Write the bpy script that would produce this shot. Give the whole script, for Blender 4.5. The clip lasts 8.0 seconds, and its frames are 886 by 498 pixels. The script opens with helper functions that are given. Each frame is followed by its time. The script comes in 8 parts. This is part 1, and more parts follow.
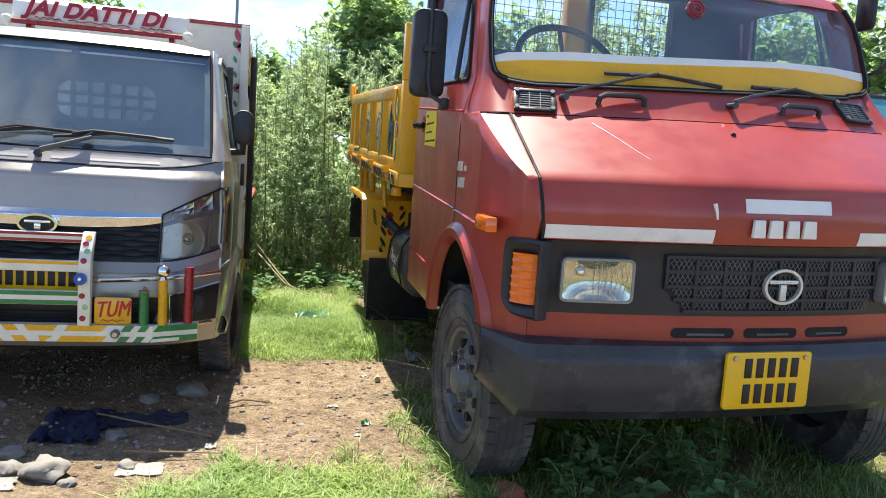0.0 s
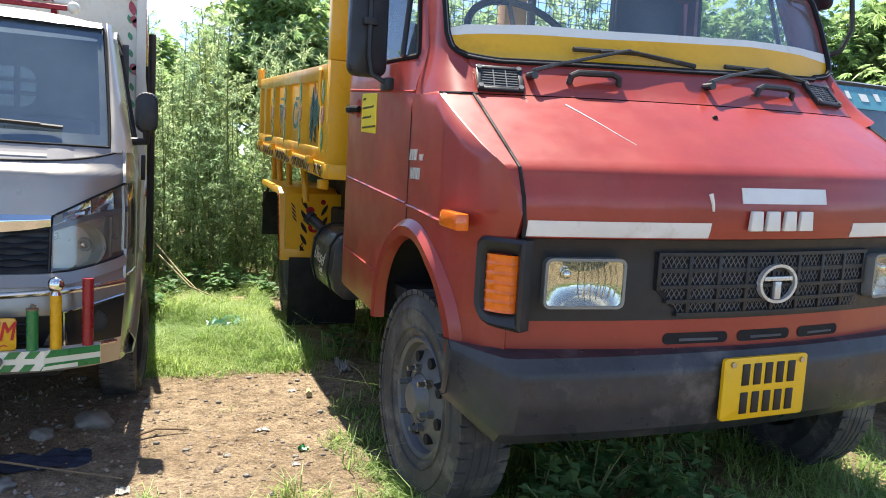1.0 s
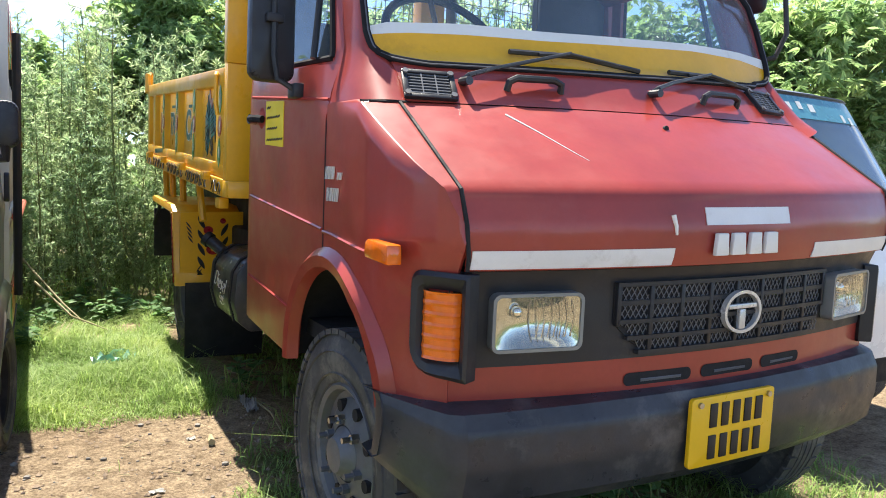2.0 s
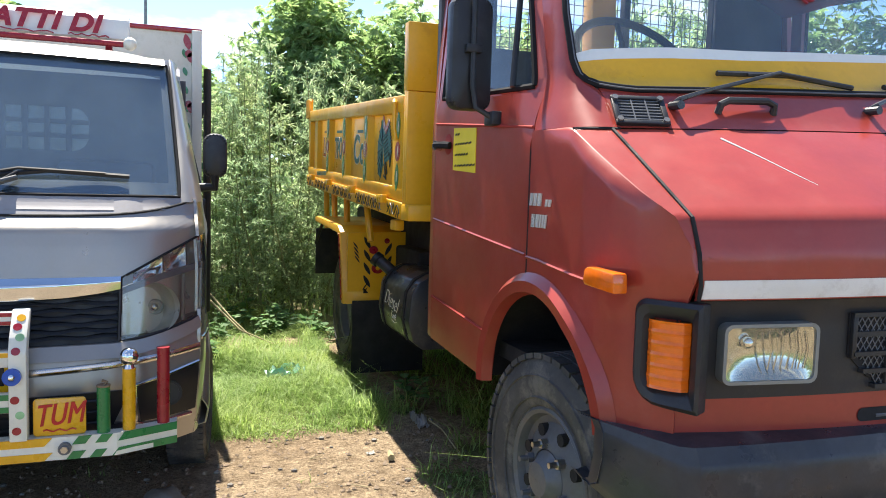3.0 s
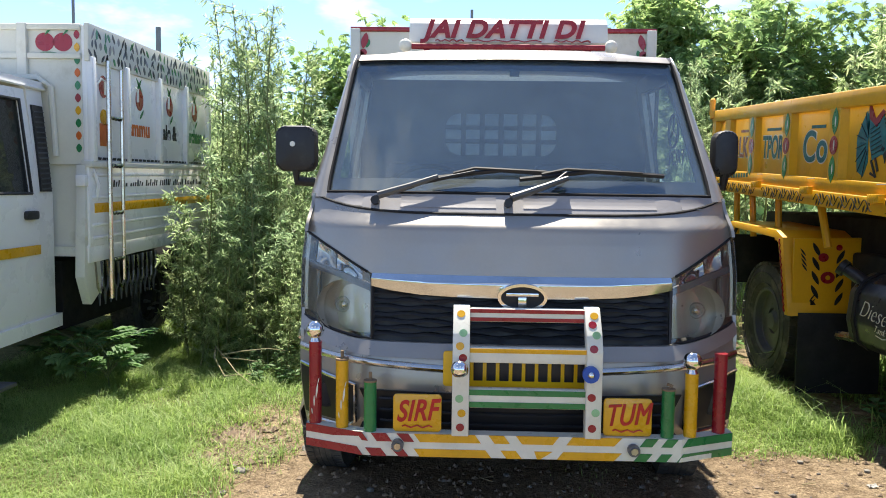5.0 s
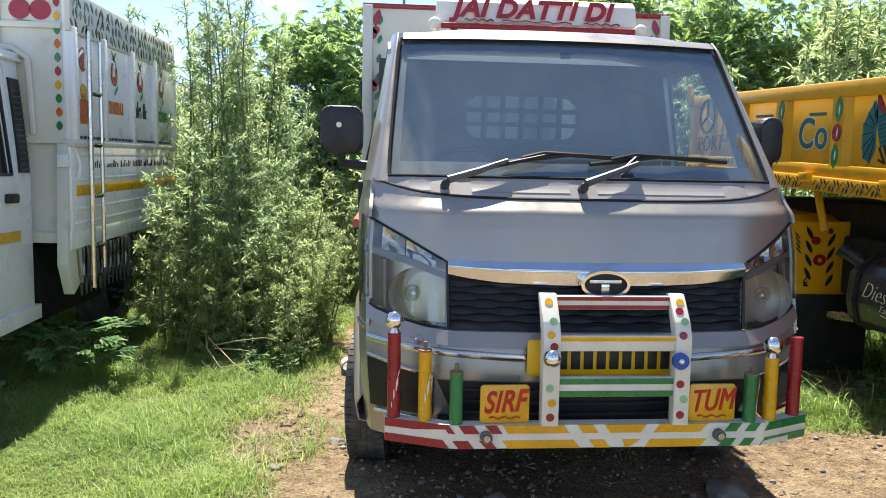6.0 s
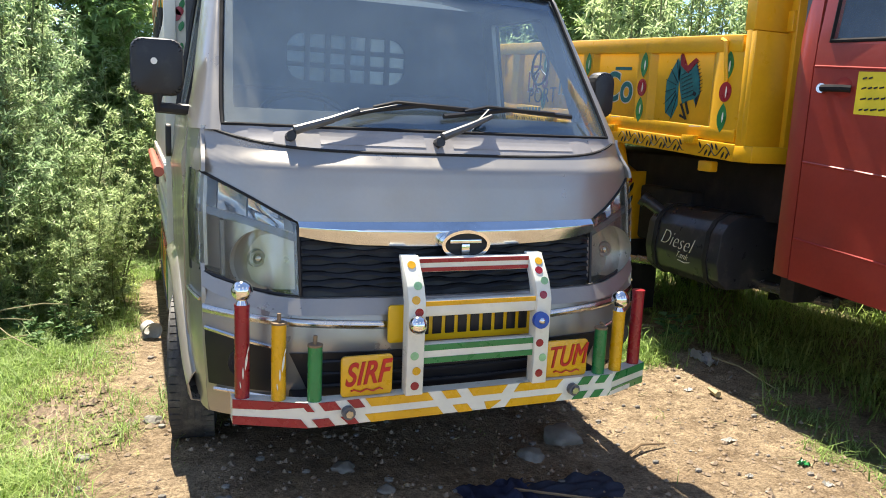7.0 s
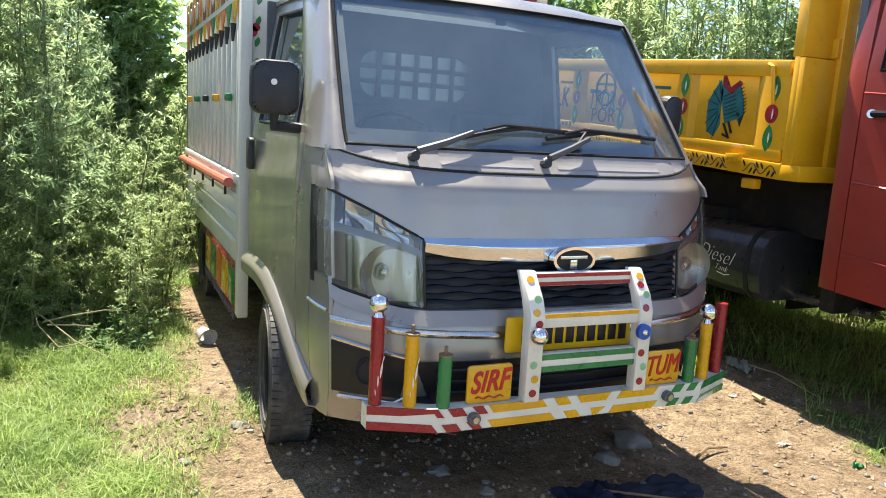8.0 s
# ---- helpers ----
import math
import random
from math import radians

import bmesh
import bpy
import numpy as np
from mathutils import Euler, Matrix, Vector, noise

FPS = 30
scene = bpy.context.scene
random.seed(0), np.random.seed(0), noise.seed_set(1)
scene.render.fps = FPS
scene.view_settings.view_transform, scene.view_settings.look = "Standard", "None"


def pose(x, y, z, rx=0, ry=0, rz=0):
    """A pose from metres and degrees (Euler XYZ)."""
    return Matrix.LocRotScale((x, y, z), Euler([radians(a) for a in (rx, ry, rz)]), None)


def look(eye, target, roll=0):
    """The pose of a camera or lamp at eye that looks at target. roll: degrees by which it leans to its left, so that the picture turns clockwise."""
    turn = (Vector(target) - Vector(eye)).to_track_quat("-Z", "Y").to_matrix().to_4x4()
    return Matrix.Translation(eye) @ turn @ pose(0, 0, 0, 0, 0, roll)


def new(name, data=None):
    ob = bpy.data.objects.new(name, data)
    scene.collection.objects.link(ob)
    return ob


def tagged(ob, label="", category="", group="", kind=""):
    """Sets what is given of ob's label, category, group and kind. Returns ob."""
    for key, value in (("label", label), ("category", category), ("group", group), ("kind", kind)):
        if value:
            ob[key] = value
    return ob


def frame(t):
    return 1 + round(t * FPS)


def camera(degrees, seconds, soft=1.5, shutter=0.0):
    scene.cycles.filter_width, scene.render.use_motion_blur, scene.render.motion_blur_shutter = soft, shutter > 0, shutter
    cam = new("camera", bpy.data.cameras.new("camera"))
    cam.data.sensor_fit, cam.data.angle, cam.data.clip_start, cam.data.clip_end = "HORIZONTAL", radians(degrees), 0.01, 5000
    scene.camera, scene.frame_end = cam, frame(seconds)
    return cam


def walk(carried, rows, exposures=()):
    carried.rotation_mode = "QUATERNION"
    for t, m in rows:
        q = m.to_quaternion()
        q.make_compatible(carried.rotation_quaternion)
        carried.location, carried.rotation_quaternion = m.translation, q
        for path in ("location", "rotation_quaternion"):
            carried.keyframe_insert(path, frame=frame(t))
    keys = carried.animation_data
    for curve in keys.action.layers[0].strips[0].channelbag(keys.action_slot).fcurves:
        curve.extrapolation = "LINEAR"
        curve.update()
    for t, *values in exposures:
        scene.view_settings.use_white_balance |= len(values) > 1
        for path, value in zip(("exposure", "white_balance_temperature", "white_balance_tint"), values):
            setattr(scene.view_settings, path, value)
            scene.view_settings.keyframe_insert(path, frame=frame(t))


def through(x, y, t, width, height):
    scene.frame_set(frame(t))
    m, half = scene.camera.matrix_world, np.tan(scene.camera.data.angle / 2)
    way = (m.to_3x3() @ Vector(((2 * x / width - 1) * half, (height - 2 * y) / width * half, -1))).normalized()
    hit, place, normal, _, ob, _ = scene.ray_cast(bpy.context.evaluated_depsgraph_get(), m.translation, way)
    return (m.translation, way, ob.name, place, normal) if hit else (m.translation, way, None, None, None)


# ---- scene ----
cam = camera(61.0, 8.0, soft=0.95)
PATH = [
    (0, (-0.012, 0.123, 1.279), (0.454, 2.057, 1.072), 3.9),
    (0.5, (-0.153, 0.363, 1.281), (0.429, 2.265, 1.067), 3.7),
    (1, (-0.112, 0.569, 1.262), (0.611, 2.422, 1.047), 3.3),
    (1.2, (-0.054, 0.7, 1.269), (0.728, 2.528, 1.053), 2.9),
    (2.3, (-0.034, 0.967, 1.321), (0.934, 2.708, 1.14), 2.6),
    (2.5, (-0.121, 0.993, 1.333), (0.796, 2.762, 1.163), 2.5),
    (2.7, (-0.215, 1.032, 1.329), (0.624, 2.841, 1.176), 2.3),
    (2.8, (-0.24, 1.028, 1.33), (0.537, 2.864, 1.176), 2.1),
    (3, (-0.31, 1.043, 1.334), (0.364, 2.919, 1.17), 1.7),
    (3.5, (-0.463, 1.041, 1.329), (-0.029, 2.986, 1.154), 1.1),
    (4, (-0.649, 1.058, 1.317), (-0.427, 3.038, 1.143), 0.7),
    (4.5, (-0.887, 1.175, 1.275), (-0.834, 3.167, 1.105), 0.6),
    (5, (-1.215, 1.321, 1.274), (-1.267, 3.315, 1.119), 0.8),
    (5.2, (-1.376, 1.342, 1.262), (-1.451, 3.335, 1.117), 1.0),
    (6.3, (-1.842, 1.509, 1.287), (-1.46, 3.457, 1.048), 1.3),
    (6.5, (-1.876, 1.586, 1.299), (-1.344, 3.494, 1.029), 1.5),
    (7, (-1.973, 1.672, 1.309), (-1.232, 3.498, 0.969), 2.6),
    (7.5, (-2.189, 1.739, 1.285), (-1.355, 3.521, 0.93), 3.5),
    (8, (-2.467, 1.731, 1.346), (-1.651, 3.527, 1.02), 3.5),
]
walk(cam, [(t, look(eye, target, roll)) for t, eye, target, roll in PATH],
     exposures=[(0.0, 1.94, 6700, 10), (1.2, 2.06, 6700, 10), (2.5, 2.06, 6650, 10), (5.0, 1.79, 6800, 10), (6.3, 1.91, 6950, 10), (7.2, 2.08, 7000, 10), (8.0, 2.08, 7000, 10)])

# ---- world, sun, exposure ----
SUN_EL, SUN_AZ = 62.0, -3.0      # degrees up; degrees from +y towards +x
world = bpy.data.worlds.new("sky")
scene.world = world
world.use_nodes = True
wn, wl = world.node_tree.nodes, world.node_tree.links
wn.clear()
w_out = wn.new("ShaderNodeOutputWorld")
w_bg = wn.new("ShaderNodeBackground")
w_sky = wn.new("ShaderNodeTexSky")
w_sky.sky_type = "NISHITA"
w_sky.sun_disc = False
w_sky.sun_elevation = radians(SUN_EL)
w_sky.sun_rotation = radians(SUN_AZ)
w_sky.dust_density = 0.0
w_sky.ozone_density = 1.6
w_sky.air_density = 0.6
w_sky.altitude = 2500.0
w_co = wn.new("ShaderNodeTexCoord")
w_sep = wn.new("ShaderNodeSeparateXYZ")
w_z = wn.new("ShaderNodeMath")
w_z.operation = "MAXIMUM"
w_z.inputs[1].default_value = 0.0
w_z2 = wn.new("ShaderNodeMath")
w_z2.operation = "ADD"
w_z2.inputs[1].default_value = 0.22
w_div = wn.new("ShaderNodeVectorMath")
w_div.operation = "DIVIDE"
w_com = wn.new("ShaderNodeCombineXYZ")
w_noise = wn.new("ShaderNodeTexNoise")
w_noise.inputs["Scale"].default_value = 1.9
w_noise.inputs["Detail"].default_value = 9.0
w_noise.inputs["Roughness"].default_value = 0.58
w_ramp = wn.new("ShaderNodeValToRGB")
w_ramp.color_ramp.elements[0].position = 0.52
w_ramp.color_ramp.elements[1].position = 0.68
w_mix = wn.new("ShaderNodeMix")
w_mix.data_type = "RGBA"
w_mix.inputs[7].default_value = (3.2, 3.25, 3.4, 1.0)
wl.new(w_co.outputs["Generated"], w_sep.inputs[0])
wl.new(w_sep.outputs[2], w_z.inputs[0])
wl.new(w_z.outputs[0], w_z2.inputs[0])
for i in range(3):
    wl.new(w_z2.outputs[0], w_com.inputs[i])
wl.new(w_co.outputs["Generated"], w_div.inputs[0])
wl.new(w_com.outputs[0], w_div.inputs[1])
wl.new(w_div.outputs[0], w_noise.inputs["Vector"])
wl.new(w_noise.outputs["Fac"], w_ramp.inputs["Fac"])
wl.new(w_ramp.outputs["Color"], w_mix.inputs[0])
wl.new(w_sky.outputs["Color"], w_mix.inputs[6])
wl.new(w_mix.outputs[2], w_bg.inputs["Color"])
w_bg.inputs["Strength"].default_value = 0.122
wl.new(w_bg.outputs["Background"], w_out.inputs["Surface"])

sun = new("sun", bpy.data.lights.new("sun", "SUN"))
sun.data.energy = 3.7
sun.data.angle = radians(0.6)
sun.data.color = (1.0, 0.95, 0.85)
_d = Vector((math.sin(radians(SUN_AZ)) * math.cos(radians(SUN_EL)), math.cos(radians(SUN_AZ)) * math.cos(radians(SUN_EL)), math.sin(radians(SUN_EL))))
sun.matrix_world = look(_d * 50, (0, 0, 0))

# ---- materials ----
def mat(name, col, rough=0.5, metal=0.0, var=0.12, scale=5.0, fine=70.0, bump=0.05, stain=None, amount=0.3, edge=0.55,
        stain_scale=3.0, coat=0.0, spec=0.5, rvar=0.12, rand=0.0, coat_rough=0.12, trans=0.0, ior=1.45, sub=0.0):
    """A procedural surface: a base colour with broad and fine variation, stains with a shape of their own, fine relief."""
    m = bpy.data.materials.new(name)
    m.use_nodes = True
    n, l = m.node_tree.nodes, m.node_tree.links
    b = n["Principled BSDF"]
    b.inputs["Metallic"].default_value = metal
    b.inputs["Specular IOR Level"].default_value = spec
    b.inputs["Coat Weight"].default_value = coat
    b.inputs["Coat Roughness"].default_value = coat_rough
    b.inputs["Transmission Weight"].default_value = trans
    b.inputs["IOR"].default_value = ior
    co = n.new("ShaderNodeTexCoord")

    def tex(s, d, r=0.6):
        t = n.new("ShaderNodeTexNoise")
        t.inputs["Scale"].default_value, t.inputs["Detail"].default_value, t.inputs["Roughness"].default_value = s, d, r
        l.new(co.outputs["Object"], t.inputs["Vector"])
        return t

    def mix(kind, fac, a, c):
        x = n.new("ShaderNodeMix")
        x.data_type, x.blend_type = "RGBA", kind
        for i, v in ((0, fac), (6, a), (7, c)):
            if isinstance(v, (int, float, tuple)):
                x.inputs[i].default_value = v
            else:
                l.new(v, x.inputs[i])
        return x.outputs[2]

    def ramp(src, a, c, ca=(0, 0, 0, 1), cc=(1, 1, 1, 1)):
        r = n.new("ShaderNodeValToRGB")
        r.color_ramp.elements[0].position, r.color_ramp.elements[1].position = a, c
        r.color_ramp.elements[0].color, r.color_ramp.elements[1].color = ca, cc
        l.new(src, r.inputs["Fac"])
        return r.outputs["Color"]

    broad, small = tex(scale, 5.0), tex(fine, 3.0)
    lo, hi = tuple(max(0, c * (1 - var)) for c in col) + (1,), tuple(min(1, c * (1 + var)) for c in col) + (1,)
    c = ramp(broad.outputs["Fac"], 0.3, 0.7, lo, hi)
    g = 1 - var * 0.5
    c = mix("MULTIPLY", 1.0, c, ramp(small.outputs["Fac"], 0.3, 0.7, (g, g, g, 1), (1, 1, 1, 1)))
    if rand:
        info = n.new("ShaderNodeObjectInfo")
        c = mix("MULTIPLY", 1.0, c, ramp(info.outputs["Random"], 0.0, 1.0, (1 - rand, 1 - rand, 1 - rand, 1), (1, 1, 1, 1)))
    if stain:
        st = tex(stain_scale, 8.0, 0.7)
        f = ramp(st.outputs["Fac"], edge, edge + 0.12, (0, 0, 0, 1), (amount, amount, amount, 1))
        c = mix("MIX", f, c, tuple(stain) + (1,))
    l.new(c, b.inputs["Base Color"])
    rr = ramp(tex(scale * 2.3, 6.0).outputs["Fac"], 0.3, 0.7, (max(0.02, rough - rvar),) * 3 + (1,), (min(1, rough + rvar),) * 3 + (1,))
    l.new(rr, b.inputs["Roughness"])
    if bump:
        bp = n.new("ShaderNodeBump")
        bp.inputs["Strength"].default_value = bump
        bp.inputs["Distance"].default_value = 0.004
        l.new(tex(fine * 1.7, 4.0).outputs["Fac"], bp.inputs["Height"])
        l.new(bp.outputs["Normal"], b.inputs["Normal"])
    return m


def leaf_mat(name, a, b_, gloss=0.35, through=0.35):
    """Foliage: colour varies leaf by leaf; light passes through."""
    m = bpy.data.materials.new(name)
    m.use_nodes = True
    n, l = m.node_tree.nodes, m.node_tree.links
    p, out = n["Principled BSDF"], n["Material Output"]
    geo = n.new("ShaderNodeNewGeometry")
    r = n.new("ShaderNodeValToRGB")
    r.color_ramp.elements[0].color, r.color_ramp.elements[1].color = a + (1,), b_ + (1,)
    l.new(geo.outputs["Random Per Island"], r.inputs["Fac"])
    co = n.new("ShaderNodeTexCoord")
    t = n.new("ShaderNodeTexNoise")
    t.inputs["Scale"].default_value, t.inputs["Detail"].default_value = 0.9, 4.0
    l.new(co.outputs["Object"], t.inputs["Vector"])
    r2 = n.new("ShaderNodeValToRGB")
    r2.color_ramp.elements[0].position, r2.color_ramp.elements[1].position = 0.35, 0.65
    r2.color_ramp.elements[0].color, r2.color_ramp.elements[1].color = (0.75, 0.85, 0.8, 1), (1.15, 1.1, 0.9, 1)
    l.new(t.outputs["Fac"], r2.inputs["Fac"])
    mx = n.new("ShaderNodeMix")
    mx.data_type, mx.blend_type = "RGBA", "MULTIPLY"
    mx.inputs[0].default_value = 1.0
    l.new(r.outputs["Color"], mx.inputs[6])
    l.new(r2.outputs["Color"], mx.inputs[7])
    l.new(mx.outputs[2], p.inputs["Base Color"])
    p.inputs["Roughness"].default_value = gloss
    p.inputs["Specular IOR Level"].default_value = 0.4
    tr = n.new("ShaderNodeBsdfTranslucent")
    l.new(mx.outputs[2], tr.inputs["Color"])
    ms = n.new("ShaderNodeMixShader")
    ms.inputs[0].default_value = through
    l.new(p.outputs[0], ms.inputs[1])
    l.new(tr.outputs[0], ms.inputs[2])
    l.new(ms.outputs[0], out.inputs["Surface"])
    return m


def glass_mat(name, tint, gloss=0.03, mirror=0.08, dust_haze=0.0, film=(0.42, 0.55, 0.64)):
    """Sheet glass: clear, tinted, with a mirror gloss that grows at grazing angles and a dusty film; its default blue
    also stands in for sky haze.
    """
    m = bpy.data.materials.new(name)
    m.use_nodes = True
    n, l = m.node_tree.nodes, m.node_tree.links
    n.remove(n["Principled BSDF"])
    t, g, x, f = n.new("ShaderNodeBsdfTransparent"), n.new("ShaderNodeBsdfGlossy"), n.new("ShaderNodeMixShader"), n.new("ShaderNodeLayerWeight")
    t.inputs["Color"].default_value = tint + (1,)
    g.inputs["Roughness"].default_value = gloss
    f.inputs["Blend"].default_value = 0.5
    pw = n.new("ShaderNodeMath")
    pw.operation = "POWER"
    pw.inputs[1].default_value = 5.0
    l.new(f.outputs["Facing"], pw.inputs[0])
    a = n.new("ShaderNodeMath")
    a.operation = "ADD"
    a.use_clamp = True
    a.inputs[1].default_value = mirror
    l.new(pw.outputs[0], a.inputs[0])
    l.new(a.outputs[0], x.inputs[0])
    l.new(t.outputs[0], x.inputs[1])
    l.new(g.outputs[0], x.inputs[2])
    top = x
    if dust_haze:
        d, top, nz, r, co = n.new("ShaderNodeBsdfDiffuse"), n.new("ShaderNodeMixShader"), n.new("ShaderNodeTexNoise"), n.new("ShaderNodeMapRange"), n.new("ShaderNodeTexCoord")
        d.inputs["Color"].default_value = film + (1,)
        nz.inputs["Scale"].default_value, nz.inputs["Detail"].default_value = 4.0, 7.0
        r.inputs["From Min"].default_value, r.inputs["From Max"].default_value = 0.3, 0.7
        r.inputs["To Min"].default_value, r.inputs["To Max"].default_value = dust_haze * 0.7, dust_haze * 1.3
        l.new(co.outputs["Object"], nz.inputs["Vector"])
        l.new(nz.outputs["Fac"], r.inputs["Value"])
        l.new(r.outputs["Result"], top.inputs[0])
        l.new(x.outputs[0], top.inputs[1])
        l.new(d.outputs[0], top.inputs[2])
    l.new(top.outputs[0], n["Material Output"].inputs["Surface"])
    return m


M = {}
M["red"] = mat("faded_red_paint", (0.298, 0.037, 0.024), 0.42, var=0.16, scale=2.2, fine=55, bump=0.015, spec=0.35, stain=(0.33, 0.075, 0.06), amount=0.4, edge=0.56, stain_scale=2.5, coat=0.5, coat_rough=0.15)
M["red_dull"] = mat("dull_red_paint", (0.31, 0.040, 0.032), 0.75, var=0.13, scale=2.2, fine=55, bump=0.02, spec=0.2)
M["yellow"] = mat("yellow_enamel", (0.75, 0.385, 0.012), 0.38, var=0.10, scale=3, fine=50, bump=0.04, stain=(0.42, 0.20, 0.02), amount=0.45, edge=0.58, stain_scale=4, coat=0.2)
M["silver"] = mat("grey_metallic_paint", (0.345, 0.320, 0.285), 0.36, metal=0.55, var=0.06, scale=2, fine=90, bump=0.012, stain=(0.36, 0.33, 0.30), amount=0.35, edge=0.58, coat=0.5)
M["silver_dark"] = mat("grey_matt_plastic", (0.29, 0.275, 0.275), 0.55, var=0.08, bump=0.05, fine=200, stain=(0.2, 0.19, 0.18), amount=0.4, edge=0.55)
M["black"] = mat("black_moulded_plastic", (0.018, 0.019, 0.022), 0.46, var=0.2, bump=0.1, fine=180, stain=(0.07, 0.067, 0.062), amount=0.3, edge=0.56, stain_scale=5)
M["bumper"] = mat("scuffed_black_bumper", (0.034, 0.036, 0.042), 0.38, var=0.35, bump=0.10, fine=60, stain=(0.15, 0.145, 0.135), amount=0.5, edge=0.57, stain_scale=4, rvar=0.16)
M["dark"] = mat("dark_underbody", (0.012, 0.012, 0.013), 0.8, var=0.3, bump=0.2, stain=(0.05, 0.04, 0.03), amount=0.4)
M["rubber"] = mat("tyre_rubber", (0.060, 0.060, 0.061), 0.72, var=0.3, bump=0.2, fine=60, stain=(0.19, 0.175, 0.15), amount=0.55, edge=0.5, stain_scale=7)
M["rim"] = mat("grey_painted_wheel", (0.12, 0.125, 0.135), 0.5, metal=0.2, var=0.2, bump=0.08, stain=(0.12, 0.10, 0.08), amount=0.5, edge=0.55, stain_scale=9)
M["steel"] = mat("bare_steel", (0.45, 0.44, 0.42), 0.3, metal=1.0, var=0.2)
M["chrome"] = mat("chrome", (0.80, 0.79, 0.77), 0.09, metal=1.0, var=0.04, rvar=0.05, bump=0.01)
M["chrome_dull"] = mat("dull_chrome", (0.62, 0.60, 0.56), 0.22, metal=1.0, var=0.1)
M["white"] = mat("white_paint", (0.72, 0.71, 0.66), 0.5, var=0.06, bump=0.04, stain=(0.45, 0.42, 0.34), amount=0.4, edge=0.6, stain_scale=9)
M["reflect"] = mat("white_reflective_tape", (0.70, 0.70, 0.68), 0.4, var=0.08, fine=250, bump=0.08, stain=(0.45, 0.42, 0.38), amount=0.5, edge=0.57, stain_scale=8)
M["cream"] = mat("cream_truck_body", (0.64, 0.635, 0.56), 0.5, var=0.07, scale=2, bump=0.05, stain=(0.38, 0.36, 0.27), amount=0.45, edge=0.57, stain_scale=4)
M["whitetruck"] = mat("white_truck_paint", (0.80, 0.80, 0.79), 0.3, var=0.04, scale=2, bump=0.02, stain=(0.5, 0.48, 0.42), amount=0.4, edge=0.6, stain_scale=3, coat=0.4)
M["p_red"] = mat("dark_red_enamel", (0.30, 0.012, 0.022), 0.3, var=0.15, scale=9, bump=0.06, stain=(0.55, 0.45, 0.4), amount=0.7, edge=0.66, stain_scale=16, coat=0.3)
M["p_yellow"] = mat("bright_yellow_enamel", (0.72, 0.37, 0.010), 0.3, var=0.12, scale=9, bump=0.06, stain=(0.55, 0.45, 0.3), amount=0.6, edge=0.67, stain_scale=16, coat=0.3)
M["p_letter"] = mat("red_brush_paint", (0.46, 0.016, 0.014), 0.4, var=0.2, scale=14, bump=0.05)
M["chrome_strip"] = mat("weathered_chrome", (0.66, 0.68, 0.69), 0.15, metal=1.0, var=0.08, rvar=0.08, bump=0.02, stain=(0.34, 0.33, 0.31), amount=0.35, edge=0.55, stain_scale=6)
M["p_green"] = mat("green_enamel", (0.018, 0.19, 0.055), 0.32, var=0.18, scale=9, bump=0.06, stain=(0.3, 0.4, 0.3), amount=0.5, edge=0.66, stain_scale=16, coat=0.3)
M["p_white"] = mat("white_enamel", (0.72, 0.70, 0.60), 0.35, var=0.08, scale=9, bump=0.06, stain=(0.45, 0.4, 0.3), amount=0.5, edge=0.62, stain_scale=14, coat=0.2)
M["p_teal"] = mat("teal_sign_paint", (0.012, 0.16, 0.16), 0.4, var=0.25, scale=20)
M["p_blue"] = mat("blue_enamel", (0.02, 0.09, 0.42), 0.35, var=0.15, scale=12)
M["p_black"] = mat("black_sign_paint", (0.012, 0.012, 0.015), 0.45, var=0.2)
M["p_orange"] = mat("orange_sign_paint", (0.62, 0.13, 0.015), 0.4, var=0.2, scale=14)
M["p_lightgreen"] = mat("pale_green_dot_paint", (0.30, 0.55, 0.28), 0.4, var=0.25, scale=20)
M["plate"] = mat("yellow_plate_sheet", (0.80, 0.47, 0.010), 0.35, var=0.05, fine=120, bump=0.03, stain=(0.45, 0.3, 0.05), amount=0.4, edge=0.62, stain_scale=14)
M["sticker"] = mat("yellow_sticker_paper", (0.75, 0.58, 0.03), 0.6, var=0.06)
M["amber"] = mat("amber_lens", (0.80, 0.15, 0.006), 0.14, var=0.1, scale=30, fine=300, bump=0.0, coat=0.6, rvar=0.05)
M["lens"] = glass_mat("clear_lamp_lens", (0.95, 0.95, 0.90), 0.05, 0.03, 0.05, (0.50, 0.48, 0.40))
M["lens_smoked"] = glass_mat("dusty_lamp_lens", (0.92, 0.92, 0.89), 0.05, 0.05, 0.03, (0.50, 0.47, 0.40))
M["lamp_silver"] = mat("lamp_silvered_plastic", (0.50, 0.48, 0.43), 0.34, metal=0.7, var=0.12, bump=0.02)
M["lampgrey"] = mat("lamp_housing_grey", (0.22, 0.23, 0.22), 0.4, metal=0.2, var=0.15, bump=0.02)
# blue film: part dirt, part reflected sky haze put into the colour
M["glass"] = glass_mat("windscreen_glass", (0.86, 0.93, 0.95), 0.02, 0.12, 0.05)
M["glass_rear"] = glass_mat("dusty_rear_glass", (0.42, 0.46, 0.48), 0.05, 0.04, 0.16)
M["seal"] = mat("dull_black_rubber", (0.018, 0.018, 0.02), 0.85, var=0.2, bump=0.1, spec=0.15)
# its film also paints in the pale veil of reflected sky
M["glass_clear"] = glass_mat("clear_cab_glass", (0.90, 0.95, 0.97), 0.01, 0.06, 0.06)
M["glass_dark"] = glass_mat("dark_tinted_glass", (0.05, 0.055, 0.06), 0.02, 0.06)
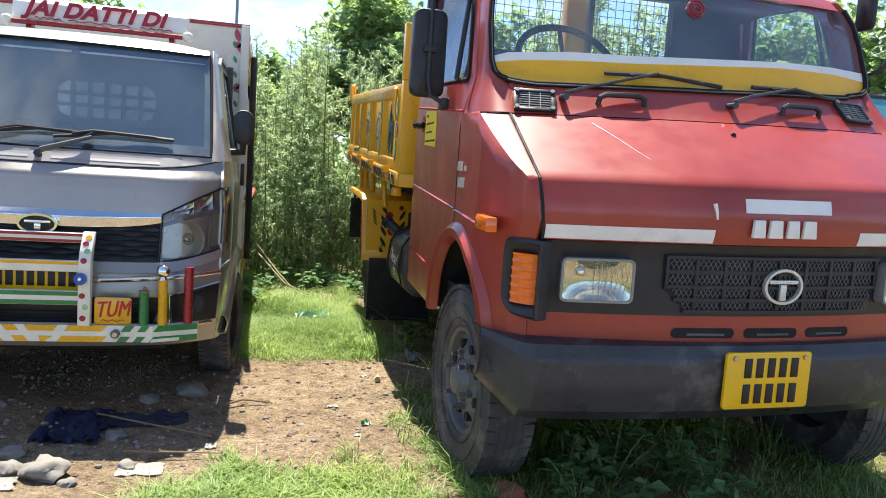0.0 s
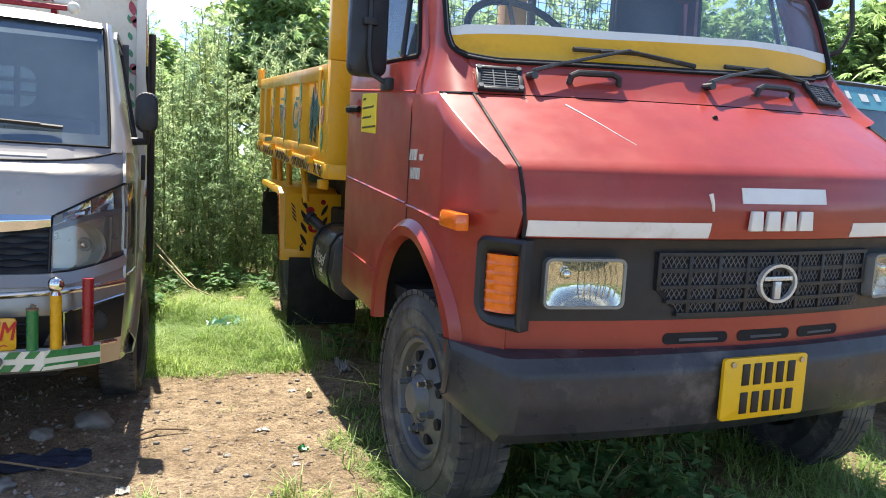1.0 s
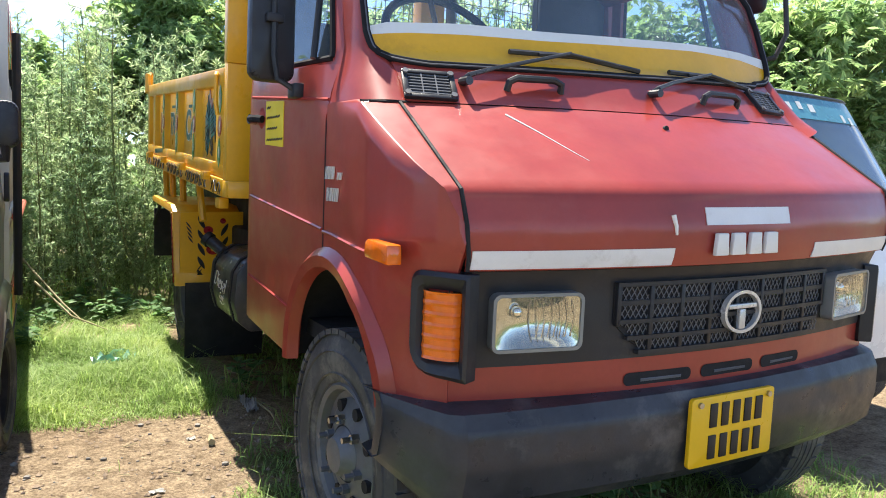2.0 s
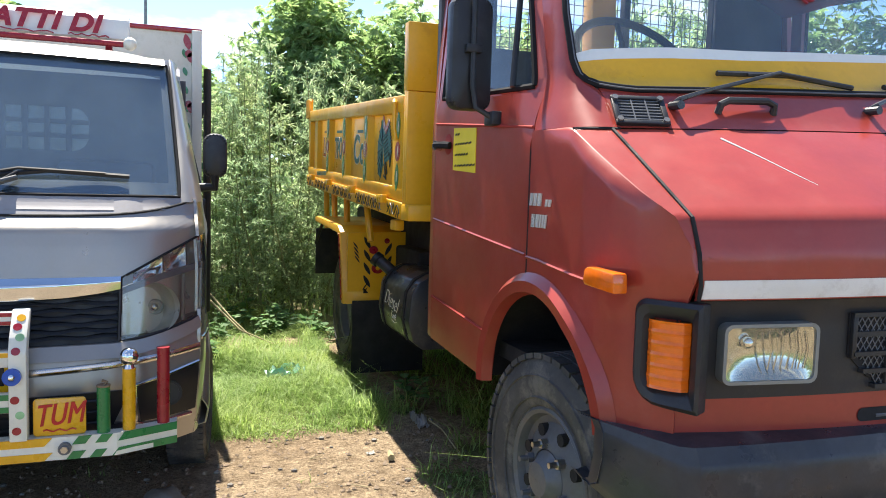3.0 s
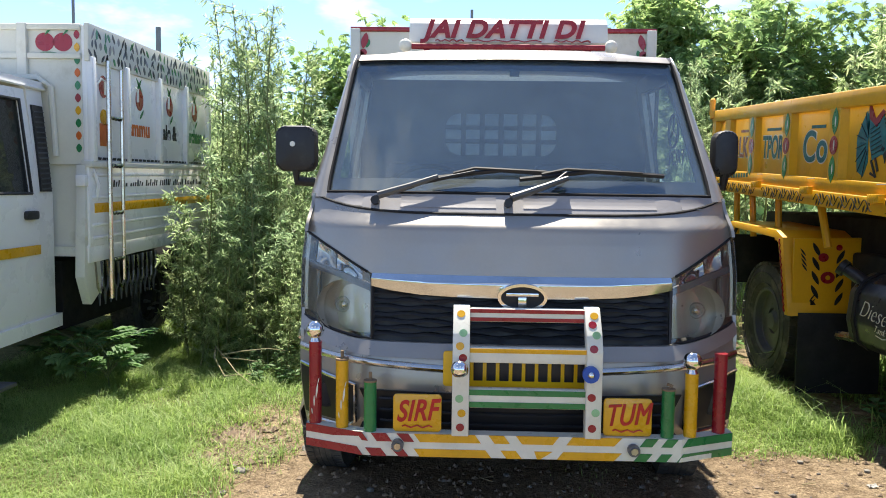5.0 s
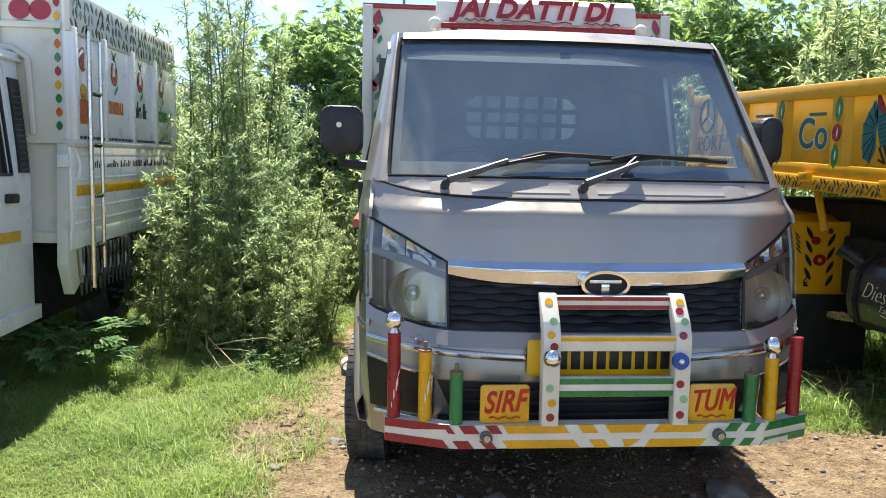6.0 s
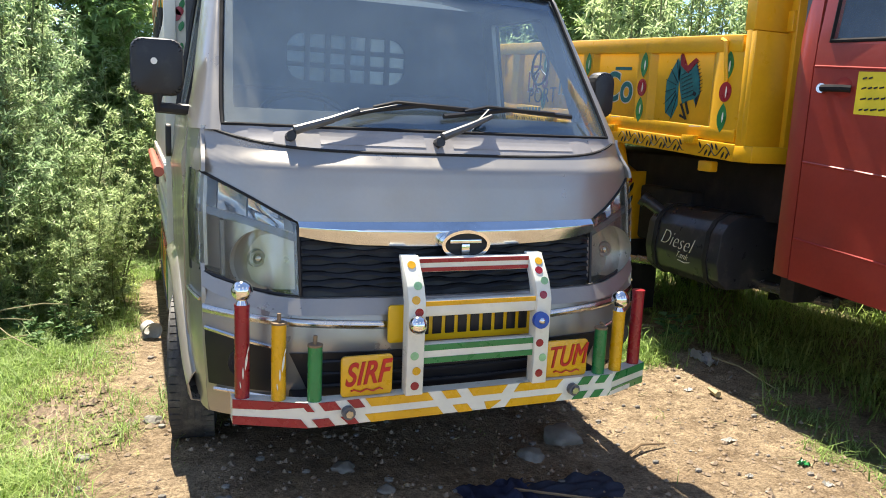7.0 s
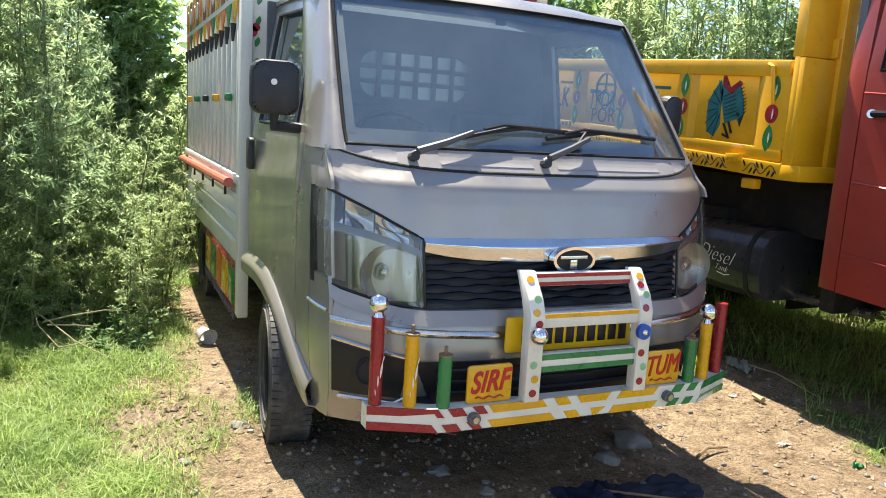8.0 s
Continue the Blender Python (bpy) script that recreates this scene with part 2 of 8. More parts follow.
M["badge_silver"] = mat("silvered_badge_plastic", (0.60, 0.60, 0.58), 0.3, metal=0.35, var=0.1)
M["reflector"] = mat("lamp_reflector", (0.66, 0.68, 0.70), 0.07, metal=1.0, var=0.05, bump=0.0)
M["interior"] = mat("dark_cab_trim", (0.085, 0.092, 0.105), 0.8, var=0.2, bump=0.1)
M["seat"] = mat("grey_seat_fabric", (0.085, 0.095, 0.12), 0.9, var=0.2, bump=0.2, fine=300)
M["pipe_red"] = mat("salmon_red_pipe_paint", (0.50, 0.13, 0.09), 0.4, var=0.15)
M["tank"] = mat("black_tank_paint", (0.028, 0.030, 0.036), 0.35, var=0.2, bump=0.06, stain=(0.10, 0.09, 0.08), amount=0.5, edge=0.55, stain_scale=5)
M["blue_cloth"] = mat("dark_blue_cloth", (0.045, 0.055, 0.115), 0.9, var=0.3, bump=0.4, fine=90)
M["arm_grey"] = mat("grey_wiper_arm", (0.11, 0.11, 0.11), 0.45, metal=0.3, var=0.15)
M["rag"] = mat("grey_blue_rag", (0.07, 0.08, 0.12), 0.9, var=0.3, bump=0.4, fine=90)
M["earth"] = mat("earth_clod", (0.30, 0.23, 0.165), 0.95, var=0.25, bump=0.6, fine=60, spec=0.1)
M["brick"] = mat("red_brick", (0.34, 0.12, 0.07), 0.85, var=0.2, bump=0.4, fine=60)
M["stone"] = mat("grey_stone", (0.22, 0.205, 0.18), 0.85, var=0.25, bump=0.5, fine=40, stain=(0.18, 0.14, 0.10), amount=0.6)
M["litter"] = mat("pale_litter", (0.50, 0.49, 0.46), 0.7, var=0.25, bump=0.2)
M["bag"] = mat("pale_teal_plastic_bag", (0.42, 0.72, 0.62), 0.4, var=0.15, bump=0.2)
M["wood"] = mat("weathered_stick", (0.24, 0.16, 0.09), 0.8, var=0.3, bump=0.4)
M["stem"] = mat("green_stem", (0.16, 0.19, 0.07), 0.7, var=0.3, bump=0.2)
M["stem_dry"] = mat("dry_pale_cane", (0.36, 0.31, 0.17), 0.75, var=0.25, bump=0.2)
M["leaf_bamboo"] = leaf_mat("narrow_weed_leaf", (0.214, 0.315, 0.158), (0.525, 0.610, 0.39), through=0.76)
M["leaf_tree"] = leaf_mat("broad_tree_leaf", (0.178, 0.296, 0.118), (0.44, 0.56, 0.28), gloss=0.25, through=0.64)
M["leaf_weed"] = leaf_mat("broad_weed_leaf", (0.088, 0.194, 0.069), (0.238, 0.378, 0.172), gloss=0.6, through=0.5)
M["grass"] = leaf_mat("grass_blade", (0.188, 0.305, 0.078), (0.485, 0.60, 0.235), gloss=0.5, through=0.58)
M["pole"] = mat("grey_steel_pole", (0.22, 0.23, 0.25), 0.6, metal=0.3)

# ---- building helpers ----
ORG = {}


def thing(name, origin, label, category, group="", kind=""):
    e = new(name)
    e.location = origin
    ORG[e.name] = Vector(origin)
    return tagged(e, label, category, group, kind)


def finish(me, material, angle=32):
    me.materials.append(material)
    for p in me.polygons:
        p.use_smooth = True
    me.set_sharp_from_angle(angle=radians(angle))
    return me


def part(name, bm, material, parent, label="", angle=32):
    """Links a bmesh, given in world coordinates, as one mesh under a thing or a part."""
    o = ORG[parent.name]
    bmesh.ops.recalc_face_normals(bm, faces=bm.faces[:])
    me = bpy.data.meshes.new(name)
    bm.to_mesh(me)
    bm.free()
    me.transform(Matrix.Translation(-o))
    finish(me, material, angle)
    ob = new(name, me)
    ob.parent = parent
    ORG[ob.name] = o
    return tagged(ob, label)


def solo(name, bm, material, label, category, group="", kind="", origin=None, angle=32):
    """A thing that is one mesh."""
    bmesh.ops.recalc_face_normals(bm, faces=bm.faces[:])
    if origin is None:
        c = [v.co for v in bm.verts]
        origin = Vector((sum(v.x for v in c) / len(c), sum(v.y for v in c) / len(c), min(v.z for v in c)))
    origin = Vector(origin)
    me = bpy.data.meshes.new(name)
    bm.to_mesh(me)
    bm.free()
    me.transform(Matrix.Translation(-origin))
    finish(me, material, angle)
    ob = new(name, me)
    ob.location = origin
    ORG[ob.name] = origin
    return tagged(ob, label, category, group, kind)


def box(bm, x0, x1, y0, y1, z0, z1, bev=0.004, m=None, seg=2):
    vs = bmesh.ops.create_cube(bm, size=1.0)["verts"]
    bmesh.ops.scale(bm, vec=(abs(x1 - x0), abs(y1 - y0), abs(z1 - z0)), verts=vs)
    bmesh.ops.translate(bm, vec=((x0 + x1) / 2, (y0 + y1) / 2, (z0 + z1) / 2), verts=vs)
    if bev:
        es = list({e for v in vs for e in v.link_edges})
        r = bmesh.ops.bevel(bm, geom=es, offset=bev, segments=seg, affect="EDGES", profile=0.5)
        vs = list({v for f in r["faces"] for v in f.verts} | {v for v in vs if v.is_valid})
    if m is not None:
        bmesh.ops.transform(bm, matrix=m, verts=vs)
    return bm


def B(*a, **k):
    return box(bmesh.new(), *a, **k)


def tube(bm, pts, r, n=10, r1=None, caps=True):
    """A round bar along a line of points."""
    pts = [Vector(p) for p in pts]
    rings, up = [], None
    for i, p in enumerate(pts):
        d = (pts[min(i + 1, len(pts) - 1)] - pts[max(i - 1, 0)]).normalized()
        a = d.orthogonal().normalized() if up is None else (up - d * up.dot(d)).normalized()
        up = a
        b = d.cross(a)
        k = i / max(1, len(pts) - 1)
        rr = r if r1 is None else r * (1 - k) + r1 * k
        rings.append([bm.verts.new(p + a * (rr * math.cos(2 * math.pi * j / n)) + b * (rr * math.sin(2 * math.pi * j / n))) for j in range(n)])
    for u, v in zip(rings, rings[1:]):
        for j in range(n):
            bm.faces.new((u[j], u[(j + 1) % n], v[(j + 1) % n], v[j]))
    if caps:
        bm.faces.new(rings[0][::-1])
        bm.faces.new(rings[-1])
    return bm


def T(pts, r, n=10, r1=None):
    return tube(bmesh.new(), pts, r, n, r1)


def ball(bm, c, r, seg=16, sz=1.0):
    vs = bmesh.ops.create_uvsphere(bm, u_segments=seg, v_segments=max(6, seg // 2), radius=r)["verts"]
    bmesh.ops.scale(bm, vec=(1, 1, sz), verts=vs)
    bmesh.ops.translate(bm, vec=c, verts=vs)
    return bm


def prism(bm, poly, axis, a, b):
    """A flat outline drawn out along an axis from a to b. Outline pairs: x: (y, z); y: (x, z); z: (x, y)."""
    def at(p, w):
        return {"x": (w, p[0], p[1]), "y": (p[0], w, p[1]), "z": (p[0], p[1], w)}[axis]
    u = [bm.verts.new(at(p, a)) for p in poly]
    v = [bm.verts.new(at(p, b)) for p in poly]
    bm.faces.new(u)
    bm.faces.new(v[::-1])
    k = len(poly)
    for i in range(k):
        bm.faces.new((u[i], v[i], v[(i + 1) % k], u[(i + 1) % k]))
    return bm


def P(poly, axis, a, b, bev=0.0):
    bm = prism(bmesh.new(), poly, axis, a, b)
    if bev:
        bmesh.ops.bevel(bm, geom=bm.edges[:], offset=bev, segments=2, affect="EDGES", profile=0.5)
    return bm


def sheet(bm, fn, nu, nv, thick):
    """A bent sheet fn(u, v), u and v from 0 to 1, with the given thickness as a vector."""
    th = Vector(thick)
    f = [[bm.verts.new(fn(i / nu, j / nv)) for i in range(nu + 1)] for j in range(nv + 1)]
    k = [[bm.verts.new(v.co + th) for v in row] for row in f]
    for j in range(nv):
        for i in range(nu):
            bm.faces.new((f[j][i], f[j][i + 1], f[j + 1][i + 1], f[j + 1][i]))
            bm.faces.new((k[j][i], k[j + 1][i], k[j + 1][i + 1], k[j][i + 1]))
    for i in range(nu):
        bm.faces.new((f[0][i], k[0][i], k[0][i + 1], f[0][i + 1]))
        bm.faces.new((f[nv][i], f[nv][i + 1], k[nv][i + 1], k[nv][i]))
    for j in range(nv):
        bm.faces.new((f[j][0], f[j + 1][0], k[j + 1][0], k[j][0]))
        bm.faces.new((f[j][nu], k[j][nu], k[j + 1][nu], f[j + 1][nu]))
    return bm


def S(fn, nu, nv, thick):
    return sheet(bmesh.new(), fn, nu, nv, thick)


def lerp(a, b, k):
    return a + (b - a) * k


def rowed(rows, v):
    """Left and right ends at height fraction v of a list of (height, left, right)."""
    zs = [r[0] for r in rows]
    z = lerp(zs[0], zs[-1], v)
    return z, float(np.interp(z, zs, [r[1] for r in rows])), float(np.interp(z, zs, [r[2] for r in rows]))


def lathe(bm, prof, n=36, m=None, closed=True):
    """Turns pairs (radius, along x) round the x axis."""
    rings = [[bm.verts.new((x, r * math.cos(2 * math.pi * j / n), r * math.sin(2 * math.pi * j / n))) for j in range(n)] for r, x in prof]
    q = list(zip(rings, rings[1:])) + ([(rings[-1], rings[0])] if closed else [])
    for u, v in q:
        for j in range(n):
            bm.faces.new((u[j], v[j], v[(j + 1) % n], u[(j + 1) % n]))
    if m is not None:
        bmesh.ops.transform(bm, matrix=m, verts=[v for r in rings for v in r])
    return bm


def axes(o, right, up):
    """A frame with its x along right, its y along up, at o: for lettering and flat outlines."""
    r = Vector(right).normalized()
    u = (Vector(up) - r * Vector(up).dot(r)).normalized()
    w = r.cross(u)
    return Matrix(((r.x, u.x, w.x, o[0]), (r.y, u.y, w.y, o[1]), (r.z, u.z, w.z, o[2]), (0, 0, 0, 1)))


def words(name, body, size, m, material, parent, label="", bold=0.0, shear=0.0, depth=0.0015, wide=1.0, align="CENTER"):
    c = bpy.data.curves.new(name, "FONT")
    c.body, c.size, c.align_x, c.align_y = body, size, align, "CENTER"
    c.extrude, c.offset, c.shear, c.space_character = depth, bold, shear, 1.05
    tmp = bpy.data.objects.new(name, c)
    scene.collection.objects.link(tmp)
    bpy.context.view_layer.update()
    me = bpy.data.meshes.new_from_object(tmp.evaluated_get(bpy.context.evaluated_depsgraph_get()))
    bpy.data.objects.remove(tmp)
    bpy.data.curves.remove(c)
    o = ORG[parent.name]
    me.transform(Matrix.Translation(-o) @ m @ Matrix.Diagonal((wide, 1, 1, 1)))
    me.materials.clear()
    me.materials.append(material)
    me.name = name
    ob = new(name, me)
    ob.parent = parent
    ORG[ob.name] = o
    return tagged(ob, label)


def flat(name, outlines, m, material, parent, label="", depth=0.002):
    """Flat painted shapes: outlines in the frame m, drawn out by a hair's breadth."""
    bm = bmesh.new()
    for o in outlines:
        prism(bm, o, "z", 0.0, depth)
    bmesh.ops.transform(bm, matrix=m, verts=bm.verts[:])
    return part(name, bm, material, parent, label)


def leaf_outline(cx, cy, w, h, lean=0.0, n=7):
    """A pointed leaf or drop, upright, as a flat outline."""
    a = []
    for i in range(n + 1):
        k = i / n
        a.append((cx + lean * k * h + 0.5 * w * math.sin(math.pi * k) ** 0.8, cy + h * (k - 0.5)))
    for i in range(n - 1, 0, -1):
        k = i / n
        a.append((cx + lean * k * h - 0.5 * w * math.sin(math.pi * k) ** 0.8, cy + h * (k - 0.5)))
    return a


def disc(cx, cy, rx, ry=None, n=18):
    ry = ry or rx
    return [(cx + rx * math.cos(2 * math.pi * i / n), cy + ry * math.sin(2 * math.pi * i / n)) for i in range(n)]


def rect(x0, y0, x1, y1, slant=0.0):
    return [(x0, y0), (x1, y0), (x1 + slant, y1), (x0 + slant, y1)]


def roundrect(x0, y0, x1, y1, r, n=4):
    p = []
    for cx, cy, a0 in ((x1 - r, y0 + r, -90), (x1 - r, y1 - r, 0), (x0 + r, y1 - r, 90), (x0 + r, y0 + r, 180)):
        for i in range(n + 1):
            a = radians(a0 + 90 * i / n)
            p.append((cx + r * math.cos(a), cy + r * math.sin(a)))
    return p


def ring(bm, outer, inner, axis, a, b):
    """A frame between two outlines of the same count, drawn out along an axis."""
    def at(p, w):
        return {"x": (w, p[0], p[1]), "y": (p[0], w, p[1]), "z": (p[0], p[1], w)}[axis]
    lay = [[bm.verts.new(at(p, w)) for p in q] for q, w in ((outer, a), (inner, a), (inner, b), (outer, b))]
    k = len(outer)
    for u, v in zip(lay, lay[1:] + lay[:1]):
        for i in range(k):
            bm.faces.new((u[i], u[(i + 1) % k], v[(i + 1) % k], v[i]))
    return bm


def mesh_np(name, verts, faces, material, smooth=False):
    """A mesh from arrays: verts n x 3, faces of one size."""
    me = bpy.data.meshes.new(name)
    k = faces.shape[1]
    me.vertices.add(len(verts))
    me.vertices.foreach_set("co", np.asarray(verts, np.float32).ravel())
    me.loops.add(faces.size)
    me.loops.foreach_set("vertex_index", faces.astype(np.int32).ravel())
    me.polygons.add(len(faces))
    me.polygons.foreach_set("loop_start", np.arange(0, faces.size, k, dtype=np.int32))
    me.polygons.foreach_set("use_smooth", np.full(len(faces), smooth, dtype=bool))
    me.update(calc_edges=True)
    me.materials.append(material)
    return me

# ---- red tipper truck ----
RX = 1.79
RZ = [0.50, 0.75, 1.08, 1.09, 1.13, 1.21, 1.302, 1.494, 1.545, 1.565, 1.72, 2.05, 2.15, 2.22, 2.30]
RF = [2.535, 2.525, 2.525, 2.475, 2.462, 2.462, 2.487, 2.787, 2.868, 2.892, 3.035, 3.166, 3.24, 3.32, 3.40]
LEANZ = 0.028    # the cab leans: its far side stands a little higher
BED = 0.055     # the tipper body rises towards its tail


def r_front(s, z, out=0.0):
    f = float(np.interp(z, RZ, RF))
    return Vector((RX + s, f + 0.15 * s * s - 0.02 * s - out, z + LEANZ * s))


def lean(bm):
    for v in bm.verts:
        v.co.z += LEANZ * (v.co.x - RX)
    return bm


def r_half(y, z):
    """Half width of the cab at a place along it."""
    d = y - float(np.interp(z + LEANZ, RZ, RF))
    w = float(np.interp(d, [0.09, 0.12, 0.19, 0.27, 0.36, 0.47], [0.84, 0.862, 0.912, 0.950, 0.982, 1.0]))
    return w - 0.075 * max(0.0, z - 1.55) ** 1.3 - 0.012 * max(0, 0.75 - z)


def r_side(y, z, sgn=-1, out=0.0):
    return Vector((RX + sgn * (r_half(y, z) + out), y, z + LEANZ * (sgn + 1)))


def seam_s(z):
    """Half width of the bonnet, up to its seam with the wing."""
    return float(np.interp(z, [1.09, 1.13, 1.21, 1.30, 1.545], [.850, .855, .863, .870, .874]))


def crease_s(z):
    """Where the flat top of the wing folds down to its side."""
    return float(np.interp(z, [1.205, 1.25, 1.29, 1.37, 1.47, 1.541], [.867, .892, .908, .945, .972, .988]))


CZ = np.linspace(1.205, 1.541, 30)
CY = [r_front(-crease_s(z), z).y for z in CZ]


def crease_at(y):
    """Half width and height of the wing's fold at a place along the truck."""
    if y > CY[-1]:
        return lerp(.988, .999, min(1, (y - CY[-1]) / .2)), 1.513 + .012 * min(1, (y - CY[-1]) / .2)
    z = float(np.interp(y, CY, CZ))
    return crease_s(z), z - LEANZ * crease_s(z)


def arch(y, r=0.378, cy=3.22, cz=0.63, low=0.62):
    d = r * r - (y - cy) ** 2
    return max(low, cz + math.sqrt(d)) if d > 0 else low


def decal(poly, out, thick=.004):
    """A flat outline in (across, height) laid on the nose."""
    bm = bmesh.new()
    bm.faces.new([bm.verts.new(r_front(a, b, out)) for a, b in poly])
    bmesh.ops.solidify(bm, geom=bm.faces[:], thickness=thick)
    return bm


def bend(bm, dy=.016):
    """Bows a flat part to the curve of the nose."""
    for v in bm.verts:
        s_ = v.co.x - RX
        v.co.y += .15 * s_ * s_ - .02 * s_ + dy
    return lean(bm)


red = thing("tipper_truck", (RX, 4.6, 0), "faded red tipper truck with a yellow painted tipping body", "truck")

# bonnet: nose, crease and slope in one pressing
part("bonnet", S(lambda u, v: (lambda z: r_front(lerp(-seam_s(z) + .003, seam_s(z) - .003, u), z))(float(np.interp(v, [0, .08, .16, .28, .45, .8, 1], [1.087, 1.094, 1.13, 1.21, 1.303, 1.494, 1.545]))), 28, 26, (0, 0.02, -0.004)), M["red"], red, "faded red bonnet with a chalky sheen", 24)
# a pale seam line left of the bonnet and the scratch
part("bonnet_scratch", T([r_front(-0.575, 1.517, .000), r_front(-0.545, 1.49, .0), r_front(-0.515, 1.462, .000), r_front(-.46, 1.405, .0), r_front(-.435, 1.382, 0)], 0.0042, 6, 0.001), M["white"], red, "long pale scratch in the paint")
part("bonnet_hole", T([r_front(-0.015, 1.494, -.004), r_front(-0.015, 1.494, .004)], 0.011, 10), M["dark"], red)
part("chipped_paint", T([r_front(-0.26, 1.235, .001), r_front(-0.255, 1.205, .002), r_front(-0.25, 1.18, .001)], 0.008, 6, 0.004), M["white"], red)
# white reflective tapes
for a, b, z0, z1, sl in ((-0.846, -0.254, 1.094, 1.143, 0), (0.345, 0.848, 1.094, 1.143, 0), (-0.145, 0.205, 1.206, 1.256, 0)):
    part("reflective_tape", S(lambda u, v: r_front(lerp(a, b, u), lerp(z0, z1, v), 0.0035), 10, 2, (0, 0.003, 0)), M["reflect"], red)
# recessed name panel with plain letter-like shapes
for k, (c, wd) in enumerate(((-.097, .026), (-.029, .029), (.042, .026), (.110, .029))):
    c += RX
    part("pale_badge_block", lean(P([(c - wd, 1.119), (c + wd, 1.119), (c + wd * .8, 1.183), (c - wd * .8, 1.183)], "y", 2.444, 2.460, .003)), M["white"], red, "raised pale badge block")
def ws_foot(s_):
    """Height of the lower edge of the glass; it rises towards the far side."""
    return float(np.interp(s_, [-.9, -.6, 0, .6, .9], [1.678, 1.678, 1.684, 1.703, 1.718]))


# cowl panel below the windscreen
part("cowl", S(lambda u, v: (lambda q: r_front(q, lerp(1.549, ws_foot(q) + .001, v)))(lerp(-0.85, 0.85, u)), 26, 8, (0, 0.02, 0)), M["red"], red)
for sg, vs_, vz_ in ((-1, -.778, 1.557), (1, .725, 1.588)):
    vm = Matrix.Translation(r_front(vs_, vz_, .004)) @ pose(0, 0, 0, -42, 0, math.degrees(.3 * vs_ - .02))
    vb = lambda *a: box(bmesh.new(), *a, m=vm)
    g = part("cowl_vent", vb(-.080, .080, -.006, .05, 0, .118, .004), M["black"], red, "black plastic air vent")
    for k in range(7):
        part("slat", vb(-.064, .064, -.009, .0, .018 + .0132 * k, .0215 + .0132 * k, 0), M["rim"], g)
    for a in (-.022, .022):
        part("rib", vb(a - .002, a + .002, -.010, 0, .014, .104, 0), M["rim"], g)
    for a, b, z0, z1 in ((-.083, .083, -.002, .013), (-.083, .083, .105, .120), (-.083, -.066, .013, .105), (.066, .083, .013, .105)):
        part("vent_frame", vb(a, b, -.012, .0, z0, z1, .002), M["black"], g)
    for a in (-.071, .071):
        for z in (.012, .107):
            part("screw", T([vm @ Vector((a, -.008, z)), vm @ Vector((a, -.018, z))], .010, 8), M["rim"], g)
for a, b in ((-0.515, -0.325), (0.30, 0.50)):
    part("grab_handle", T([r_front(a, 1.600, -0.005), r_front(a + 0.004, 1.628, 0.03), r_front(a + 0.03, 1.640, 0.04), r_front(b - 0.03, 1.640, 0.04), r_front(b - 0.004, 1.628, 0.03), r_front(b, 1.600, -0.005)], 0.012, 8), M["black"], red, "black grab handle")
# wipers
for px, ex, bx0, bx1, zz in ((-0.655, -0.24, -0.46, 0.05, 1.733), (0.055, 0.42, 0.20, 0.66, 1.712)):
    w = part("wiper", T([r_front(px, 1.628, 0.02), r_front(px + .005, 1.64, 0.05), r_front(px + 0.1, 1.668, 0.045), r_front(ex, zz + 0.012, 0.04)], 0.010, 8, 0.006), M["bumper"], red, "black wiper arm and blade")
    part("pivot", T([r_front(px, 1.622, 0.0), r_front(px, 1.622, 0.05)], 0.014, 10), M["bumper"], w)
    part("blade", T([r_front(bx0, zz + 0.004, 0.022), r_front((bx0 + bx1) / 2, zz + 0.004, 0.026), r_front(bx1, zz - 0.028, 0.018)], 0.009, 6), M["black"], w)
    part("blade_bridge", T([r_front(lerp(bx0, bx1, .2), zz, 0.03), r_front(ex, zz + 0.008, 0.04), r_front(lerp(bx0, bx1, .8), zz - .012, 0.026)], 0.006, 6), M["black"], w)

# windscreen: rubber seal, glass, painted band on the glass
def ws_half(z, sg=-1):
    return float(np.interp(z - ws_foot(.9 * sg), [0, .006, .014, .028, .05, .09, .30, .45], [.76, .81, .85, .88, .897, .908, .905, .88]))


def glass_at(u, z):
    return lerp(-ws_half(z, -1), ws_half(z, 1), u)


part("windscreen", S(lambda u, v: (lambda z: r_front(glass_at(u, z), z, -0.012))(lerp(ws_foot(lerp(-.9, .9, u)) + .003, 2.15, v)), 24, 18, (0, 0.005, 0)), M["glass_clear"], red, "clear windscreen").visible_shadow = False
DZ = (0, .004, .008, .014, .02, .028, .04, .05, .07, .10, .15, .25, .35)
loop = [r_front(-ws_half(z, -1), z, 0.004) for z in [2.15] + [ws_foot(-.9) + d for d in DZ[::-1]]] + [r_front(q, ws_foot(q) - .002, 0.004) for q in np.linspace(-0.74, 0.74, 15)] + [r_front(ws_half(z, 1), z, 0.004) for z in [ws_foot(.9) + d for d in DZ] + [2.15]]
part("windscreen_seal", T(loop, 0.0125, 8), M["seal"], red)
part("seal_bead", T([p + Vector((0, -.011, 0)) for p in loop], 0.0032, 6), M["rim"], red, "worn grey bead along the rubber seal")
band_hi = lambda q: float(np.interp(q, [-.93, -.8, -.6, -.3, .1, .4, .7, .9], [1.763, 1.780, 1.787, 1.788, 1.803, 1.818, 1.815, 1.795]))
wht_hi = lambda q: float(np.interp(q, [-.93, -.84, -.6, -.3, .1, .4, .7, .9], [1.785, 1.812, 1.824, 1.821, 1.833, 1.846, 1.848, 1.838]))


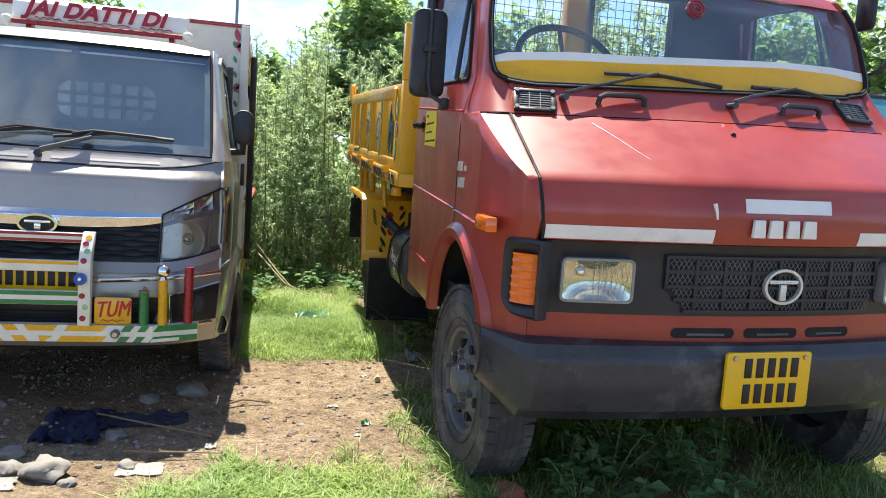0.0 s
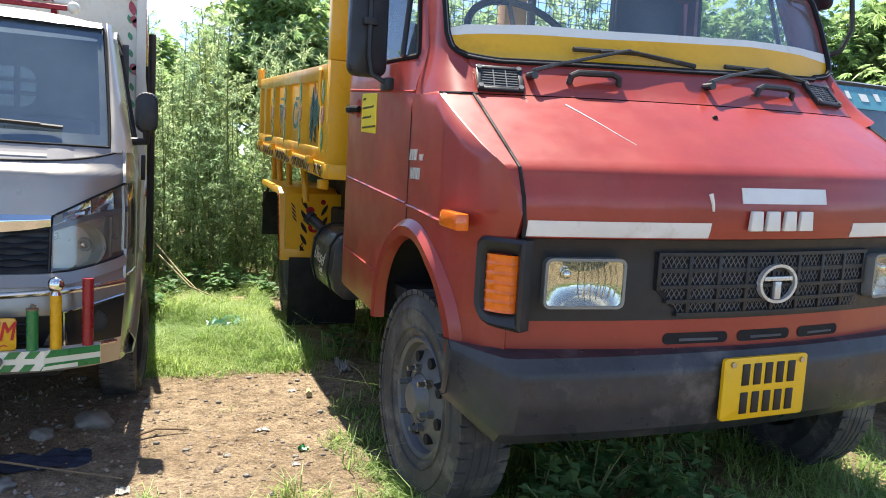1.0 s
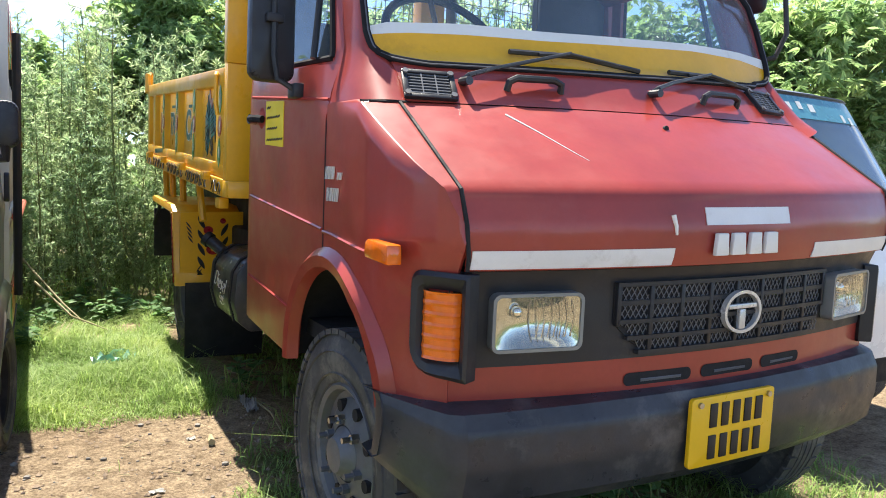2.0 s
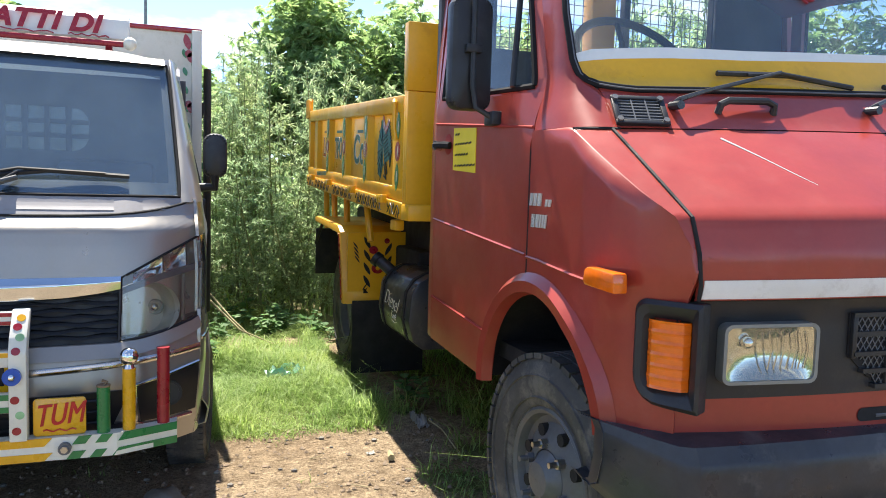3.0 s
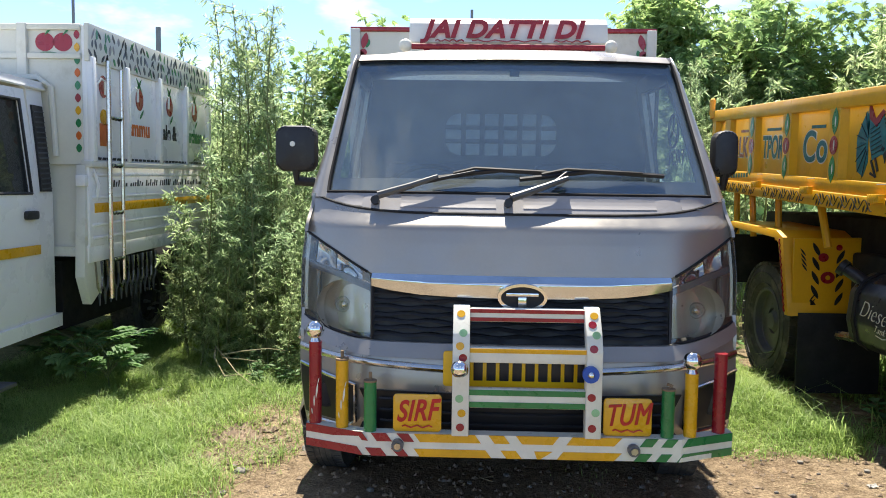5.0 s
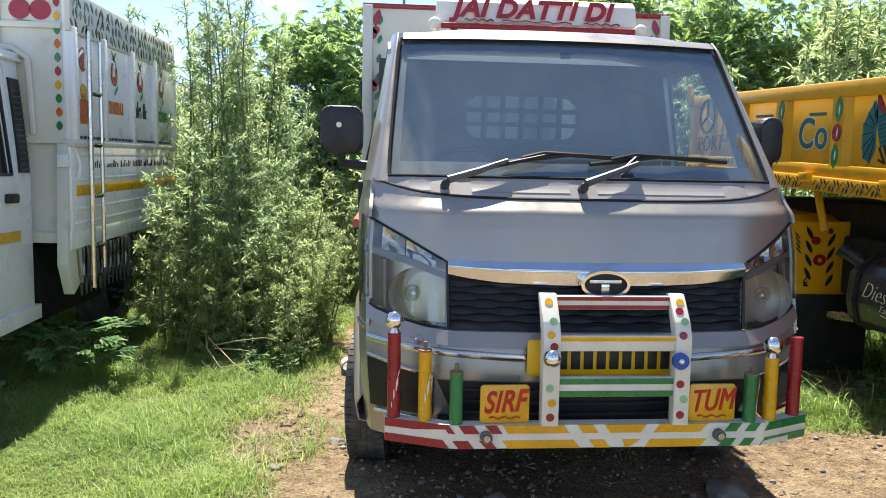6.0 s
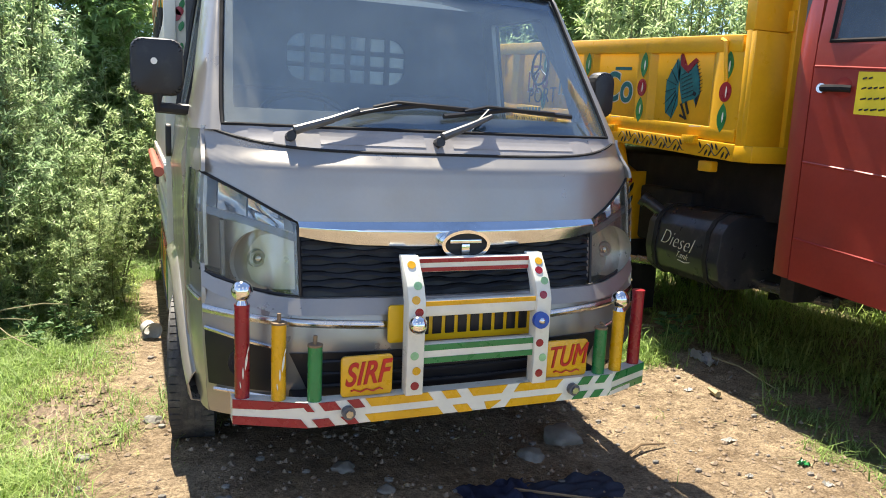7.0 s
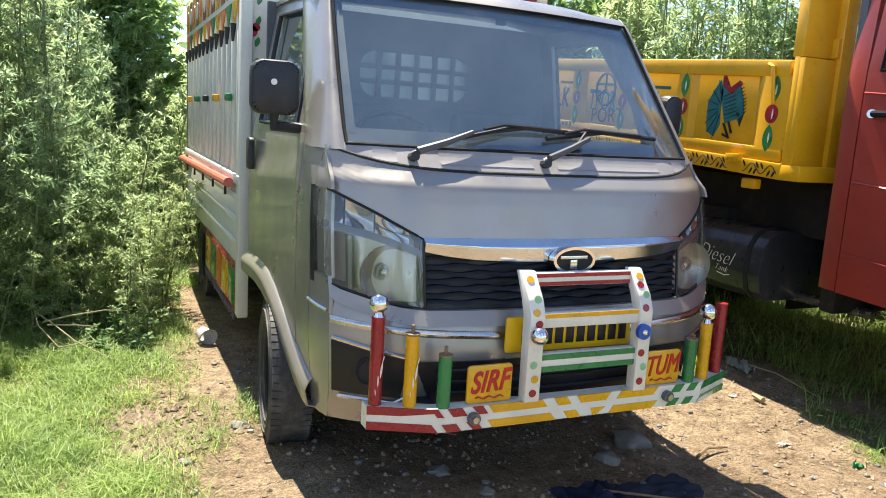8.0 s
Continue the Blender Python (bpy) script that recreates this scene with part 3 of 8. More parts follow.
def band(lo, hi):
    def f(u, v):
        q = lerp(-.9, .9, u)
        z = lerp(lo(q), hi(q), v)
        return r_front(glass_at(u, z) * .996, z, -0.004)
    return f


part("yellow_band", S(band(lambda q: ws_foot(q) + .004, band_hi), 28, 9, (0, 0.004, 0)), M["yellow"], red, "yellow band painted along the foot of the windscreen")
part("white_band", S(band(band_hi, wht_hi), 28, 2, (0, 0.004, 0)), M["white"], red, "white stripe above the yellow band")
m_ = axes(r_front(0.0, 2.055, -0.004), (1, 0, 0), (0, 0.38, 1))
sp = [(0.008 + 0.0036 * a) for a in np.linspace(0, 11, 40)]
sw = bmesh.new()
tube(sw, [m_ @ Vector((r * math.cos(a), r * math.sin(a), 0)) for r, a in zip(sp, np.linspace(0, 17, 40))], 0.0045, 5)
part("red_swirl_sticker", sw, M["p_red"], red, "red swirl sticker on the glass")

# front pillars and roof
for sg in (-1, 1):
    def pillar(u, v):
        z = lerp(1.526, 2.19, v)
        zi = z - sg * LEANZ * .88
        lo = ws_foot(.9 * sg) + .03
        a_ = r_front(sg * (ws_half(zi, sg) if zi > lo else lerp(.845, ws_half(lo, sg), max(0, min(1, (zi - lo + .05) / .05)))), zi)
        b_ = r_side(float(np.interp(z, [1.5, 1.6, 1.70, 2.27], [3.281, 3.286, 3.30, 3.515])), z, sg, .001)
        th, n_ = u * math.pi / 2, float(np.interp(z, [1.526, 1.66, 2.19], [2.8, 2.5, 2.3]))
        fx, fy = math.sin(th) ** (2 / n_), 1 - max(0.0, math.cos(th)) ** (2 / n_)
        return Vector((lerp(a_.x, b_.x, fx), lerp(a_.y, b_.y, fy), lerp(a_.z, b_.z, fx)))
    part("front_pillar", S(pillar, 18, 22, (-sg * 0.02, 0.02, 0)), M["red"], red, "red windscreen pillar", 40)
    part("door_seam", T([r_side(3.2835, z, sg, -.001) for z in np.linspace(arch(3.2835), 1.52, 9)], .0035, 6), M["dark"], red)
    part("cowl_seam", T([r_front(sg * q, 1.547, .001) for q in np.linspace(.85, .985, 6)] + [r_side(y, 1.522, sg, .0005) for y in np.linspace(3.06, 3.28, 8)], .0035, 6), M["dark"], red)
    part("seam", T([r_front(sg * seam_s(z), z, .002) for z in (1.09, 1.13, 1.21, 1.30, 1.40, 1.494, 1.545)], .006, 6), M["dark"], red)
part("roof", S(lambda u, v: Vector((RX + lerp(-1, 1, u) * (0.935 - 0.04 * (1 - v)), lerp(3.30, 4.34, v) + 0.1 * (abs(2 * u - 1) ** 3) * (1 - v), float(np.interp(v, [0, .04, .11, .22, .4, 1], [2.19, 2.27, 2.34, 2.395, 2.43, 2.43])) - 0.13 * abs(2 * u - 1) ** 4 * min(1, .35 + v * 2))), 20, 24, (0, 0, -0.03)), M["red"], red)
part("roof_header", S(lambda u, v: r_front(lerp(-.84, .84, u), lerp(2.145, 2.205, v)), 16, 3, (0, 0.03, 0)), M["red"], red)

# wings with wheel arches
for sg in (-1, 1):
    def wing(u, v):
        y = lerp(2.578, 3.280, u ** 1.25)
        c, zt = crease_at(y) if y > CY[0] else (r_half(y, 1.0), 1.179)
        if v <= .8:
            z = lerp(arch(y), zt, 1 - (1 - v / .8) ** 1.7)
            nose = float(np.interp(z, [1.0, 1.13], [2.525, 2.462]))
            y = max(y, nose + .125)
            d = y - nose
            w = float(np.interp(d, [0.09, 0.12, 0.19, 0.27, 0.36, 0.47], [0.84, 0.862, 0.912, 0.950, 0.982, 1.0])) - .012 * max(0, .75 - z)
            k = 1 - (1 - min(1.0, (zt - z) / .05)) ** 2.2
            return Vector((RX + sg * lerp(min(c, w), w, k), y, z + LEANZ * (sg + 1)))
        # the flat top, level with the bonnet
        q = lerp(c, min(c, .868), ((v - .8) / .2) ** 1.5)
        z = min(1.552, max(1.205, float(np.interp(y - .15 * q * q - .02 * q, RF[5:9] + [2.95], RZ[5:9] + [1.56]))))
        return Vector((RX + sg * q, y, (z if y > CY[0] else zt + LEANZ * q) - LEANZ * q + LEANZ * (sg + 1)))
    part("wing", S(wing, 48, 40, (-sg * 0.010, 0.006, -.004)), M["red"], red, "red front wing with a flat top", 55)
    # rolled arch flare
    fl = bmesh.new()
    ang = np.linspace(radians(182), radians(3), 26)
    for (r0, o0), (r1, o1) in (((0.362, -0.02), (0.372, 0.020)), ((0.372, 0.020), (0.408, 0.026)), ((0.408, 0.026), (0.436, 0.001))):
        ra = [[fl.verts.new(r_side(3.22 - rr * math.cos(a), max(0.615, 0.63 + rr * math.sin(a)), sg, oo)) for a in ang] for rr, oo in ((r0, o0), (r1, o1))]
        for i in range(25):
            fl.faces.new((ra[0][i], ra[0][i + 1], ra[1][i + 1], ra[1][i]))
    bmesh.ops.remove_doubles(fl, verts=fl.verts[:], dist=0.0005)
    part("arch_flare", fl, M["red"], red, "lighter rolled wheel arch edge", 40)
    # apron corner below the lamp
    part("apron_corner", S(lambda u, v: r_side(lerp(2.62, 2.80, u), lerp(0.61, 0.70, v), sg, 0.002), 8, 2, (-sg * 0.02, 0, 0)), M["red"], red)
    part("wing_crease", T([r_side(y, float(np.interp(y, [2.89, 3.24], [1.080, 1.112])), sg, 0.004) for y in np.linspace(2.89, 3.277, 6)], 0.006, 6), M["red"], red, "pressed crease catching the light")
    # black lamp surround and amber lamp round the corner
    def cornerpt(k, z, out):
        y = lerp(2.595, 2.745, k)
        p = r_side(y, 0.9, sg, 0)
        n = Vector((sg * 0.86, -0.5, 0))
        return Vector((p.x, p.y, z)) + n * out
    def bent(q, o):
        return cornerpt(q[0], q[1], o)

    def corners(k0, k1, z0, z1, r):
        """Outline with its own radius at each corner: front low, front high, rear high, rear low."""
        a = []
        for (ck, cz, a0), rr in zip(((k0, z0, 180), (k0, z1, 90), (k1, z1, 0), (k1, z0, -90)), r):
            sk_, sz_ = (1 if ck == k0 else -1), (1 if cz == z0 else -1)
            for i in range(6):
                t_ = radians(a0 + 90 - 18 * i)
                a.append((ck + sk_ * rr / .17 + rr / .17 * math.cos(t_), cz + sz_ * rr + rr * math.sin(t_)))
        return a
    fr = bmesh.new()
    oo_, ii_ = corners(-.10, 1.0, .775, 1.058, (.006, .006, .035, .085)), corners(.16, .78, .822, 1.010, (.01, .01, .02, .035))
    lv = [[fr.verts.new(bent(q, o)) for q in ln] for ln, o in ((oo_, -.03), (oo_, .018), ([(lerp(a[0], b[0], .25), lerp(a[1], b[1], .25)) for a, b in zip(oo_, ii_)], .030), ([(lerp(a[0], b[0], .72), lerp(a[1], b[1], .72)) for a, b in zip(oo_, ii_)], .026), (ii_, .012), (ii_, -.03))]
    for a, b in zip(lv, lv[1:] + lv[:1]):
        for i in range(24):
            fr.faces.new((a[i], a[(i + 1) % 24], b[(i + 1) % 24], b[i]))
    sur = part("lamp_surround", fr, M["black"], red, "black lamp surround")
    part("surround_back", S(lambda u, v: cornerpt(lerp(-.05, .92, u), lerp(.80, 1.03, v), -.004), 6, 4, Vector((-sg * 0.86, .5, 0)) * .015), M["dark"], sur)
    part("amber_lamp", S(lambda u, v: cornerpt(lerp(0.17, 0.77, u), lerp(0.826, 1.006, v), 0.012 + 0.020 * math.sin(math.pi * u) ** .5 * 1.0 + (0.004 if int(v * 24) % 4 == 0 else 0)), 8, 24, Vector((-sg * 0.86, 0.5, 0)) * 0.02), M["amber"], red, "ribbed amber corner lamp", 20)
    # side repeater
    rp = P([(2.722, 1.068), (2.872, 1.074), (2.882, 1.086), (2.875, 1.118), (2.858, 1.127), (2.726, 1.122)], "x", 0, 0.045, 0.006)
    bmesh.ops.transform(rp, matrix=Matrix.Translation((RX + sg * 0.978 + (-0.045 if sg < 0 else 0), 0, 0)), verts=rp.verts[:])
    part("side_indicator", rp, M["amber"], red, "amber side indicator")

# front panel: black lamp and grille surround, headlamps, grille
part("front_panel", S(lambda u, v: r_front(lerp(-0.872, 0.872, u), lerp(0.822, 1.084, v), 0.004 + 0.003 * math.sin(math.pi * v)), 24, 6, (0, 0.03, 0)), M["black"], red, "black plastic front panel")
part("apron", S(lambda u, v: r_front(lerp(-0.862, 0.862, u), lerp(0.655, 0.826, v), 0.0), 24, 4, (0, 0.02, 0)), M["red"], red, "red apron below the grille")
part("panel_gap", S(lambda u, v: r_front(lerp(-0.86, 0.86, u), lerp(1.070, 1.10, v), -0.03), 20, 2, (0, 0.01, 0)), M["dark"], red)
for a, b in ((-0.345, -0.10), (-0.06, 0.165), (0.205, 0.405)):
    g = part("air_slot", decal(roundrect(a, 0.739, b, 0.777, 0.017), 0.002), M["dark"], red)
    part("slot_bar", T([r_front(lerp(a, b, .25), 0.753, -.004), r_front(lerp(a, b, .85), 0.753, -.004)], 0.007, 6), M["rim"], g)
for sg in (-1, 1):
    cx = sg * 0.645
    y0 = r_front(cx, 0.93).y - 0.040
    sk = Matrix.Translation((RX + cx, y0, 0)) @ pose(0, 0, 0, 0, 0, math.degrees(0.3 * cx - 0.02)) @ Matrix.Translation((-RX - cx, -y0, 0))

    def turned(bm):
        bmesh.ops.transform(bm, matrix=sk, verts=bm.verts[:])
        return lean(bm)
    hl = part("headlamp", turned(ring(bmesh.new(), roundrect(RX + cx - 0.132, 0.868, RX + cx + 0.130, 1.026, 0.022), roundrect(RX + cx - 0.123, 0.877, RX + cx + 0.121, 1.017, 0.016), "y", y0 + 0.034, y0 - 0.006)), M["lampgrey"], red, "rectangular headlamp with a fluted clear lens")
    part("reflector", turned(S(lambda u, v: Vector((RX + cx + lerp(-0.124, 0.124, u), y0 + 0.002 + 0.030 * (1 - (2 * u - 1) ** 2) * (1 - (2 * v - 1) ** 2), lerp(0.876, 1.017, v))), 14, 10, (0, 0.003, 0))), M["reflector"], hl)
    part("bulb", turned(ball(bmesh.new(), (RX + cx - 0.06, y0 + 0.012, 0.975), 0.017)), M["chrome"], hl)
    bm = bmesh.new()
    for k in range(7):
        xx = RX + cx - 0.005 + 0.017 * k
        tube(bm, [(xx, y0 + 0.004, 0.905), (xx + 0.007, y0 + 0.001, 0.955), (xx, y0 + 0.004, 1.0)], 0.0018, 5)
    part("lens_flutes", turned(bm), M["chrome_dull"], hl)
    part("lens", turned(P(roundrect(RX + cx - 0.123, 0.877, RX + cx + 0.123, 1.016, 0.016), "y", y0 - 0.004, y0)), M["lens"], hl).visible_shadow = False
# grille
gx = 0.05
def bars(x0, x1, y0, y1, z0, z1, bev):
    """A bar across in short lengths, so that it can follow a curve."""
    bm, n = bmesh.new(), 12
    for k in range(n):
        box(bm, lerp(x0, x1, k / n), lerp(x0, x1, (k + 1) / n) + .0005, y0, y1, z0, z1, 0)
    return bm


def cut_up(poly, y0, y1):
    """A flat outline as upright strips, so that it can follow a curve."""
    bm, n = bmesh.new(), 14
    xa, xb = min(p[0] for p in poly), max(p[0] for p in poly)
    for k in range(n):
        x0, x1 = lerp(xa, xb, k / n), lerp(xa, xb, (k + 1) / n)
        lo = [float(np.interp(x, [RX + gx - .45, RX + gx - .44, RX + gx - .34, RX + gx + .40, RX + gx + .45], [.93, .91, .835, .835, .95])) for x in (x0, x1)]
        prism(bm, [(x0, lo[0]), (x1, lo[1]), (x1, 1.045), (x0, 1.045)], "y", y0, y1)
    return bm


part("grille_recess", bend(cut_up([(RX + gx - .45, 1.045), (RX + gx + .45, 1.045), (RX + gx + .45, .95), (RX + gx + .40, .835), (RX + gx - .34, .835), (RX + gx - .44, .91)], 2.498, 2.515)), M["dark"], red)
gr = part("grille", bend(bars(RX + gx - .44, RX + gx + .44, 2.488, 2.504, 0.978, 0.992, 0.003)), M["black"], red, "black plastic grille with mesh behind")
for z, a in ((1.038, .448), (0.932, .44), (0.885, .41), (0.842, .37)):
    part("grille_bar", bend(bars(RX + gx - a, RX + gx + a, 2.484, 2.504, z - .006, z + .006, 0.003)), M["black"], gr)
for k in range(9):
    xx = RX + gx - .44 + .88 * k / 8
    part("grille_post", bend(B(xx - .007, xx + .007, 2.486, 2.504, 0.92 if k in (0, 8) else 0.842, 1.038, 0.003)), M["black"], gr)
ms = bmesh.new()
for k in range(-8, 56):
    for d in (1, -1):
        x0 = -.44 + .0185 * k
        za = zb = None
        for i in range(41):
            z = lerp(.84, 1.04, i / 40)
            x = x0 + (z - .84) * .62 * d + (0 if d > 0 else .124)
            if -.43 + max(0, .93 - z) * .85 < x < .43:
                za, zb = (z if za is None else za), z
        if za is not None and zb - za > .01:
            tube(ms, [(RX + gx + x0 + (z - .84) * .62 * d + (0 if d > 0 else .124), 2.495, z) for z in (za, zb)], .0016, 4)
part("grille_mesh", bend(ms), M["rim"], gr)
em = bmesh.new()
ring(em, disc(RX + gx + .01, .938, .080, .066, 28), disc(RX + gx + .01, .938, .070, .056, 28), "y", 2.488, 2.470)
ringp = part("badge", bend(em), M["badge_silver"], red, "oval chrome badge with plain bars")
part("badge_bar", bend(B(RX + gx - .05, RX + gx + .07, 2.472, 2.486, .948, .962, .002)), M["badge_silver"], ringp)
part("badge_bar", bend(B(RX + gx - .003, RX + gx + .023, 2.472, 2.486, .885, .945, .002)), M["badge_silver"], ringp)

# front bumper, wrapping round to the wheels, with a flat top and chamfered ends
BSEC = [(0.13, 0.432), (0.060, 0.440), (0.022, 0.480), (0.0, 0.580), (0.002, 0.672), (0.026, 0.720), (0.12, 0.733)]


def bump(u, v):
    s = lerp(-.99, .99, u)
    k = [i / 6 for i in range(7)]
    d, z = float(np.interp(v, k, [p[0] for p in BSEC])), float(np.interp(v, k, [p[1] for p in BSEC]))
    e = max(0, abs(s) - .87) / .13
    y = 2.462 + 0.105 * s * s + .24 * e ** 1.3 + d
    z = z + LEANZ * s + .15 * max(0, e - .15) * (1 - v) - .012 * e * v
    return Vector((RX + s, y, z))


part("front_bumper", S(bump, 60, 24, (0, 0.05, 0)), M["bumper"], red, "scuffed black front bumper", 28)
for sg in (-1, 1):
    def end_cap(u, v):
        p = bump(0 if sg < 0 else 1, v) + Vector((sg * .004, 0, 0))
        return Vector((p.x - sg * .05 * u * u, p.y + .035 * u, p.z))
    part("bumper_end", S(end_cap, 3, 24, (-sg * .012, 0, 0)), M["bumper"], red, "", 50)
    part("bumper_bracket", B(RX + sg * .55, RX + sg * .65, 2.56, 2.9, .52, .66, .006), M["dark"], red)
# number plate: dark bars stand for its characters
pl = part("number_plate", lean(P(roundrect(RX - .172, .497, RX + .178, .705, .012), "y", 2.445, 2.460, 0.002)), M["plate"], red, "yellow number plate with two rows of black bars")
for k in range(5):
    for z0 in (.612, .517):
        part("plate_bar", lean(B(RX - .098 + .048 * k, RX - .068 + .048 * k, 2.441, 2.446, z0, z0 + .072, .002)), M["p_black"], pl)
for a in (-.14, .15):
    part("plate_screw", lean(T([(RX + a, 2.437, .685), (RX + a, 2.449, .685)], .009, 10)), M["steel"], pl)

# doors
def door(sg):
    def lower(u, v):
        y = lerp(3.287, 4.232, u)
        lo = arch(y, low=float(np.interp(y, [3.2, 4.3], [0.60, 0.655])))
        return r_side(y, lerp(lo, 1.655 + 0.045 * u, v), sg, 0.002)
    d = part("door", S(lower, 30, 22, (-sg * 0.03, 0, 0)), M["red"], red, "red cab door", 28)
    part("door_crease", T([r_side(y, float(np.interp(y, [3.24, 4.24], [1.114, 1.192])), sg, 0.003) for y in np.linspace(3.292, 4.228, 8)], 0.006, 6), M["red"], d, "pressed crease line")
    part("door_crease", T([r_side(y, float(np.interp(y, [3.24, 4.24], [1.535, 1.612])), sg, 0.002) for y in np.linspace(3.292, 4.228, 8)], 0.006, 6), M["red_dull"], d)
    part("door_crease", T([r_side(y, float(np.interp(y, [3.62, 4.24], [0.80, 0.845])), sg, 0.002) for y in np.linspace(3.63, 4.228, 6)], 0.006, 6), M["red_dull"], d)
    # frame above the sill
    f = bmesh.new()
    out = [(3.275, 1.62), (3.295, 1.70), (3.47, 2.14), (3.56, 2.24), (4.20, 2.30), (4.235, 1.70)]
    inn = [(3.345, 1.680), (3.352, 1.705), (3.51, 2.11), (3.60, 2.19), (4.135, 2.245), (4.165, 1.715)]
    va = [[f.verts.new(r_side(y, z, sg, w)) for y, z in q] for q, w in ((out, 0.0), (inn, 0.0), (inn, -0.03), (out, -0.03))]
    for a, b in zip(va, va[1:] + va[:1]):
        for i in range(6):
            f.faces.new((a[i], a[(i + 1) % 6], b[(i + 1) % 6], b[i]))
    part("window_frame", f, M["red"], d)
    part("window_seal", T([r_side(y, z, sg, 0.001) for y, z in inn + inn[:1]], 0.011, 6), M["seal"], d)
    gl = bmesh.new()
    vs = [gl.verts.new(r_side(y, z, sg, -0.012)) for y, z in inn]
    gl.faces.new(vs)
    bmesh.ops.solidify(gl, geom=gl.faces[:], thickness=0.004)
    part("window_pane", gl, M["glass_clear"], d).visible_shadow = False
    part("quarter_light_bar", T([r_side(3.475, 1.69, sg, -0.004), r_side(3.58, 2.17, sg, -0.004)], 0.012, 8), M["black"], d)
    # handle in its dish
    bm = ball(bmesh.new(), (0, 0, 0), 1.0, 18)
    bmesh.ops.transform(bm, matrix=Matrix.Translation(r_side(4.07, 1.515, sg, 0.001)) @ Matrix.Diagonal((0.004, 0.05, 0.045, 1)), verts=bm.verts[:])
    h = part("handle_dish", bm, M["red_dull"], d)
    x_ = lambda o: RX + sg * (1.0 + o)
    part("handle", T([(x_(0.004), 4.16, 1.512), (x_(0.03), 4.15, 1.514), (x_(0.034), 4.05, 1.511), (x_(0.014), 4.02, 1.508)], 0.016, 8), M["seal"], d, "black pull handle with a chrome end")
    part("handle_end", T([(x_(0.003), 4.165, 1.512), (x_(0.033), 4.155, 1.514)], .021, 10), M["chrome_dull"], d)
    if sg < 0:
        st = part("door_sticker", S(lambda u, v: r_side(lerp(4.0, 3.755, u), lerp(1.392, 1.565, v) + 0.014 * (1 - u), sg, 0.005), 2, 2, (0.003, 0, 0)), M["sticker"], d, "yellow sticker with rows of dark bars")
        gk = random.Random(4)
        for z, n_ in ((1.545, 2), (1.505, 6), (1.462, 5), (1.418, 7)):
            yy = 3.975
            for k in range(n_):
                w_ = gk.uniform(.015, .030)
                part("sticker_bar", S(lambda u, v: r_side(yy - w_ * u, z + lerp(0, .007, v) + .004 * u, sg, 0.0075), 1, 1, (0.002, 0, 0)), M["p_black"], st)
                yy -= w_ + .009
        # pale model-badge shapes on the wing
        for y0, z0, wd, hh in ((3.268, 1.283, .022, .040), (3.238, 1.283, .018, .040), (3.212, 1.283, .022, .040), (3.160, 1.283, .014, .022), (3.138, 1.283, .014, .022), (3.252, 1.214, .022, .042), (3.222, 1.214, .020, .042), (3.194, 1.214, .009, .042), (3.177, 1.214, .009, .042), (3.160, 1.214, .009, .042)):
            part("badge_shape", S(lambda u, v: Vector((r_side(y0 - wd * u, z0 + hh * v, sg, 0.006).x, y0 - wd * u - .006 * v, z0 + hh * v)), 1, 1, (0.004, 0, 0)), M["badge_silver"], red, "raised silvered badge shape")
    return d


for sg in (-1, 1):
    door(sg)
    part("rear_corner", S(lambda u, v: r_side(lerp(4.24, 4.345, u), lerp(0.655, 2.31, v), sg, -0.02 * u * u), 5, 14, (-sg * 0.03, 0, 0)), M["red"], red)

# mirrors: a tall one on a bent arm, and one turned edge-on above the far pillar
mx = .70
mr = part("mirror", P(roundrect(mx - .080, 1.615, mx + .080, 2.015, .04), "y", 3.60, 3.67, 0.016), M["black"], red, "tall black mirror on a bent arm")
part("mirror_arm", T([(RX - 1.0, 3.57, 1.588), (.76, 3.56, 1.592), (.71, 3.575, 1.62), (.698, 3.585, 1.70), (.698, 3.585, 2.09), (.76, 3.58, 2.20), (.85, 3.57, 2.23)], 0.011, 8), M["black"], mr)
part("mirror_clamp", B(.668, .728, 3.572, 3.602, 1.815, 1.845, .004), M["black"], mr)
part("mirror_foot", B(.755, .80, 3.53, 3.61, 1.56, 1.61, .006), M["black"], mr)
mr = part("mirror", P(roundrect(3.30, 2.10, 3.42, 2.36, .03), "x", RX + 1.02, RX + 1.045, 0.01), M["black"], red, "black mirror turned edge-on")
part("mirror_arm", T([(RX + .97, 3.36, 1.86), (RX + 1.06, 3.25, 1.90), (RX + 1.085, 3.22, 2.0), (RX + 1.06, 3.24, 2.3), (RX + 1.0, 3.4, 2.38)], 0.012, 8), M["black"], mr)

# cab rear wall with its window, floor, seats, dash, steering wheel
rw = bmesh.new()
for a in ((-.97, .97, .66, 1.98), (-.97, -.70, 1.98, 2.40), (.50, .97, 1.98, 2.40), (-.70, .50, 2.36, 2.40)):
    box(rw, RX + a[0], RX + a[1], 4.30, 4.34, a[2], a[3], 0.0)
part("cab_rear_wall", rw, M["interior"], red)
part("rear_window_divider", B(RX - .02, RX + .01, 4.295, 4.345, 1.98, 2.36, .004), M["interior"], red)
part("rear_window_bar", B(RX + .50, RX + .93, 4.27, 4.298, 1.72, 2.36, .01), M["seat"], red, "dark cloth hung beside the rear window")
part("cab_floor", B(RX - .93, RX + .93, 2.9, 4.32, .70, .76, 0.0), M["dark"], red)
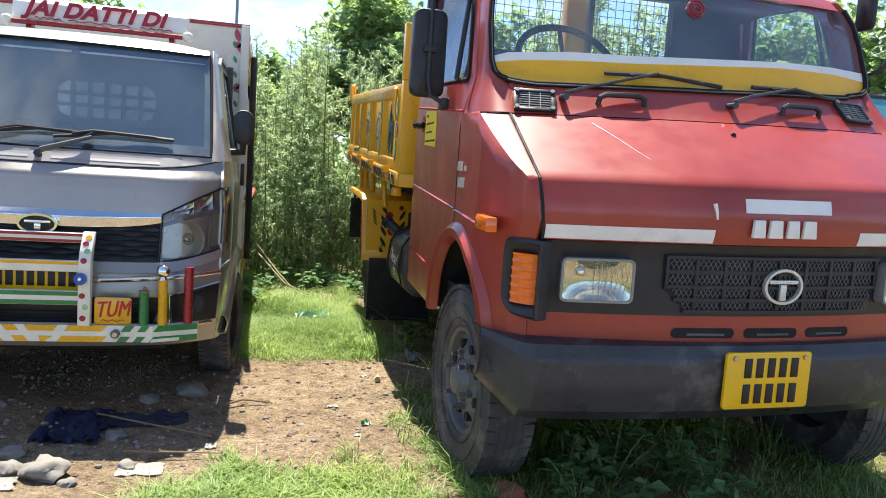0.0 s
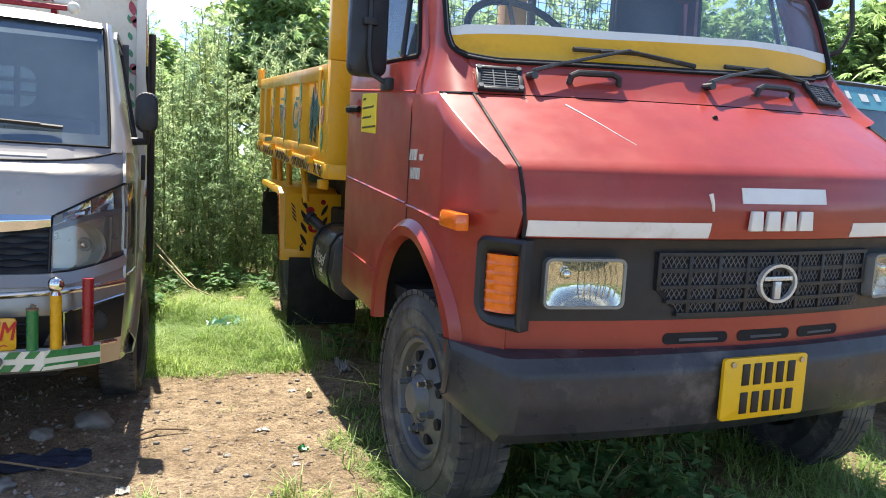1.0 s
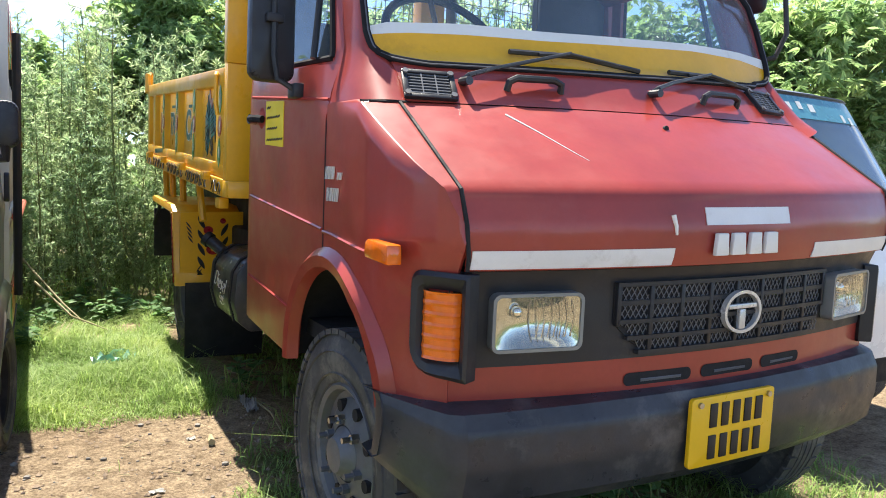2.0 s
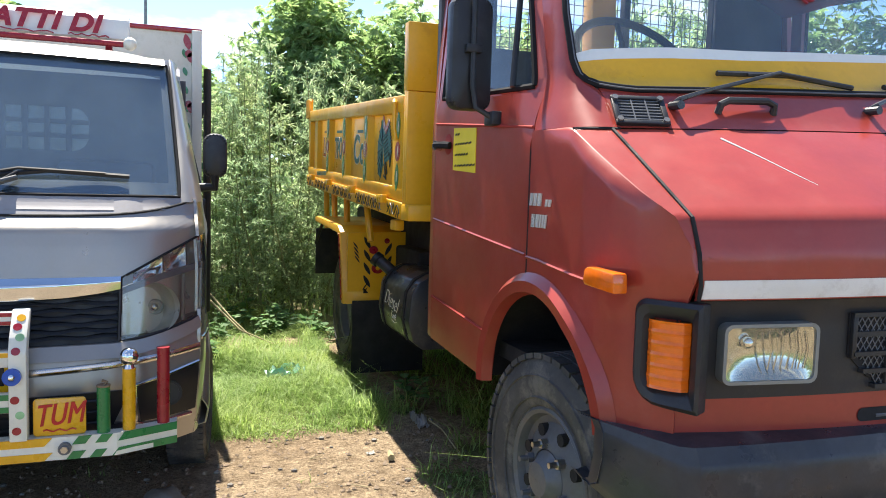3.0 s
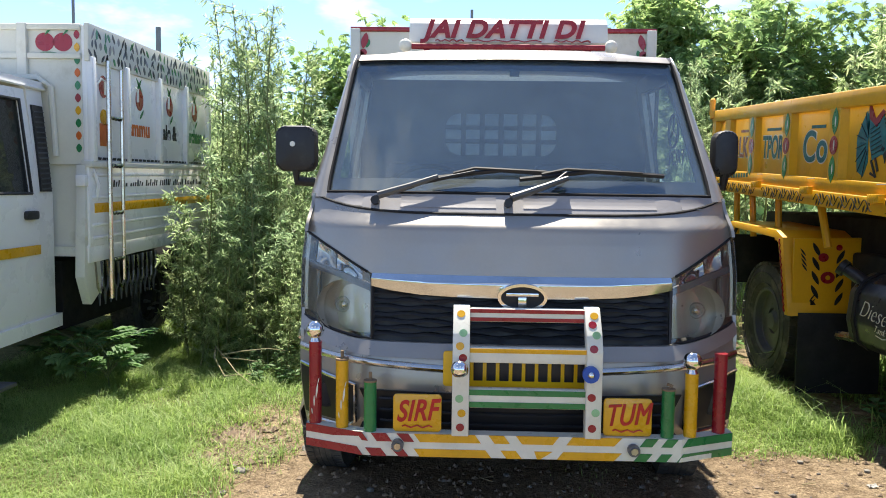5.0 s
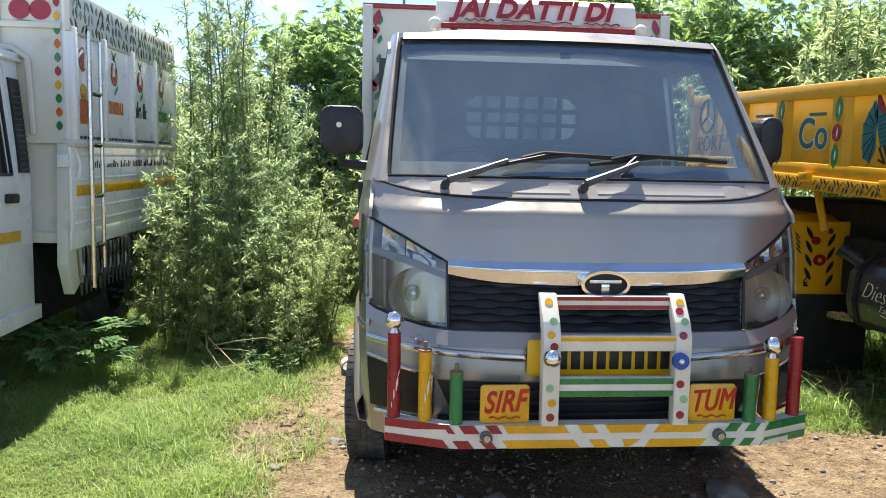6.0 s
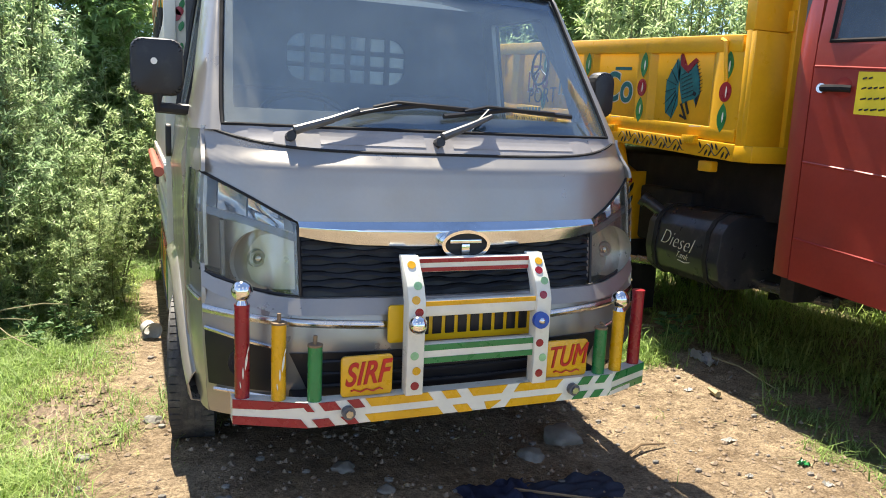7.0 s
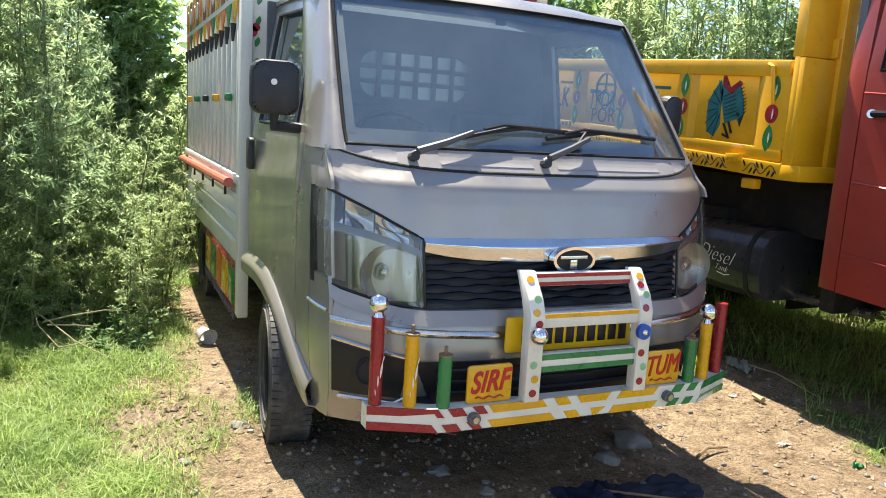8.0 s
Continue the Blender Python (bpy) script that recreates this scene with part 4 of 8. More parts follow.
part("dashboard", S(lambda u, v: Vector((RX + lerp(-.9, .9, u), lerp(3.02, 3.42, v) + 0.1 * (2 * u - 1) ** 2, 1.60 - 0.06 * v ** 3)), 10, 6, (0, 0, -0.4)), M["interior"], red)
for a in (-.42, .42):
    st = part("seat", B(RX + a - .25, RX + a + .25, 3.75, 4.2, 1.12, 1.27, .04), M["seat"], red)
    part("backrest", B(RX + a - .25, RX + a + .25, 4.14, 4.27, 1.2, 1.74, .05), M["seat"], st)
sm = axes((RX - .41, 3.60, 1.83), (1, 0, 0), (0, 0.62, 0.78))
stw = bmesh.new()
tube(stw, [sm @ Vector((.25 * math.cos(a), .25 * math.sin(a), 0)) for a in np.linspace(0, 2 * math.pi, 40)], .017, 8, caps=False)
stp = part("steering_wheel", stw, M["black"], red, "black steering wheel")
for a in (radians(200), radians(340), radians(90)):
    part("spoke", T([sm @ Vector((0, 0, -.04)), sm @ Vector((.23 * math.cos(a), .23 * math.sin(a), 0))], .012, 6), M["black"], stp)
part("steering_column", T([sm @ Vector((0, 0, -.03)), (RX - .44, 3.3, 1.35)], .025, 8), M["black"], stp)

# wheels
def wheel(name, parent, c, r, w, rim_r, m_rim, sg, steer=0.0, nuts=6, lugs=44, dual=False, label="", deep=0.0):
    m = Matrix.Translation(c) @ pose(0, 0, 0, 0, 0, steer) @ Matrix.Diagonal((sg, 1, 1, 1))
    h = w / 2
    bm = lathe(bmesh.new(), [(q, h * (x - .7 * deep)) for q, x in ((rim_r * .42, .50), (rim_r * .40, .72), (rim_r * .30, .92), (rim_r * .25, 1.10), (rim_r * .1, 1.14), (.001, 1.14), (.001, .45))], 24, m)
    hub = part(name, bm, m_rim, parent, label)
    prof = [(rim_r, h * .62), (rim_r * 1.06, h * .80), (rim_r + (r - rim_r) * .45, h * 1.0), (rim_r + (r - rim_r) * .75, h * .97), (r * .975, h * .80), (r, h * .62), (r, -h * .62), (r * .975, -h * .80), (rim_r + (r - rim_r) * .5, -h), (rim_r, -h * .6)]
    bm = lathe(bmesh.new(), prof, 56, m)
    for rr, hh in ((rim_r + (r - rim_r) * .22, .93), (rim_r + (r - rim_r) * .62, 1.0)):
        lathe(bm, [(rr - .003, h * hh - .002), (rr, h * hh + .004), (rr + .003, h * hh - .002)], 56, m, False)
    part("tyre", bm, M["rubber"], hub, "worn black tyre", 25)
    bm = bmesh.new()
    for k in range(lugs):
        a = 2 * math.pi * k / lugs
        for o in (1, -1):
            q = m @ Matrix.Rotation(a + (0 if o > 0 else math.pi / lugs), 4, "X")
            box(bm, o * h * .50, o * h * .93, -r * 2.55 / lugs, r * 2.55 / lugs, r * .962, r * 1.006, 0, q)
    for o in (-.3, 0, .3):
        lathe(bm, [(r * .99, h * (o - .11)), (r * 1.006, h * (o - .10)), (r * 1.006, h * (o + .10)), (r * .99, h * (o + .11))], 56, m)
    part("tread", bm, M["rubber"], hub)
    dz = -deep
    bm = lathe(bmesh.new(), [(rim_r * 1.04, h * .74), (rim_r * 1.0, h * .80), (rim_r * .94, h * .72), (rim_r * .90, h * (.45 + dz)), (rim_r * .80, h * (.42 + dz)), (rim_r * .62, h * (.62 + dz)), (rim_r * .42, h * (.72 + dz)), (rim_r * .40, h * .3), (rim_r * .9, h * .2), (rim_r * 1.0, h * .5)], 40, m)
    rim = part("rim", bm, m_rim, hub)
    for k in range(8):
        a = 2 * math.pi * (k + .5) / 8
        rr, rx = rim_r * .70, h * (.56 + dz)
        bm = bmesh.new()
        tube(bm, [m @ Vector((rx - .02, rr * math.cos(a), rr * math.sin(a))), m @ Vector((rx + .012, rr * math.cos(a), rr * math.sin(a)))], rim_r * .095, 10)
        part("rim_hole", bm, M["dark"], rim)
    for k in range(nuts):
        a = 2 * math.pi * k / nuts + .3
        rr = rim_r * .50
        bm = bmesh.new()
        tube(bm, [m @ Vector((h * (.6 + dz), rr * math.cos(a), rr * math.sin(a))), m @ Vector((h * (.9 + dz), rr * math.cos(a), rr * math.sin(a)))], .017, 6)
        tube(bm, [m @ Vector((h * (.85 + dz), rr * math.cos(a), rr * math.sin(a))), m @ Vector((h * (1.18 + dz), rr * math.cos(a), rr * math.sin(a)))], .010, 8)
        part("wheel_nut", bm, M["steel"] if k in (1, 2) else M["rim"], rim)
    return hub


for sg in (-1, 1):
    wheel("front_wheel", red, (RX + sg * .86, 3.20, .385), .41, .21, .225, M["rim"], sg, steer=3.0, label="front wheel with a worn tyre and grey steel rim")
    wheel("rear_wheel", red, (RX + sg * .80, 6.58, .40), .41, .20, .225, M["rim"], sg, label="outer rear wheel", deep=.9)
    wheel("rear_wheel", red, (RX + sg * .56, 6.58, .40), .41, .20, .225, M["rim"], sg, label="inner rear wheel", deep=.9)
    part("arch_liner", S(lambda u, v: Vector((RX + sg * lerp(min(.965, r_half(3.22 - .425 * math.cos(math.pi * u), .9) - .02), .60, v), 3.22 - .425 * math.cos(math.pi * u), .62 + .405 * math.sin(math.pi * u))), 16, 2, (0, 0, .012)), M["dark"], red)
    part("chassis_rail", B(RX + sg * .36 - .035, RX + sg * .36 + .035, 2.6, 7.4, .62, .82, .01), M["dark"], red)
part("front_axle", B(RX - .75, RX + .75, 3.12, 3.22, .33, .43, .02), M["dark"], red)
part("rear_axle", T([(RX - .8, 6.58, .40), (RX + .8, 6.58, .40)], .07, 12), M["dark"], red)
part("axle_bulb", ball(bmesh.new(), (RX, 6.55, .42), .19), M["dark"], red)
part("engine_block", B(RX - .35, RX + .35, 2.75, 3.6, .5, 1.2, .05), M["dark"], red)
part("subframe", B(1.14, 2.44, 4.50, 7.25, .84, 1.15, .02), M["dark"], red, "dark subframe under the tipping body")
part("cross_member", B(1.02, 2.56, 4.40, 4.50, .48, 1.22, .02), M["dark"], red)
part("gearbox", B(RX - .2, RX + .2, 3.6, 4.5, .45, .85, .06), M["dark"], red)

# tipping body, its floor rising towards the tail
def bz(y, z):
    return z + BED * (y - 4.62)


def bbox(x0, x1, y0, y1, z0, z1, bev=.006):
    bm = B(x0, x1, y0, y1, z0, z1, bev)
    for v in bm.verts:
        v.co.z = bz(v.co.y, v.co.z)
    return bm


BY0, BY1, XL, XR = 4.62, 7.42, .752, 2.83
part("bed_floor", bbox(XL + .02, XR - .02, BY0, BY1, 1.20, 1.26), M["yellow"], red)
YPAN = [4.80, 5.42, 6.02, 6.58, 7.06]      # rib centres
for sg, xx in ((-1, XL), (1, XR)):
    o = lambda d: xx - sg * d if sg > 0 else xx + d
    sd = part("bed_side", bbox(min(o(.035), o(.055)), max(o(.035), o(.055)), BY0 + .02, BY1 - .01, 1.25, 1.76, .002), M["yellow"], red, "yellow tipper side with painted panels" if sg < 0 else "yellow tipper side")
    part("side_rail", bbox(min(o(0), o(.07)), max(o(0), o(.07)), BY0 + .02, BY1, 1.692, 1.780, .010), M["yellow"], sd)
    part("side_rail", bbox(min(o(.004), o(.06)), max(o(.004), o(.06)), BY0 + .02, BY1, 1.256, 1.322, .006), M["yellow"], sd)
    part("floor_edge", bbox(min(o(-.006), o(.06)), max(o(-.006), o(.06)), BY0, BY1 + .02, 1.165, 1.25, .006), M["yellow"], sd)
    for y, w in zip([4.735] + YPAN[1:] + [7.37], (.11, .075, .075, .075, .07, .05)):
        rb = P([(y - w * 1.25, o(.037)), (y - w * .75, o(.004)), (y + w * .75, o(.004)), (y + w * 1.25, o(.037))], "z", 1.315, 1.70)
        for v in rb.verts:
            v.co.x, v.co.y = v.co.y, v.co.x
            v.co.z = bz(v.co.y, v.co.z)
        part("side_rib", rb, M["yellow"], sd)
    for y in (4.93, 5.66, 6.40, 7.08):
        part("drop_hook", P([(y - .05, bz(y, 1.268)), (y + .05, bz(y, 1.268)), (y + .045, bz(y, 1.225)), (y - .045, bz(y, 1.225))], "x", o(-.006), o(-.04), .003), M["p_yellow"], sd)
    if sg < 0:
        bed_side = sd
        for y in (4.93, 5.66, 6.40, 7.08):
            part("paint_chip", B(o(.0), o(.003), y - .045, y + .045, bz(y, 1.312), bz(y, 1.318), .0), M["p_white"], sd)

# painted signs on the side: drops, berries, letters, a bird


def on_rib(y):
    z = bz(y, 1.50)
    m = axes((XL + .003, y, z), (0, -1, -BED), (0, 0, 1))
    for dz, name, mt in ((.128, "p_green", leaf_outline(0, .128, .066, .145)), (0, "p_red", disc(0, 0, .043, .050)), (-.128, "p_green", leaf_outline(0, -.128, .066, .145))):
        flat("painted_drop" if dz else "painted_berry", [mt], m, M[name], bed_side)
    for dz, w in ((.125, .010), (0, .009), (-.125, .010)):
        mm = axes((XL + .0005, y, z), (0, -1, -BED), (0, 0, 1))
        flat("painted_highlight", [leaf_outline(.008, dz, w, .055)], mm, M["p_white"], bed_side)


for y in (4.73, 5.42, 6.02, 6.58):
    on_rib(y)
for y, s_, body, mt, wd in ((6.81, .20, "LK", "p_red", .75), (6.29, .20, "TPOR", "p_teal", .62), (5.70, .25, "Co", "p_teal", .95)):
    words("painted_letters", body, s_, axes((XL + .034, y, bz(y, 1.485)), (0, -1, -BED), (0, 0, 1)), M["p_white"], bed_side, bold=.010, wide=wd)
    words("painted_letters", body, s_, axes((XL + .0325, y, bz(y, 1.485)), (0, -1, -BED), (0, 0, 1)), M[mt], bed_side, bold=.004, wide=wd)
    flat("painted_bar", [rect(-.10 if body == "TPOR" else -.05, .1, .12, .118)], axes((XL + .032, y, bz(y, 1.497)), (0, -1, -BED), (0, 0, 1)), M[mt], bed_side)
def bird(pts):
    return [((x - 463) * .00252, (252 - y) * .00208) for x, y in pts]


BM = lambda o: axes((XL + .034 - o, 5.10, bz(5.10, 1.515)), (0, -1, -BED), (0, 0, 1))
flat("painted_bird", [bird(q) for q in ([(440, 178), (424, 205), (408, 240), (410, 285), (416, 322), (440, 335), (455, 300), (450, 250), (452, 210)],
                                        [(445, 168), (446, 215), (458, 262), (470, 296), (490, 286), (505, 281), (515, 300), (523, 264), (516, 230), (501, 190), (478, 214), (462, 200)])],
     BM(0), M["p_teal"], bed_side, "teal bird with outspread wings painted on the panel")
flat("painted_bird_crest", [bird([(448, 165), (456, 168), (473, 198), (497, 178), (506, 184), (478, 217), (450, 197)])], BM(.002), M["p_red"], bed_side)
fe = []
for k in range(0, 13, 2):
    a, b = Vector((455, 252)), Vector((np.interp(k, [0, 4, 9, 12], [436, 410, 412, 438]), np.interp(k, [0, 4, 9, 12], [186, 236, 312, 334])))
    d_, n_ = (b - a), (b - a).orthogonal().normalized()
    p0, p1 = a + d_ * .25, a + d_ * 1.08
    fe.append(bird([tuple(p0 - n_ * .8), tuple(p1 - n_ * .5), tuple(p1 + n_ * .5), tuple(p0 + n_ * .8)]))
for k in range(7):
    y_ = 222 + 10 * k
    fe.append(bird([(456 + 2 * k, y_), (486 + 3 * k, y_ - 14), (486 + 3 * k, y_ - 12.4), (456 + 2 * k, y_ + 1.6)]))
for k in range(9):
    y_ = 192 + 9 * k
    x_ = float(np.interp(y_, [190, 230, 270], [502, 517, 523]))
    fe.append(bird([(x_ - 3, y_ - 2), (x_ + 8, y_ - 6), (x_ - 2, y_ + 2)]))
fe += [bird(q) for q in ([(464, 296), (470, 294), (492, 334), (486, 336)], [(478, 290), (484, 288), (498, 318), (492, 322)], [(468, 322), (486, 330), (484, 334), (466, 328)], [(503, 262), (512, 266), (508, 274), (500, 270)], [(510, 280), (523, 266), (516, 302)])]
for q in fe:
    flat("painted_feather", [q], BM(.0024), M["p_black"], bed_side)
# leaf scroll along the lower edge
HOOKS = (4.93, 5.66, 6.40, 7.08)
SM = axes((XL - .0065, 0, 0), (0, -1, 0), (0, 0, 1))
for k in range(88):
    y = 4.67 + k * .031
    if any(abs(y - h) < .07 for h in HOOKS):
        continue
    up_ = 1 if k % 4 < 2 else -1
    flat("painted_scroll_leaf", [leaf_outline(-y, bz(y, 1.207 - .018 * up_), .014, .036, .5 * up_)], SM, M["p_black"], bed_side)
for y0, y1 in zip((4.64,) + tuple(h + .06 for h in HOOKS), tuple(h - .06 for h in HOOKS) + (7.40,)):
    n_ = max(4, int((y1 - y0) / .012))
    part("painted_scroll_line", T([(XL - .0085, lerp(y0, y1, k / n_), bz(lerp(y0, y1, k / n_), 1.207 + .026 * math.sin(lerp(y0, y1, k / n_) * 50))) for k in range(n_ + 1)], .0026, 4), M["p_black"], bed_side)
flat("painted_mark_bars", [rect(-7.0 + .05 * k, bz(6.9, 1.272), -6.97 + .05 * k, bz(6.9, 1.302)) for k in range(8)], axes((XL + .003, 0, 0), (0, -1, 0), (0, 0, 1)), M["p_teal"], bed_side)

# headboard with stepped wings, posts and mesh; tailgate
hb = part("headboard", B(XL, XR, 4.585, 4.625, 1.17, 1.80, .006), M["yellow"], red, "yellow headboard with stepped corners")
part("headboard_sill", B(XL - .004, XR + .004, 4.50, 4.63, 1.165, 1.245, .008), M["yellow"], hb)
for a, b in ((XL, XL + .22), (XR - .22, XR)):
    part("headboard_wing", B(a, b, 4.575, 4.64, 1.795, 2.125, .006), M["yellow"], hb)
    part("headboard_stile", B(a, b, 4.556, 4.59, 1.24, 1.79, .003), M["yellow"], hb)
for x, w in ((XL + .22, .09), (1.725, .14), (XR - .30, .09)):
    part("headboard_post", B(x, x + w, 4.53, 4.63, 1.24, 2.62, .008), M["yellow"], hb)
part("headboard_rail", B(XL + .2, XR - .2, 4.54, 4.60, 1.80, 1.90, .006), M["yellow"], hb)
part("headboard_rail", B(XL + .2, XR - .2, 4.54, 4.62, 2.56, 2.64, .006), M["yellow"], hb)
gm = bmesh.new()
for k in range(30):
    x = XL + .28 + k * .052
    tube(gm, [(x, 4.60, 1.88), (x, 4.60, 2.58)], .0022, 4)
for k in range(14):
    tube(gm, [(XL + .25, 4.603, 1.90 + .05 * k), (XR - .25, 4.603, 1.90 + .05 * k)], .0022, 4)
part("headboard_mesh", gm, M["rim"], hb)
tg = part("tailgate", bbox(XL + .02, XR - .02, BY1 - .03, BY1 + .02, 1.20, 1.78), M["yellow"], red)
for xx in (XL + .03, XR - .03):
    part("tailgate_hook", T([(xx - .03, 7.40, bz(7.4, 1.72)), (xx - .03, 7.43, bz(7.4, 1.86)), (xx + .0, 7.50, bz(7.4, 1.88)), (xx, 7.52, bz(7.4, 1.76))], .022, 8), M["yellow"], tg)
    part("side_lever", T([(xx - .035, 4.78, 1.765), (xx - .045, 4.74, 1.75), (xx - .05, 4.72, 1.62), (xx - .04, 4.72, 1.56)], .011, 8), M["yellow"], hb)
part("marker_lamp", B(XL + .02, XL + .07, 4.80, 4.90, 1.10, 1.155, .008), M["yellow"], red, "yellow marker lamp bracket under the body")
# subframe struts, mudguards, fuel tank
for sg, xx in ((-1, XL), (1, XR)):
    o = lambda d: xx + d if sg < 0 else xx - d
    for y, y2 in ((5.72, 5.62), (6.30, 6.30), (6.75, 6.72), (7.05, 7.05)):
        part("subframe_strut", T([(o(.10), y2, .98), (o(.09), y, bz(y, 1.18))], .022, 8), M["yellow"], red)
    mg = part("mudguard", P([(5.80, .56), (5.92, 1.02), (6.02, 1.06), (6.80, 1.085), (6.86, 1.075), (6.86, 1.045), (6.04, 1.015), (5.98, .985), (5.85, .56)], "x", o(-.03), o(.50), .003), M["yellow"], red, "yellow mudguard painted with flowers")
    part("mudguard_front", P([(o(.0), .555), (o(.42), .60), (o(.42), 1.03), (o(.0), 1.02)], "y", 5.82, 5.84), M["yellow"], mg)
    part("mudguard_rear", B(min(o(0), o(.45)), max(o(0), o(.45)), 6.98, 7.0, .62, .98, .003), M["dark"], mg)
    part("mudguard_brace", T([(o(.03), 6.82, 1.06), (o(.0), 6.99, .86)], .012, 6), M["dark"], mg)
    if sg < 0:
        zz = bmesh.new()
        tube(zz, [(xx - .032, 5.845 + .115 * (k / 22) + (.012 if k % 2 else -.002), .58 + .43 * k / 22) for k in range(23)], .005, 4)
        part("painted_zigzag", zz, M["p_red"], mg)
        fm = axes((o(.0), 5.819, .57), (1, 0, 0), (0, 0, 1))
        flat("painted_leaves", [leaf_outline(.20 + (.05 if k % 2 else -.05), .05 + .042 * k, .03, .085, .5 if k % 2 else -.5) for k in range(9)] + [leaf_outline(.08 - .004 * k, .28 + .03 * k, .012, .05, -.7) for k in range(4)] + [leaf_outline(.10, .04 + .03 * k, .010, .05, .7) for k in range(3)], fm, M["p_black"], mg)
        for o_ in (disc(.20, .22, .042, .036), disc(.17, .34, .03, .026), disc(.26, .40, .018)):
            flat("painted_flower", [o_], fm @ pose(0, 0, .0025), M["p_red"], mg)
        flat("painted_flower_heart", [disc(.20, .22, .014)], fm @ pose(0, 0, .005), M["p_yellow"], mg)
tk = P([(.845, .62), (.87, .52), (.93, .47), (1.40, .47), (1.40, .86), (.97, .87), (.90, .83), (.86, .77)], "y", 4.76, 5.38, .012)
tank = part("fuel_tank", tk, M["tank"], red, "black fuel tank with white hand lettering")
for y in (4.84, 5.28):
    part("tank_strap", P([(.838, .62), (.864, .513), (.93, .463), (1.40, .463), (1.40, .867), (.97, .877), (.894, .837), (.853, .772)], "y", y, y + .03), M["dark"], tank)
part("filler_neck", T([(.92, 5.34, .82), (.87, 5.40, .87), (.85, 5.42, .885)], .035, 12), M["tank"], tank)
part("filler_cap", T([(.855, 5.415, .88), (.835, 5.435, .897)], .045, 14), M["black"], tank)
words("tank_lettering", "Diesel", .125, axes((.846, 5.10, .685), (-.0, -1, -.10), (.09, 0, 1)), M["p_white"], tank, shear=.35, wide=.82, bold=-.003)
words("tank_lettering", "Tank", .05, axes((.842, 5.04, .612), (0, -1, -.10), (.05, 0, 1)), M["p_white"], tank, shear=.3, bold=-.0012)
part("tank_underline", T([(.843, 5.07, .585), (.843, 5.01, .576), (.843, 4.97, .584)], .0025, 5), M["p_white"], tank)
part("exhaust_pipe", T([(1.2, 4.3, .5), (1.15, 5.4, .48), (1.0, 5.75, .46)], .03, 10), M["chrome_dull"], red)
for sg, xx in ((-1, XL), (1, XR)):
    part("mud_flap", B(*sorted((xx - sg * .03, xx - sg * .52)), 5.79, 5.805, .10, .58, .003), M["dark"], red, "black rubber mud flap")
sw_ = bmesh.new()
lathe(sw_, [(.10, -.10), (.24, -.10), (.40, -.085), (.41, -.03), (.41, .03), (.40, .085), (.24, .10), (.10, .10)], 32, Matrix.Translation((RX, 5.85, .52)) @ pose(0, 0, 0, 0, 90, 0))
part("spare_wheel", sw_, M["rubber"], red, "spare wheel slung under the body")
part("air_tank", T([(1.45, 5.05, .55), (2.15, 5.05, .55)], .13, 16), M["dark"], red)
part("battery_box", B(1.05, 1.42, 5.25, 5.75, .6, .95, .02), M["dark"], red)

# ---- grey pickup with a tall cream load body ----
IX = -1.01
IZ = [0.30, 0.45, 0.60, 0.70, 0.76, 0.98, 1.09, 1.135, 1.150, 1.192, 1.265, 1.83, 1.87, 1.90]
IF = [3.93, 3.865, 3.845, 3.855, 3.875, 3.905, 3.927, 3.938, 3.946, 3.998, 4.062, 4.542, 4.60, 4.70]


def i_half(z):
    return float(np.interp(z, [0.3, 0.6, 1.0, 1.25, 1.85], [0.80, 0.825, 0.83, 0.815, 0.715]))


def i_front(s, z, out=0.0):
    """The nose of the cab: s across (about -0.8 to 0.8), z up."""
    k = i_half(z) / 0.83
    a = abs(s)
    q, c = float(np.interp(z, [1.255, 1.825], [.15, .12])), float(np.interp(z, [1.13, 1.255, 1.825], [1.2, .76, 0]))
    return Vector((IX + s * k, float(np.interp(z, IZ, IF)) + q * a * a + c * max(0, a - 0.5) ** 2 - out, z))


def i_side(y, z, sg=-1, out=0.0):
    f = float(np.interp(z, IZ, IF))
    w = float(np.interp(y - f, [0.20, 0.25, 0.33, 0.45], [0.80, 0.815, 0.826, 0.83]))
    return Vector((IX + sg * (w * i_half(z) / 0.83 + out), y, z))


intra = thing("pickup_truck", (IX, 6.0, 0), "dusty grey pickup truck with a striped bull bar and cream body", "truck")


def i_rows(rows, out, nu=24, nv=8, thick=(0, 0.012, 0)):
    return S(lambda u, v: (lambda z, a, b: i_front(lerp(a, b, u), z, out))(*rowed(rows, v)), nu, nv, thick)


# bonnet: pressed panel from the chrome strip to the cowl
GAPZ = lambda a: 1.192 + .060 * (abs(a) / .78) ** 5     # seam between bonnet and cowl
HLINE = lambda a: float(np.interp(abs(a), [0, 0.52, 0.60, 0.665, 0.80], [0.979, 0.979, 1.021, 1.056, 1.122]))
part("bonnet", S(lambda u, v: (lambda s: i_front(s, lerp(HLINE(s), GAPZ(s) - .004, v), 0.0))(lerp(-0.80, 0.80, u)), 40, 34, (0, 0.015, 0)), M["silver"], intra, "grey metallic bonnet panel", 22)
for sg in (-1, 1):
    part("bonnet_edge", T([i_front(sg * s, HLINE(s) - .004, .002) for s in np.linspace(.54, .80, 10)], .005, 6), M["dark"], intra)
